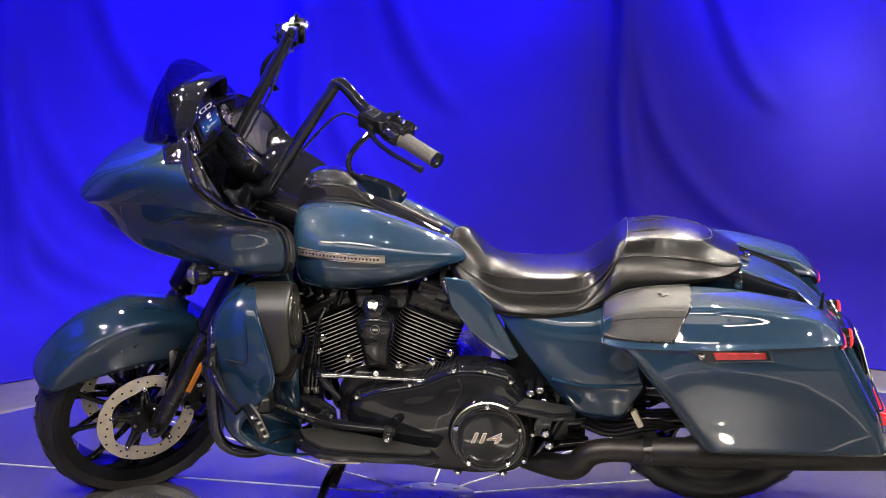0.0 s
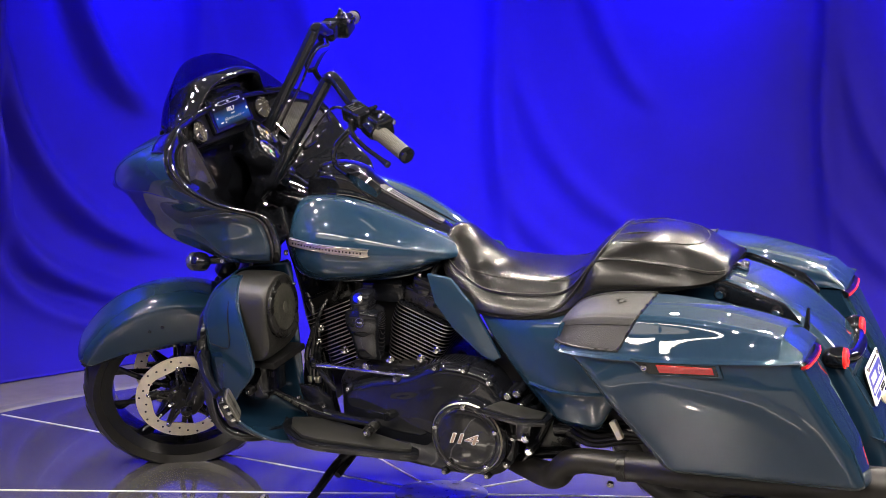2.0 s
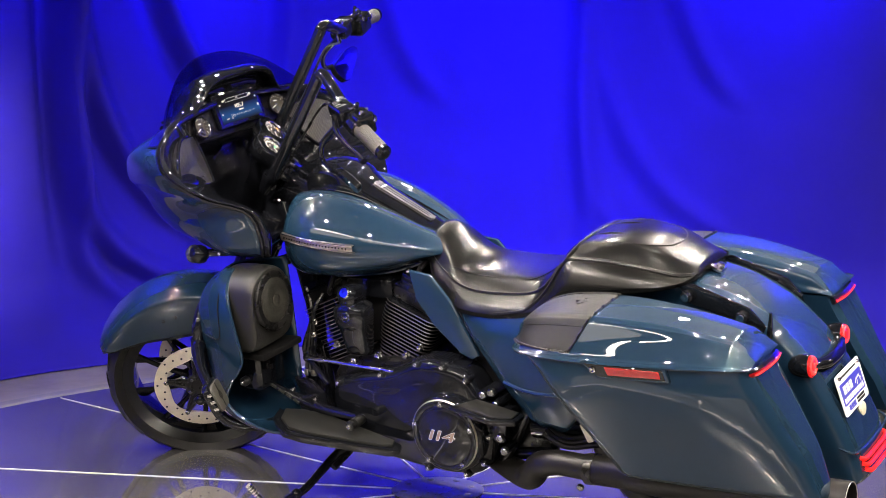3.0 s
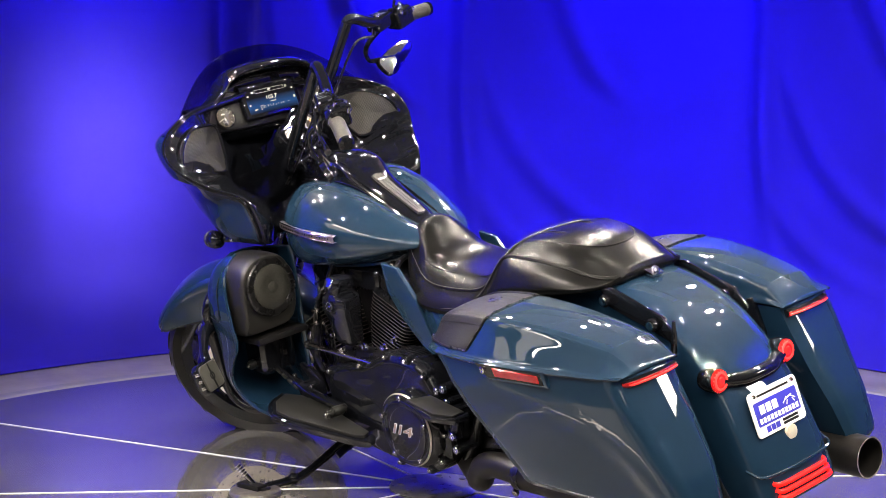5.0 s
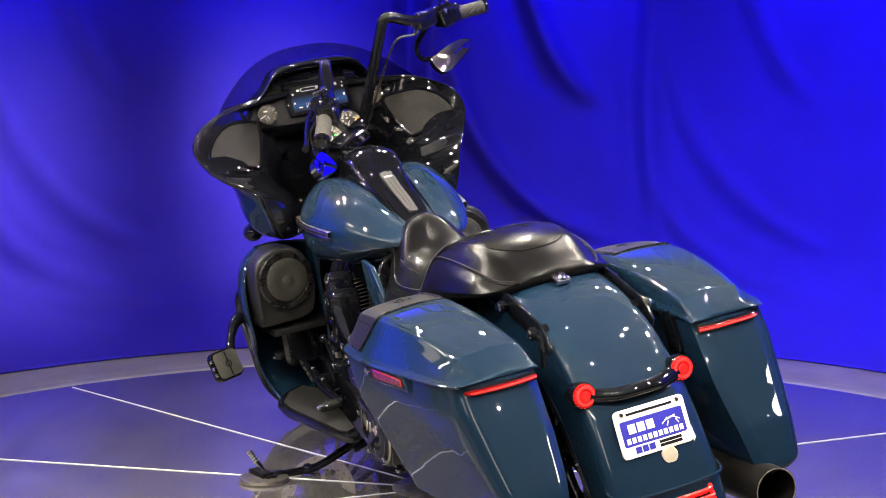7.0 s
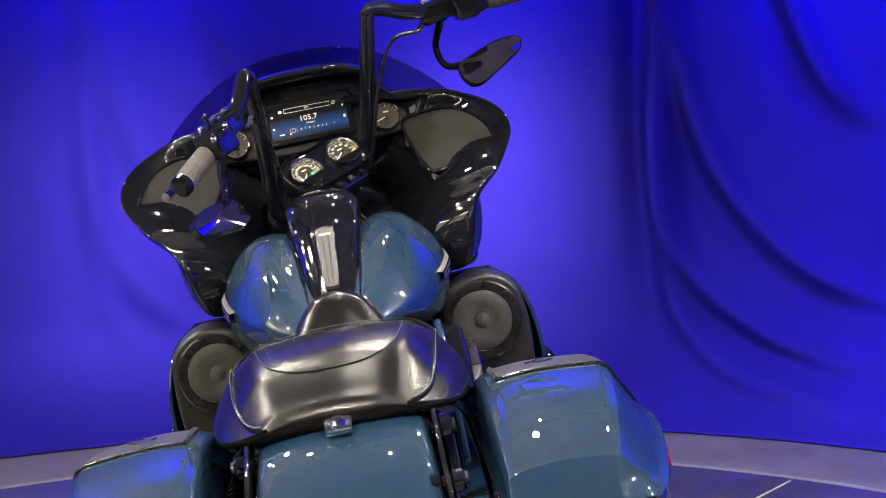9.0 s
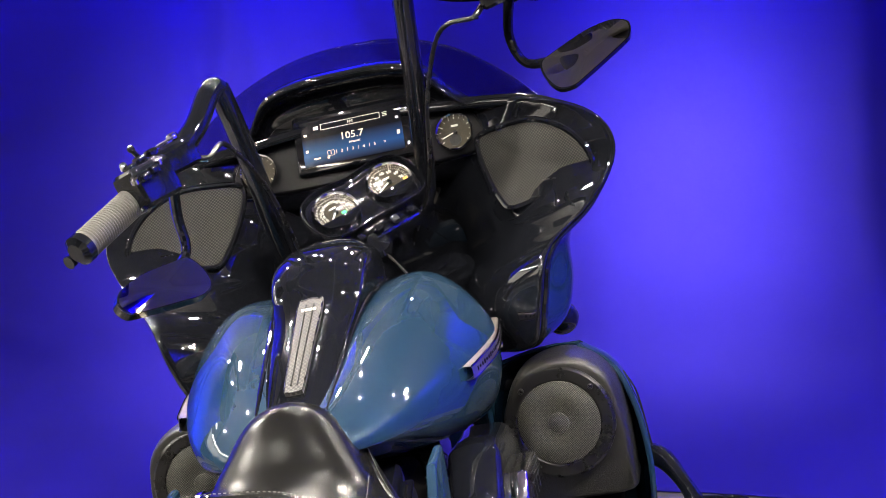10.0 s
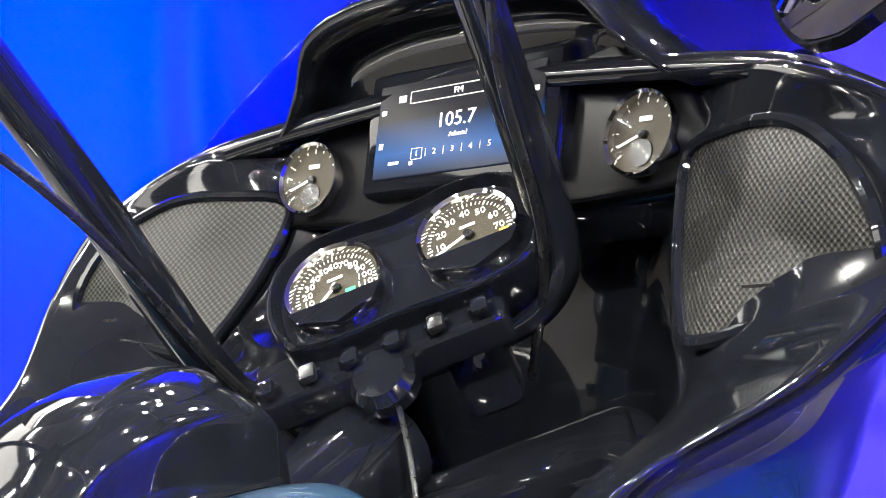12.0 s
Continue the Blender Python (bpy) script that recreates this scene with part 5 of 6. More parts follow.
def rounded(w, h, r, n=5):
    out = []
    for cx, cy, a0 in ((w / 2 - r, h / 2 - r, 0), (-w / 2 + r, h / 2 - r, 90), (-w / 2 + r, -h / 2 + r, 180), (w / 2 - r, -h / 2 + r, 270)):
        for k in range(n):
            a = radians(a0 + 90 * k / (n - 1))
            out.append((cx + r * math.cos(a), cy + r * math.sin(a)))
    return out


rear_fender()


def between(x, table):
    """Piecewise linear value of a table of (x, value)."""
    for (x0, v0), (x1, v1) in zip(table, table[1:]):
        if x <= x1:
            return v0 + (v1 - v0) * max(0.0, x - x0) / (x1 - x0)
    return table[-1][1]


BAG_SIDE = ((0.44, 0.440), (0.56, 0.450), (0.66, 0.456), (0.74, 0.453), (0.89, 0.431), (0.98, 0.418), (1.08, 0.396), (1.22, 0.356))


def bag_flank(x, z):
    """Half-width of the bag's outer side: a band under the lid, a ridge, and a long facet that draws in below it."""
    band = between(x, BAG_SIDE) + 0.004 - 0.12 * max(0.0, z - 0.572)
    facet = 0.463 - 0.09 * (x - 0.61) - 0.20 * (0.572 - z)
    d = band - facet
    return min(band, facet) - 0.0025 * math.exp(-(d / 0.006) ** 2)


def bag_slice(z):
    """One level ring of the bag's body."""
    xf = between(z, ((0.31, 0.738), (0.322, 0.722), (0.36, 0.700), (0.42, 0.660), (0.555, 0.566), (0.60, 0.530), (0.634, 0.492)))
    xr = between(z, ((0.31, 1.218), (0.322, 1.228), (0.40, 1.196), (0.474, 1.156), (0.618, 1.082), (0.634, 1.078)))
    yi = between(z, ((0.31, 0.250), (0.335, 0.232), (0.42, 0.214), (0.50, 0.205), (0.634, 0.203)))
    tuck = max(0.0, 0.335 - z) ** 2 * 60
    ring = []
    n = 44
    for k in range(n + 1):
        x = xf + (xr - xf) * (0.5 - 0.5 * math.cos(math.pi * k / n))
        y = bag_flank(x, z) - tuck
        for edge, r in ((x - xf, 0.050), (xr - x, 0.032)):
            if edge < r:
                y -= r * 1.15 * (1 - math.sqrt(max(0.0, 1 - (1 - edge / r) ** 2)))
        ring.append((x, y))
    tail = ring[-1][1]
    for k in range(1, 12):
        ring.append((xr + 0.003 * math.sin(math.pi * k / 12), tail + (yi + 0.012 - tail) * k / 12))
    for k in range(20):
        ring.append((xr - 0.010 + (xf - xr + 0.022) * k / 19, yi))
    nose = ring[0][1]
    for k in range(1, 10):
        ring.append((xf - 0.003 * math.sin(math.pi * k / 10), yi + 0.012 + (nose - yi - 0.012) * k / 10))
    return [(x, y, z - 0.022 * max(0.0, 1 - (z - 0.31) / 0.10) * (x - xf) / (xr - xf)) for x, y in ring]


# lid: x, top, side at the seam, how far the crown stands in from the side
LID = ((0.452, 0.668, 0.366, 0.75), (0.458, 0.684, 0.392, 0.85), (0.478, 0.703, 0.416, 0.95), (0.51, 0.719, 0.432, 1.0), (0.56, 0.732, 0.444, 1.0), (0.64, 0.740, 0.451, 1.0), (0.74, 0.740, 0.450, 1.0), (0.85, 0.729, 0.437, 1.0), (0.95, 0.710, 0.421, 1.0), (1.02, 0.692, 0.407, 1.0), (1.034, 0.686, 0.403, 1.0), (1.060, 0.665, 0.394, 1.0), (1.079, 0.646, 0.386, 0.9), (1.083, 0.640, 0.382, 0.9))


def lid_ring(x, zt, yo, k, lift=0.0):
    """Cross-section of the lid: flat crown, crisp outer crease, sloping flank, thin lip."""
    zb, yi = 0.637, 0.203
    h = zt - zb
    crown = yo - 0.053 * k
    out = [(yi, zb), (yi - 0.002, zb + h * 0.45), (yi + 0.004, zb + h * 0.80), (yi + 0.016, zt - h * 0.07), (yi + 0.035, zt), ((yi + crown) / 2, zt + 0.003), (crown - 0.018, zt - h * 0.035), (crown, zt - h * 0.10), (crown + 0.007, zt - h * 0.16), (crown + 0.022 * k, zt - h * 0.44), (yo - 0.012, zb + h * 0.24), (yo - 0.005, zb + h * 0.13), (yo, zb + h * 0.08), (yo, zb), ((yi + yo) / 2, zb)]
    return [(x, y + lift * 0.5 * (y > crown - 0.001), z + lift) for y, z in out]


def saddlebags():
    for s in (-1, 1):
        zs = [0.310, 0.313, 0.318, 0.326] + [0.335 + 0.299 * k / 46 for k in range(47)]
        rows = [[Vector((x, s * y, z)) for x, y, z in bag_slice(z)] for z in zs]
        bag = part("saddlebag", skin(rows, closed=True, caps=True), PAINT, bike, "glossy dark blue stretched saddlebag", sharp=50)
        lid = part("lid", skin(sheet([[(x, s * y, z) for x, y, z in lid_ring(*q)] for q in LID], 64, 90, True), closed=True, caps=True), PAINT, bag, sharp=50)
        part("seam_lip", tube([(x, s * (yo + 0.001), 0.6355) for x, _, yo, _ in LID[1:-1]], 0.0036, 6, 60), PAINT, bag)
        # grained speaker cover over the front of the lid, with a rubber edge
        C = []
        for f in (0.0, 0.03, 0.12, 0.28, 0.5, 0.75, 0.95, 1.0):
            x = 0.462 + 0.212 * f
            zt, yo = between(x, [(q[0], q[1]) for q in LID]), between(x, [(q[0], q[2]) for q in LID])
            r = lid_ring(x, zt, yo, 1.0, 0.0032)[3:12]
            r[0] = (x, 0.238, zt + 0.0032)
            r[-1] = (x, yo - 0.007, 0.656)
            C.append([(px + 0.55 * f * f * (pz - 0.715), s * py, pz) for px, py, pz in r])
        cg = sheet(C, 26, 30)
        cov = thicken(part("speaker_cover", skin(cg), COVER, lid, "grained black speaker cover on the lid", sharp=60), 0.004)
        edge = [r[0] for r in cg] + cg[-1][1:] + [r[-1] for r in cg[-2::-1]]
        part("cover_edge", tube(edge, 0.0028, 6, smooth_path=False), SATIN, cov)
        part("cover_emblem", lathe([(0.009, 0), (0.015, 0), (0.015, 0.002), (0.009, 0.002)], (0.618, s * 0.310, 0.7430), (0.03, 0, 1), 20, closed=True), SATIN, cov)
        part("emblem_bar", block((0.618, s * 0.310, 0.7440), (0.010, 0.044, 0.002), (0, 0, 0), 0.001), SATIN, cov)
        part("cover_seam", tube([r[20] + Vector((0, 0, 0.001)) for r in cg[2:-1]], 0.0010, 6), DARK, cov)
        # side marker in its bezel; both follow the bag's taper
        lean = Matrix(((1, 0, 0, 0), (-0.115 * s, s, 0, 0.115 * s * 0.71), (0, 0, 1, 0), (0, 0, 0, 1)))
        def follow(bm):
            bmesh.ops.transform(bm, matrix=lean, verts=bm.verts)
            if s < 0:
                bmesh.ops.reverse_faces(bm, faces=bm.faces)
            return bm
        z = part("marker_bezel", follow(slab([(0.678, 0.645), (0.893, 0.639), (0.905, 0.601), (0.722, 0.602)], 0.440, 0.4595, 0.005, 2)), PAINT, bag)
        part("bezel_face", follow(slab([(0.690, 0.640), (0.886, 0.634), (0.894, 0.607), (0.727, 0.608)], 0.456, 0.4605, 0.001, 1)), BLACK, z)
        part("marker_lens", follow(slab([(0.742, 0.634), (0.878, 0.630), (0.883, 0.611), (0.751, 0.612)], 0.459, 0.4635, 0.002, 1)), REDLENS, z, "red side reflector")
        part("lock", lathe([(0.0005, 0), (0.008, 0), (0.008, 0.005), (0.005, 0.006), (0.0005, 0.004)], (0.714, s * 0.4590, 0.625), (0, s, 0), 16), CHROME, z)
        # lit strip under the lid at the back, in a dark channel
        ends = ((1.070, 0.372), (1.083, 0.355), (1.089, 0.30), (1.089, 0.25), (1.082, 0.209))
        part("strip_channel", tube([(x - 0.002, s * y, 0.6195) for x, y in ends], 0.0105, 8), BLACK, bag)
        part("light_strip", tube([(x + 0.004, s * y, 0.6190) for x, y in ends], 0.0072, 8), REDLENS, bag, "lit red light strip")
        part("strip_glow", tube([(x + 0.0095, s * y, 0.6190) for x, y in ends], 0.0026, 8), REDRING, bag)
        part("latch_plate", block((0.985, s * 0.20, 0.60), (0.05, 0.02, 0.10), (0, -18, 0), 0.006), BLACK, bag)


saddlebags()


def side_covers():
    for s in (-1, 1):
        rows = []
        for pts in (
            [(0.105, 0.130, 0.735), (0.135, 0.172, 0.690), (0.165, 0.185, 0.640), (0.215, 0.200, 0.570), (0.30, 0.212, 0.455), (0.372, 0.205, 0.362)],
            [(0.20, 0.150, 0.720), (0.215, 0.195, 0.665), (0.245, 0.208, 0.615), (0.285, 0.222, 0.545), (0.345, 0.230, 0.445), (0.400, 0.222, 0.352)],
            [(0.34, 0.160, 0.720), (0.345, 0.205, 0.665), (0.350, 0.225, 0.612), (0.375, 0.238, 0.535), (0.425, 0.248, 0.440), (0.455, 0.235, 0.350)],
            [(0.47, 0.160, 0.720), (0.465, 0.210, 0.690), (0.455, 0.232, 0.620), (0.470, 0.245, 0.540), (0.510, 0.255, 0.452), (0.510, 0.240, 0.352)],
            [(0.56, 0.150, 0.720), (0.55, 0.20, 0.700), (0.545, 0.225, 0.620), (0.555, 0.240, 0.545), (0.570, 0.248, 0.455), (0.545, 0.235, 0.400)],
        ):
            rows.append([(x, s * (y - 0.35 * max(0, z - 0.615)), z - 0.25 * max(0, z - 0.66)) for x, y, z in pts])
        c = thicken(part("side_cover", skin(sheet(rows, 26, 26)), PAINT, bike, "glossy dark blue side cover", sharp=70), 0.004)
        part("cover_ridge", tube([(0.318, s * 0.226, 0.462), (0.40, s * 0.247, 0.452), (0.50, s * 0.257, 0.455), (0.565, s * 0.250, 0.458)], 0.006, 8), PAINT, c)
        w = slab([(0.018, 0.745), (0.088, 0.735), (0.15, 0.66), (0.225, 0.515), (0.20, 0.50), (0.165, 0.515), (0.085, 0.59), (0.035, 0.66)], 0.178, 0.192, 0.006, 3)
        if s < 0:
            w = flip(w)
        part("air_deflector", w, PAINT, bike, "dark blue deflector panel beside the frame")


side_covers()


# ---- engine ----
def engine():
    case = [(-0.30, 0.40), (-0.26, 0.455), (-0.05, 0.47), (0.06, 0.47), (0.12, 0.42), (0.12, 0.20), (-0.02, 0.165), (-0.24, 0.18), (-0.30, 0.24)]
    eng = part("crankcase", slab(case, -0.17, 0.16, 0.02, 3), SATIN, bike, "black engine crankcase")
    for name, tilt, base in (("front", -22.5, Vector((-0.268, 0, 0.46))), ("rear", 22.5, Vector((-0.085, 0, 0.46)))):
        d = Vector((math.sin(radians(tilt)), 0, math.cos(radians(tilt))))
        core = part("cylinder", tube([base - d * 0.03, base + d * 0.18], 0.062, 24, smooth_path=False), BLACK, bike, "black finned cylinder")
        # one fin shape a width, shared by alike fins
        for k in range(16):
            f = k / 15
            w = 0.070 + 0.022 * min(1, f * 1.6)
            ring = rounded(2 * w, 0.27, 0.03, 6)
            bm = bmesh.new()
            lo = [bm.verts.new((x, y, -0.0013)) for x, y in ring]
            hi = [bm.verts.new((x, y, 0.0013)) for x, y in ring]
            bm.faces.new(lo[::-1]).material_index = 0
            bm.faces.new(hi).material_index = 0
            for i in range(len(ring)):
                j = (i + 1) % len(ring)
                bm.faces.new((lo[i], lo[j], hi[j], hi[i])).material_index = 1
            m = Matrix.Translation(base + d * (-0.012 + 0.0113 * k)) @ pose(0, -0.012, 0, 0, tilt, 0)
            part("fin", bm, (BLACK, ALU), core, "", m, smooth=False)
        head = base + d * 0.182
        hd = part("cylinder_head", block(head, (0.17, 0.24, 0.05), (0, tilt, 0), 0.018, 3), SATIN, bike)
        rb = part("rocker_box", block(head + d * 0.042, (0.150, 0.225, 0.045), (0, tilt, 0), 0.014, 3), BLACK, bike, "gloss black rocker box")
        part("rocker_lip", block(head + d * 0.018, (0.165, 0.238, 0.010), (0, tilt, 0), 0.004), BLACK, rb)
        for sx in (-1, 1):
            for y in (-0.10, 0.0):
                bolt_head(rb, head + d * 0.066 + Vector((0.055 * sx, y, -0.055 * sx * math.tan(radians(tilt)))), d, 0.008)
            part("rocker_rib", block(head + d * 0.045 + Vector((0.04 * sx, -0.113, 0)), (0.05, 0.012, 0.03), (0, tilt, 0), 0.005), BLACK, rb)
        part("spark_lead", tube([head + Vector((0.02, -0.12, 0.0)), head + Vector((0.05, -0.155, 0.03)), head + Vector((0.06 if tilt < 0 else 0.02, -0.12, 0.09)), head + Vector((0.03, -0.05, 0.12))], 0.008, 10), SATIN, hd)
    part("intake", block((-0.172, 0.0, 0.58), (0.17, 0.20, 0.20), (0, 0, 0), 0.03, 3), DARK, bike)
    part("throttle_body", block((-0.172, -0.06, 0.66), (0.16, 0.14, 0.07), (0, 0, 0), 0.02, 3), BLACK, bike)
    # horn cover between the cylinders
    rows = []
    for z, w, y0, dy in ((0.690, 0.014, -0.205, 0.016), (0.682, 0.030, -0.20, 0.034), (0.660, 0.034, -0.20, 0.040), (0.640, 0.030, -0.20, 0.040), (0.630, 0.050, -0.20, 0.044), (0.610, 0.054, -0.20, 0.046), (0.585, 0.052, -0.20, 0.044), (0.560, 0.045, -0.195, 0.040), (0.52, 0.040, -0.19, 0.036), (0.488, 0.036, -0.188, 0.028), (0.480, 0.030, -0.188, 0.012)):
        c = Vector((-0.178, y0, z))
        rows.append([c + Vector((w * math.copysign(abs(math.cos(q)) ** 0.6, math.cos(q)), dy * -math.copysign(abs(math.sin(q)) ** 0.6, math.sin(q)), 0)) for q in [2 * math.pi * k / 16 for k in range(16)]])
    horn = part("horn_cover", skin(sheet(rows, 36, 40, True), closed=True, caps=True), BLACK, bike, "gloss black waterfall horn cover", sharp=60)
    med = part("medallion", lathe([(0.0005, 0.0), (0.0150, 0.0), (0.0155, 0.003), (0.0125, 0.005), (0.0005, 0.005)], (-0.172, -0.2455, 0.609), (0, -1, 0.05), 28), BLACK, horn)
    part("medallion_ring", lathe([(0.0115, 0.004), (0.0140, 0.004), (0.0135, 0.0062), (0.012, 0.0062)], (-0.172, -0.2455, 0.609), (0, -1, 0.05), 28, closed=True), CHROME, med)
    part("medallion_bar", block((-0.172, -0.251, 0.609), (0.016, 0.002, 0.006), (0, 0, 0), 0.001), CHROME, med)
    part("horn_nut", lathe([(0.0005, 0), (0.017, 0), (0.019, 0.006), (0.014, 0.014), (0.0005, 0.015)], (-0.178, -0.225, 0.672), (0, -1, 0.5), 20), CHROME, horn)
    bolt_head(horn, (-0.178, -0.225, 0.470), (0, -1, 0), 0.010)
    # primary cover
    prim = [(-0.262, 0.385), (-0.20, 0.425), (-0.06, 0.455), (0.03, 0.492), (0.10, 0.500), (0.19, 0.482), (0.235, 0.43), (0.262, 0.37), (0.275, 0.30), (0.255, 0.225), (0.21, 0.18), (0.14, 0.17), (0.05, 0.172), (-0.10, 0.19), (-0.215, 0.215), (-0.262, 0.27)]
    outl = spline([(x, 0, z) for x, z in prim], 80, True)
    mid = sum(outl, Vector()) / 80
    rows = []
    for y, k in ((-0.15, 1.0), (-0.205, 1.0), (-0.222, 0.985), (-0.232, 0.95), (-0.239, 0.88), (-0.243, 0.7), (-0.249, 0.5), (-0.254, 0.25), (-0.2555, 0.003)):
        rows.append([mid + (p - mid) * k + Vector((0, y, 0)) for p in outl])
    pr = part("primary_cover", skin(sheet(rows, 26, 80, True), closed=True, caps=True), BLACK, bike, "gloss black primary cover", sharp=60)
    for f in (2, 9, 16, 22, 27, 33, 40, 46, 52, 60, 68, 75):
        p = mid + (outl[f] - mid) * 0.955
        part("boss", lathe([(0.010, 0.0), (0.0125, 0.002), (0.0125, 0.034), (0.010, 0.040), (0.0005, 0.040)], (p.x, -0.20, p.z), (0, -1, 0), 14), BLACK, pr)
        bolt_head(pr, (p.x, -0.243, p.z), (0, -1, 0), 0.0068)
    part("chain_bulge", lathe([(0.075, -0.03), (0.070, 0.004), (0.055, 0.012), (0.0005, 0.014)], (-0.135, -0.232, 0.305), (0, -1, 0), 40), BLACK, pr)
    dc = Vector((0.141, -0.232, 0.303))
    part("derby_seat", lathe([(0.122, -0.03), (0.118, 0.012), (0.112, 0.030), (0.104, 0.036), (0.0005, 0.036)], dc, (0, -1, 0), 64), BLACK, pr)
    der = part("derby_cover", lathe([(0.104, 0.030), (0.104, 0.043), (0.100, 0.048), (0.094, 0.049), (0.088, 0.047), (0.084, 0.049), (0.060, 0.0515), (0.0005, 0.053)], dc, (0, -1, 0), 64), BLACK, bike, "gloss black derby cover")
    part("derby_ring", lathe([(0.0855, 0.0475), (0.0875, 0.0475), (0.0872, 0.0488), (0.0858, 0.0488)], dc, (0, -1, 0), 64, closed=True), SATIN, der)
    part("derby_edge", lathe([(0.1000, 0.0475), (0.1050, 0.0425), (0.1055, 0.0405), (0.1040, 0.0400), (0.0985, 0.0462)], dc, (0, -1, 0), 64, closed=True), STEEL, der)
    for k in range(5):
        a = radians(90 + 72 * k)
        bolt_head(der, dc + Vector((0.094 * math.cos(a), -0.051, 0.094 * math.sin(a))), (0, -1, 0), 0.0075)
    tm = face_pose(dc + Vector((0.0, -0.0530, 0.0)), (0, -1, 0))
    skew = Matrix(((1, 0.42, 0, 0), (0, 1, 0, 0), (0, 0, 1, 0), (0, 0, 0, 1)))
    for k, ch in enumerate("114"):
        for dx, dy in ((-0.0011, 0), (0.0011, 0), (0, -0.0011), (0, 0.0011)):
            part("numeral_outline", letters(ch, 0.042, tm @ skew @ pose((-0.037, -0.014, 0.020)[k] + dx, dy, 0), 0.0005, squeeze=2.1), PLATEW, der, smooth=False)
        part("numeral", letters(ch, 0.042, tm @ skew @ pose((-0.037, -0.014, 0.020)[k], 0, 0.0004), 0.0006, squeeze=2.1), COPPER, der, smooth=False)
    # shift linkage rod and levers
    rod = part("shift_rod", tube([(-0.335, -0.225, 0.463), (-0.0, -0.225, 0.450)], 0.0065, 12), CHROME, bike, "polished shift rod")
    part("rod_sleeve", tube([(-0.335, -0.225, 0.463), (-0.285, -0.225, 0.461)], 0.0095, 12, smooth_path=False), CHROME, rod)
    part("rod_end", ball((-0.345, -0.225, 0.4635), 0.014), BLACK, rod)
    part("shift_arm", block((-0.315, -0.222, 0.425), (0.020, 0.010, 0.095), (0, -35, 0), 0.005), BLACK, bike)
    part("rod_end", ball((0.012, -0.225, 0.4495), 0.013), STEEL, rod)
    lev = part("shift_lever", tube([(-0.50, -0.275, 0.405), (-0.42, -0.268, 0.37), (-0.36, -0.262, 0.345), (-0.28, -0.262, 0.325), (-0.19, -0.270, 0.320), (-0.14, -0.275, 0.318)], [0.011, 0.010, 0.016, 0.016, 0.011, 0.010], 12, 30), BLACK, bike, "black heel and toe shift lever")
    for c in ((-0.505, -0.305, 0.408), (-0.135, -0.305, 0.318)):
        part("shifter_peg", lathe([(0.0005, -0.035), (0.012, -0.034), (0.0145, -0.028), (0.0145, 0.028), (0.012, 0.034), (0.0005, 0.035)], c, (0, 1, 0), 18), SATIN, lev)
        part("peg_band", lathe([(0.0148, -0.012), (0.0152, -0.012), (0.0152, 0.012), (0.0148, 0.012)], c, (0, 1, 0), 18, closed=True), GREYIN, lev)
        bolt_head(lev, (c[0], c[1] - 0.036, c[2]), (0, -1, 0), 0.007)
    part("lever_boss", lathe([(0.0005, -0.02), (0.026, -0.018), (0.026, 0.03), (0.0005, 0.03)], (-0.33, -0.245, 0.337), (0, -1, 0), 20), BLACK, lev)
    # black slabs on the lever, coloured as the shade inside its slots
    for k in range(4):
        part("lever_slot", slab([(-0.448 + 0.026 * k, 0.3905 - 0.0125 * k), (-0.430 + 0.026 * k, 0.3815 - 0.0125 * k), (-0.432 + 0.026 * k, 0.3755 - 0.0125 * k), (-0.450 + 0.026 * k, 0.3845 - 0.0125 * k)], -0.284, -0.275, 0.001, 1), SOOTSHADE, lev)
    for x, z in ((-0.385, 0.372), (-0.355, 0.318), (-0.305, 0.352), (-0.318, 0.306)):
        bolt_head(lev, (x, -0.262, z), (0, -1, 0), 0.0065)
    part("pivot_bracket", slab([(-0.40, 0.40), (-0.345, 0.392), (-0.300, 0.36), (-0.295, 0.315), (-0.34, 0.295), (-0.385, 0.33)], -0.232, -0.215, 0.004, 2), BLACK, eng)
    # oil lines and a banjo fitting before the front cylinder
    for k in range(3):
        part("oil_line", tube([(-0.375 + 0.012 * k, -0.175, 0.30), (-0.385 + 0.012 * k, -0.185, 0.40), (-0.37 + 0.010 * k, -0.175, 0.50), (-0.352, -0.16, 0.585), (-0.335, -0.13, 0.63)], 0.0062, 8, 24), BLACK if k else SATIN, eng)
        part("line_collar", lathe([(0.0062, -0.010), (0.0092, -0.008), (0.0092, 0.008), (0.0062, 0.010)], (-0.385 + 0.012 * k, -0.185, 0.40), (0, 0, 1), 12, closed=True), CHROME if k == 1 else STEEL, eng)
    for x, z, r in ((-0.262, 0.498, 0.008), (-0.215, 0.486, 0.007), (-0.118, 0.480, 0.008), (-0.020, 0.492, 0.008), (0.030, 0.520, 0.007), (-0.335, 0.560, 0.007), (-0.345, 0.520, 0.006)):
        part("stud", lathe([(0.0005, 0), (r * 1.5, 0), (r * 1.5, 0.006), (r, 0.008), (r, 0.016), (0.0005, 0.017)], (x, -0.182, z), (0, -1, 0), 12), CHROME, eng)
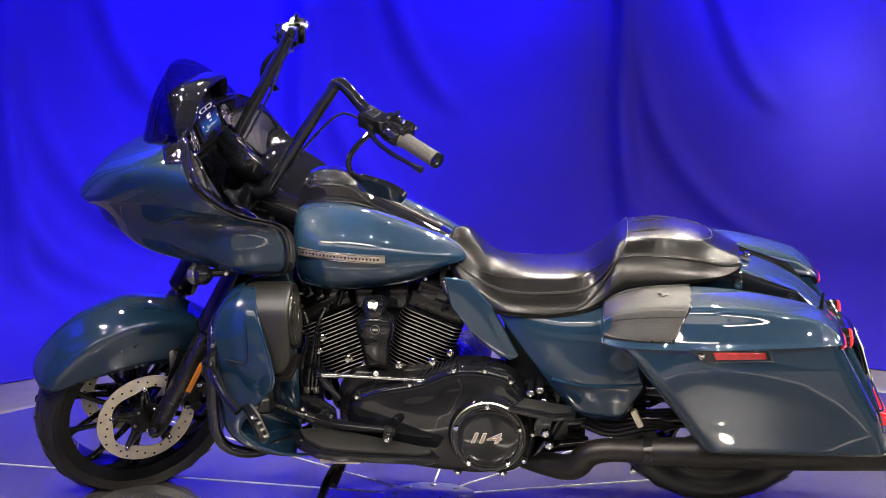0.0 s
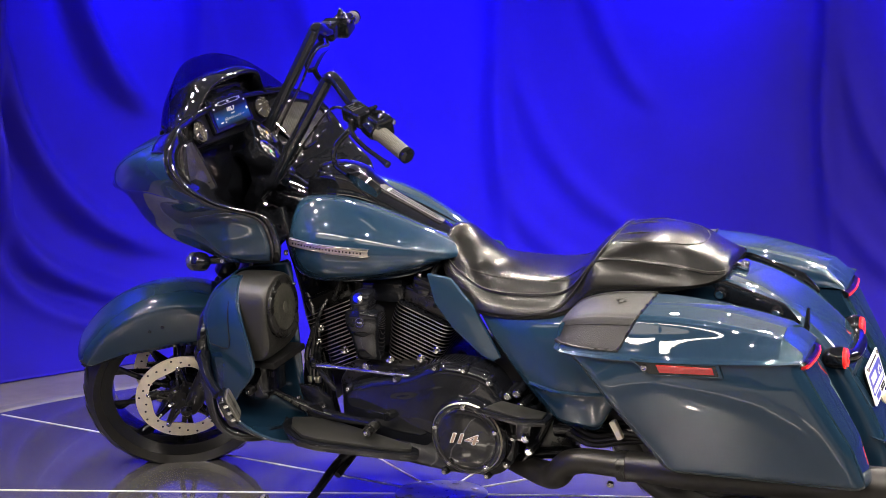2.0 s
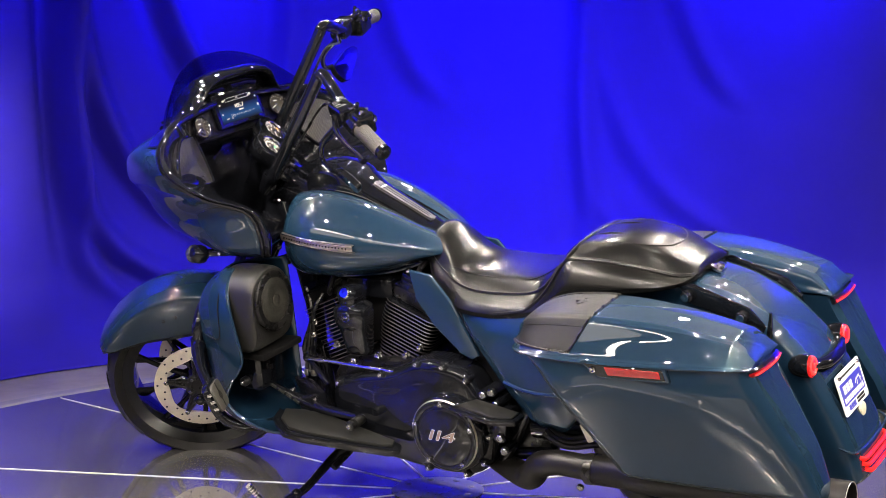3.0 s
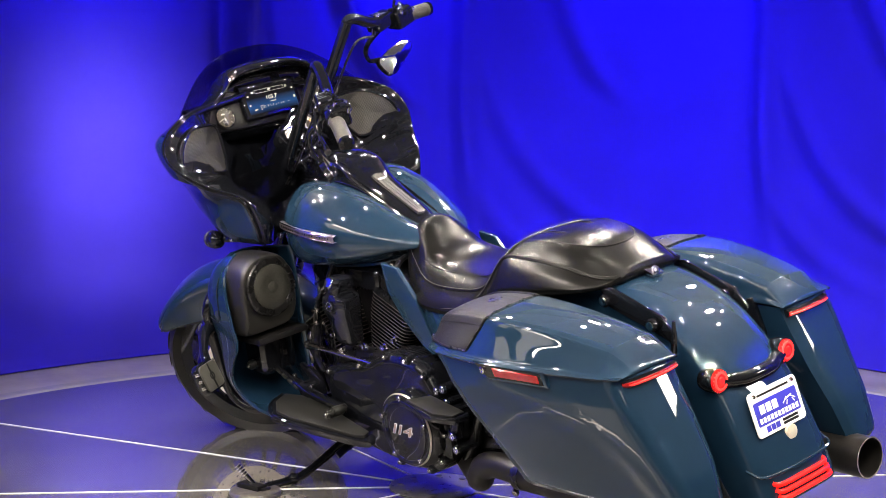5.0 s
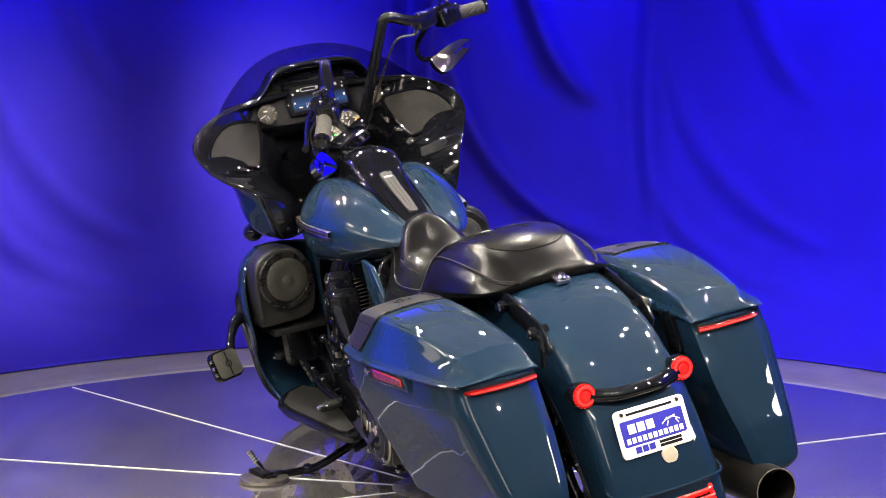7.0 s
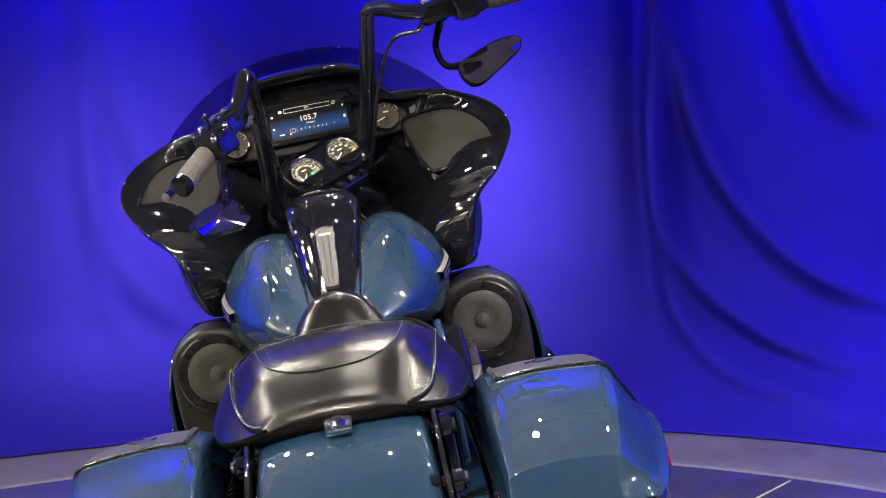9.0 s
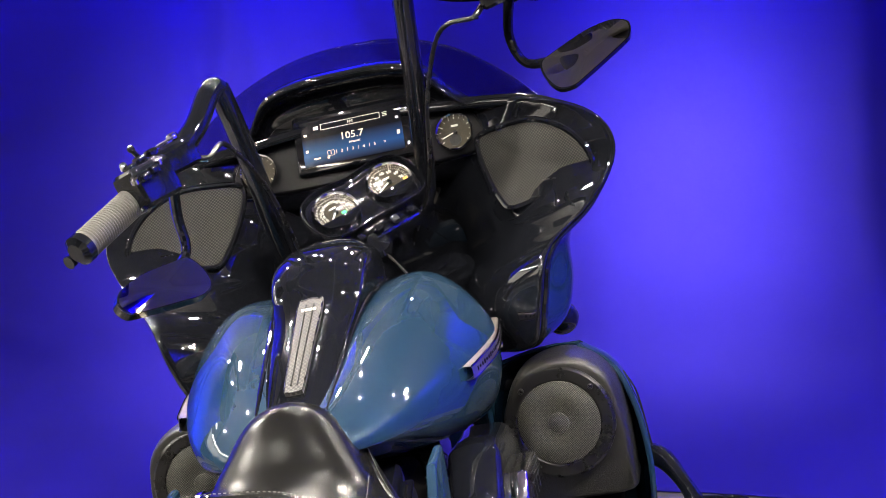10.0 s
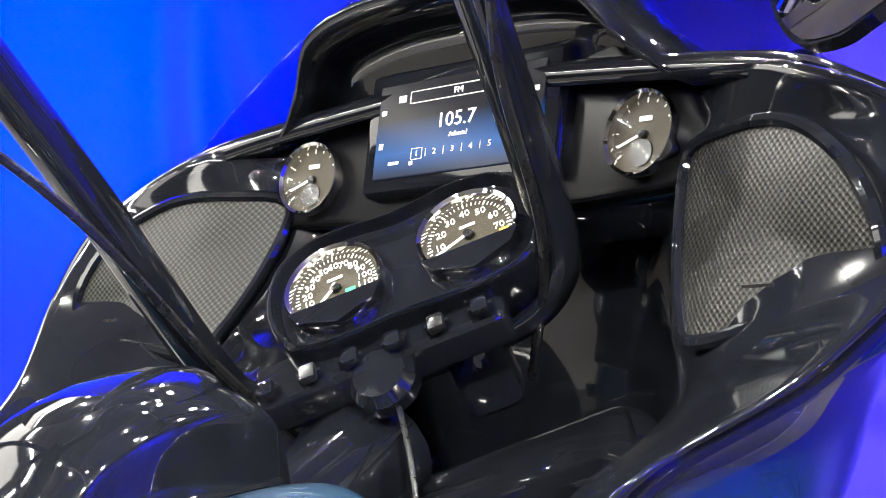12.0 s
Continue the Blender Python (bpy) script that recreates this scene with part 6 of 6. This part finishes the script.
    # regulator and frame downtubes
    for s in (-1, 1):
        part("frame_tube", tube([(-0.50, s * 0.06, 0.88), (-0.44, s * 0.085, 0.70), (-0.385, s * 0.10, 0.45), (-0.36, s * 0.11, 0.28), (-0.30, s * 0.13, 0.215), (0.10, s * 0.14, 0.20), (0.42, s * 0.15, 0.24)], 0.018, 14, 40), BLACK, bike)
        part("frame_tube", tube([(0.26, s * 0.17, 0.20), (0.30, s * 0.175, 0.26), (0.345, s * 0.18, 0.34), (0.37, s * 0.17, 0.40)], 0.016, 12), BLACK, bike)
    part("backbone", tube([(-0.55, 0, 0.92), (-0.3, 0, 0.83), (0.0, 0, 0.74), (0.2, 0, 0.64), (0.45, 0, 0.60), (0.7, 0, 0.62)], 0.045, 16, 30), BLACK, bike)
    tr = part("transmission_case", block((0.28, 0, 0.33), (0.26, 0.30, 0.20), (0, 0, 0), 0.02, 3), SATIN, bike)
    part("battery_tray", block((0.33, 0, 0.52), (0.30, 0.30, 0.20), (0, 0, 0), 0.02, 3), DARK, bike)
    part("swingarm", tube([(0.36, -0.15, 0.31), (0.55, -0.155, 0.315), (0.78, -0.15, 0.33)], 0.03, 14), BLACK, bike)
    part("swingarm", tube([(0.36, 0.15, 0.31), (0.55, 0.155, 0.315), (0.78, 0.15, 0.33)], 0.03, 14), BLACK, bike)
    for k, (x, z) in enumerate(((0.258, 0.425), (0.285, 0.435), (0.295, 0.40), (0.262, 0.39), (0.315, 0.365), (0.300, 0.305), (0.310, 0.268))):
        bolt_head(tr, (x, -0.245, z), (0, -1, 0), 0.011)
        part("pivot_spacer", lathe([(0.012, 0), (0.013, 0), (0.013, 0.08), (0.012, 0.08)], (x, -0.16, z), (0, -1, 0), 12), BLACK, tr)
    part("linkage_block", block((0.295, -0.215, 0.34), (0.05, 0.05, 0.10), (0, 12, 0), 0.01), BLACK, tr)
    # passenger board, folded, with its lip
    pb = part("passenger_board", slab([(0.195, -0.330), (0.33, -0.335), (0.385, -0.300), (0.385, -0.245), (0.23, -0.245)], 0.0, 0.018, 0.006, 3, "xy"), BLACK, bike, "black passenger footboard", pose(0, 0, 0.0) @ Matrix.Translation((0.29, -0.29, 0.385)) @ pose(0, 0, 0, 0, 10, 0) @ Matrix.Translation((-0.29, 0.29, 0)))
    part("board_pad", slab([(0.215, -0.322), (0.325, -0.326), (0.372, -0.297), (0.372, -0.255), (0.24, -0.255)], 0.018, 0.023, 0.002, 2, "xy"), GREYIN, pb, "", Matrix.Translation((0.29, -0.29, 0.385)) @ pose(0, 0, 0, 0, 10, 0) @ Matrix.Translation((-0.29, 0.29, 0)))
    # rider floorboards
    for s in (-1, 1):
        out = [(-0.412, 0.300), (-0.385, 0.362), (-0.325, 0.405), (-0.26, 0.400), (-0.02, 0.322), (0.006, 0.300), (-0.005, 0.270), (-0.33, 0.245)]
        m = Matrix.Translation((-0.2, 0, 0.292)) @ pose(0, 0, 0, 0, 9.5, 0) @ Matrix.Translation((0.2, 0, 0))
        b = slab(out, -0.030, -0.004, 0.009, 3, "xy")
        p = slab([(-0.2 + (x + 0.2) * 0.90, 0.325 + (y - 0.325) * 0.84) for x, y in out], -0.004, 0.006, 0.003, 2, "xy")
        if s < 0:
            b, p = flip(b), flip(p)
        fb = part("floorboard", b, BLACK, bike, "black rider floorboard", m)
        part("board_pad", p, GREYIN, fb, "grey rubber pad", m)
        part("board_edge", tube([m @ Vector((x, s * y, -0.006)) for x, y in out[:6]], 0.004, 8, 40), BLACK, fb)
        part("board_bracket", block((-0.22, s * 0.225, 0.262), (0.10, 0.08, 0.04), (0, 10, 0), 0.01), BLACK, fb)
    # right-hand air cleaner with its bright insert
    ac = part("air_cleaner", slab([(-0.33, 0.66), (-0.27, 0.70), (-0.13, 0.70), (-0.06, 0.63), (-0.09, 0.53), (-0.24, 0.51), (-0.32, 0.56)], 0.16, 0.238, 0.025, 4), BLACK, bike, "gloss black air cleaner cover")
    ci = part("cleaner_insert", slab([(-0.325, 0.610), (-0.295, 0.642), (-0.180, 0.642), (-0.150, 0.610), (-0.170, 0.566), (-0.300, 0.558)], 0.236, 0.262, 0.006, 3), CHROME, ac, "polished insert")
    for x, w in ((-0.285, 0.020), (-0.258, 0.022), (-0.230, 0.020), (-0.203, 0.020)):
        part("insert_bar", block((x, 0.2625, 0.602), (w, 0.002, 0.022), (0, 8, 0), 0.0008), BLACK, ci)
    part("insert_line", block((-0.24, 0.2622, 0.626), (0.11, 0.002, 0.004), (0, 0, 0), 0.0008), BLACK, ci)
    # small hoses and a cream connector by the bag
    part("connector", block((0.555, -0.215, 0.345), (0.018, 0.02, 0.055), (0, -25, 0), 0.004), CREAM, bike)
    for k in range(3):
        part("hose", tube([(0.40, -0.16 - 0.01 * k, 0.33 - 0.012 * k), (0.48, -0.20, 0.315 - 0.014 * k), (0.57, -0.205, 0.33 - 0.012 * k), (0.66, -0.18, 0.31)], 0.008, 8), DARK, bike)
    for k in range(4):
        part("hose", tube([(-0.40, -0.13 + 0.02 * k, 0.36), (-0.405 + 0.01 * k, -0.16 + 0.02 * k, 0.46), (-0.385, -0.13 + 0.015 * k, 0.56), (-0.43, -0.09 + 0.02 * k, 0.68), (-0.48, -0.04, 0.80)], 0.0085, 8), SATIN, bike)
    part("oil_cooler", block((-0.43, 0, 0.34), (0.06, 0.22, 0.16), (0, 8, 0), 0.01), DARK, bike)
    for k in range(3):
        bolt_head(eng, (-0.375 - 0.01 * k, -0.135, 0.50 - 0.045 * k), (0, -1, 0), 0.007)


engine()


def exhaust():
    for s in (-1, 1):
        part("header_pipe", tube([(0.20, s * 0.13, 0.19), (0.33, s * 0.195, 0.185), (0.385, s * 0.235, 0.205), (0.42, s * 0.245, 0.245), (0.48, s * 0.25, 0.262), (0.58, s * 0.255, 0.262)], [0.03, 0.036, 0.037, 0.036, 0.034, 0.034], 18, 30), EXHAUST, bike, "matt black exhaust pipe")
        c0, c1 = Vector((0.57, s * 0.258, 0.262)), Vector((1.267, s * 0.244, 0.272))
        ax = (c1 - c0)
        L = ax.length
        mf = part("muffler", lathe([(0.036, 0.0), (0.040, 0.006), (0.041, 0.12), (0.046, 0.13), (0.049, 0.20), (0.0505, 0.45), (0.0515, L - 0.005), (0.0510, L), (0.0475, L), (0.0465, L - 0.12)], c0, ax, 40), EXHAUST, bike, "matt black slip-on muffler")
        part("muffler_bore", lathe([(0.0005, L - 0.119), (0.0462, L - 0.119), (0.0462, L - 0.1185), (0.0005, L - 0.1185)], c0, ax, 32), SOOTSHADE, mf)
        part("tip_edge", lathe([(0.0478, L - 0.001), (0.0510, L - 0.001), (0.0508, L + 0.001), (0.0480, L + 0.001)], c0, ax, 40, closed=True), STEEL, mf)
        part("clamp", lathe([(0.038, -0.012), (0.042, -0.012), (0.042, 0.012), (0.038, 0.012)], c0 + ax * 0.02, ax, 30, closed=True), SATIN, mf)
        bolt_head(mf, (0.545, s * 0.26, 0.205), (0, s, -0.4), 0.010)


exhaust()


# ---- lower fairings, guards, pegs ----
def lowers():
    for s in (-1, 1):
        rows = []
        for z, o, f, i in ((0.755, (-0.485, 0.335), (-0.515, 0.315), (-0.50, 0.25)), (0.715, (-0.475, 0.385), (-0.565, 0.355), (-0.56, 0.22)), (0.65, (-0.455, 0.410), (-0.595, 0.375), (-0.59, 0.20)), (0.57, (-0.435, 0.418), (-0.605, 0.375), (-0.60, 0.19)), (0.50, (-0.435, 0.412), (-0.602, 0.365), (-0.595, 0.185)), (0.43, (-0.495, 0.400), (-0.598, 0.355), (-0.58, 0.18)), (0.36, (-0.540, 0.380), (-0.590, 0.340), (-0.55, 0.17)), (0.305, (-0.50, 0.365), (-0.555, 0.330), (-0.50, 0.16)), (0.272, (-0.43, 0.350), (-0.48, 0.320), (-0.44, 0.15)), (0.262, (-0.36, 0.330), (-0.40, 0.305), (-0.38, 0.16))):
            o, f, i = Vector((o[0], s * o[1], z)), Vector((f[0], s * f[1], z)), Vector((i[0], s * i[1], z))
            a = o.lerp(f, 0.55) + Vector((-0.012, s * 0.010, 0))
            b = f.lerp(i, 0.4) + Vector((-0.012, 0, 0))
            rows.append([o, o.lerp(a, 0.5) + Vector((0, s * 0.003, 0)), a, f, b, i, Vector((-0.41, s * 0.185, z))])
        low = thicken(part("lower_fairing", skin(sheet(rows, 44, 40)), PAINT, bike, "glossy dark blue lower fairing", sharp=70), 0.004, 1)
        part("edge_trim", tube([r[0] for r in rows], 0.005, 8, 50), PAINT, low)
        part("panel_joint", tube([(-0.497, s * 0.398, 0.70), (-0.497, s * 0.413, 0.66), (-0.497, s * 0.419, 0.585), (-0.51, s * 0.419, 0.568), (-0.565, s * 0.409, 0.575)], 0.0016, 6), DARK, low)
        part("inner_tray", block((-0.47, s * 0.27, 0.50), (0.15, 0.18, 0.02), (0, 0, 0), 0.006), DARK, low)
        part("inner_box", block((-0.505, s * 0.255, 0.445), (0.10, 0.13, 0.15), (0, 0, 0), 0.03, 3), BLACK, low)
        # grained speaker pod facing the rider
        face = [(0.384, 0.715), (0.357, 0.744), (0.318, 0.759), (0.272, 0.755), (0.236, 0.735), (0.212, 0.69), (0.205, 0.64), (0.214, 0.575), (0.232, 0.530), (0.31, 0.522), (0.386, 0.524), (0.396, 0.56), (0.398, 0.63), (0.394, 0.68)]
        cy, cz = 0.298, 0.645
        pr = []
        for x, k in ((-0.52, 0.90), (-0.505, 0.975), (-0.47, 1.0), (-0.422, 1.0), (-0.400, 0.985), (-0.388, 0.94), (-0.386, 0.88)):
            pr.append([(x - (0.03 if zz < 0.56 else 0.0) * 0.6, s * (cy + (y - cy) * k), cz + (zz - cz) * k) for y, zz in face])
        pod = part("speaker_pod", skin(sheet(pr, 20, 56, True), closed=True, caps=True), WRINKLE, bike, "grained black speaker pod in the lower fairing", sharp=60)
        c = Vector((-0.388, s * 0.295, 0.658))
        ring = part("speaker_ring", lathe([(0.088, -0.012), (0.088, 0.004), (0.084, 0.008), (0.068, 0.008), (0.064, 0.005), (0.0005, 0.005)], c, (1, -0.06 * s, 0.05), 56), SATIN, pod)
        part("speaker_mesh", lathe([(0.066, 0.003), (0.065, 0.008), (0.055, 0.0115), (0.032, 0.012), (0.028, 0.0105), (0.010, 0.0125), (0.0005, 0.013)], c, (1, -0.06 * s, 0.05), 56), MESHFINE, ring, "black woofer mesh")
        part("speaker_dome", lathe([(0.018, 0.010), (0.016, 0.0135), (0.008, 0.016), (0.0005, 0.017)], c, (1, -0.06 * s, 0.05), 30), MESHFINE, ring)
        part("red_diamond", block(c + Vector((0.009, s * -0.014, -0.075)), (0.002, 0.009, 0.009), (45, 0, 0), 0), REDMARK, ring)
        for k in range(4):
            a = radians(40 + 90 * k)
            bolt_head(ring, c + Vector((0.009, 0.077 * math.cos(a), 0.077 * math.sin(a))), (1, 0, 0), 0.0045, None, SATIN)
        # engine guard and highway peg
        g = part("engine_guard", tube([(-0.47, s * 0.10, 0.72), (-0.55, s * 0.22, 0.70), (-0.60, s * 0.33, 0.655), (-0.60, s * 0.385, 0.605), (-0.605, s * 0.392, 0.55), (-0.615, s * 0.372, 0.42), (-0.612, s * 0.36, 0.335), (-0.585, s * 0.345, 0.285), (-0.52, s * 0.32, 0.262), (-0.44, s * 0.22, 0.255), (-0.38, s * 0.12, 0.26)], 0.0165, 14, 70), BLACK, bike, "gloss black engine guard")
        part("peg_arm", tube([(-0.608, s * 0.385, 0.535), (-0.585, s * 0.425, 0.525), (-0.555, s * 0.455, 0.485), (-0.515, s * 0.475, 0.45)], [0.022, 0.018, 0.013, 0.016], 14), BLACK, g)
        part("peg_clamp", lathe([(0.020, -0.018), (0.026, -0.016), (0.026, 0.016), (0.020, 0.018)], (-0.608, s * 0.386, 0.535), (0.1, 0.1 * s, 1), 20, closed=True), BLACK, g)
        m = pose(-0.462, s * 0.508, 0.432, 0, 70, s * -28)
        part("highway_peg", slab(rounded(0.094, 0.106, 0.022), -0.014, 0.008, 0.007, 3, "xy"), BLACK, g, "black highway peg with rubber pad", m)
        part("peg_pad", slab(rounded(0.080, 0.092, 0.016), 0.008, 0.015, 0.003, 2, "xy"), PEGPAD, g, "grey-brown rubber pad", m)
        part("pad_groove", block((0, 0, 0.0152), (0.078, 0.006, 0.001), (0, 0, 0), 0), DARK, g, "", m)
        part("pad_emblem", lathe([(0.008, 0), (0.012, 0), (0.012, 0.001), (0.008, 0.001)], (0.0, 0, 0.0152), (0, 0, 1), 20, closed=True), DARK, g, "", m)
        for k in (-1, 0, 1):
            part("peg_tooth", block((0.022 * k, s * 0.052, 0.004), (0.010, 0.006, 0.014), (0, 0, 0), 0.002), CHROME, g, "", m)


lowers()


def stand():
    pts = [(-0.30, -0.13, 0.165), (-0.335, -0.19, 0.125), (-0.35, -0.30, 0.082), (-0.355, -0.36, 0.078), (-0.35, -0.43, 0.088), (-0.345, -0.475, 0.095)]
    st = part("side_stand", tube(pts, [0.016, 0.014, 0.012, 0.012, 0.011, 0.010], 12, 30), BLACK, bike, "side stand swung out")
    part("stand_spring", tube([(-0.30, -0.10, 0.15), (-0.32, -0.20, 0.108)], 0.012, 10), SATIN, st)
    part("stand_knuckle", ball((-0.352, -0.345, 0.080), 0.017), BLACK, st)
    part("stand_foot", block((-0.345, -0.475, 0.098), (0.075, 0.035, 0.012), (-9.8, 0, 8), 0.004), SATIN, st)
    # bare metal bracket under the frame
    part("stand_bracket", block((-0.30, -0.16, 0.185), (0.12, 0.05, 0.035), (0, 0, 0), 0.008), STEEL, st)


stand()


def foot_puck():
    """The puck on the deck on which the stand rests."""
    x, y = -0.345, -0.495
    pk = new("stand_puck")
    pk.location = (x, y, 0)
    tagged(pk, "round dark puck under the motorcycle's side stand", "puck")
    part("disc", lathe([(0.0005, 0.0), (0.074, 0.0), (0.076, 0.004), (0.073, 0.012), (0.066, 0.015), (0.0005, 0.015)], (0, 0, 0), (0, 0, 1), 40), DARKSTEEL, pk)
    part("block", block((-0.01, -0.005, 0.0225), (0.085, 0.038, 0.015), (0, 0, 12), 0.003), DARK, pk)
    part("handle", tube([(-0.012, 0.010, 0.018), (-0.028, -0.012, 0.050), (-0.046, -0.032, 0.082)], [0.0085, 0.008, 0.0088], 12), CHROME, pk, "bright knurled handle")
    for k in range(5):
        q = Vector((-0.030, -0.0145, 0.054)) + Vector((-0.0038, -0.0042, 0.0067)) * k
        part("handle_ring", lathe([(0.0080, -0.0012), (0.0095, 0.0), (0.0080, 0.0012)], q, (-0.43, -0.48, 0.76), 16, closed=True), STEEL, pk)


DARKSTEEL = material("worn_steel", (0.16, 0.15, 0.13), 0.4, 0.7, mottle=0.3, scale=60, rough_var=0.1)
foot_puck()
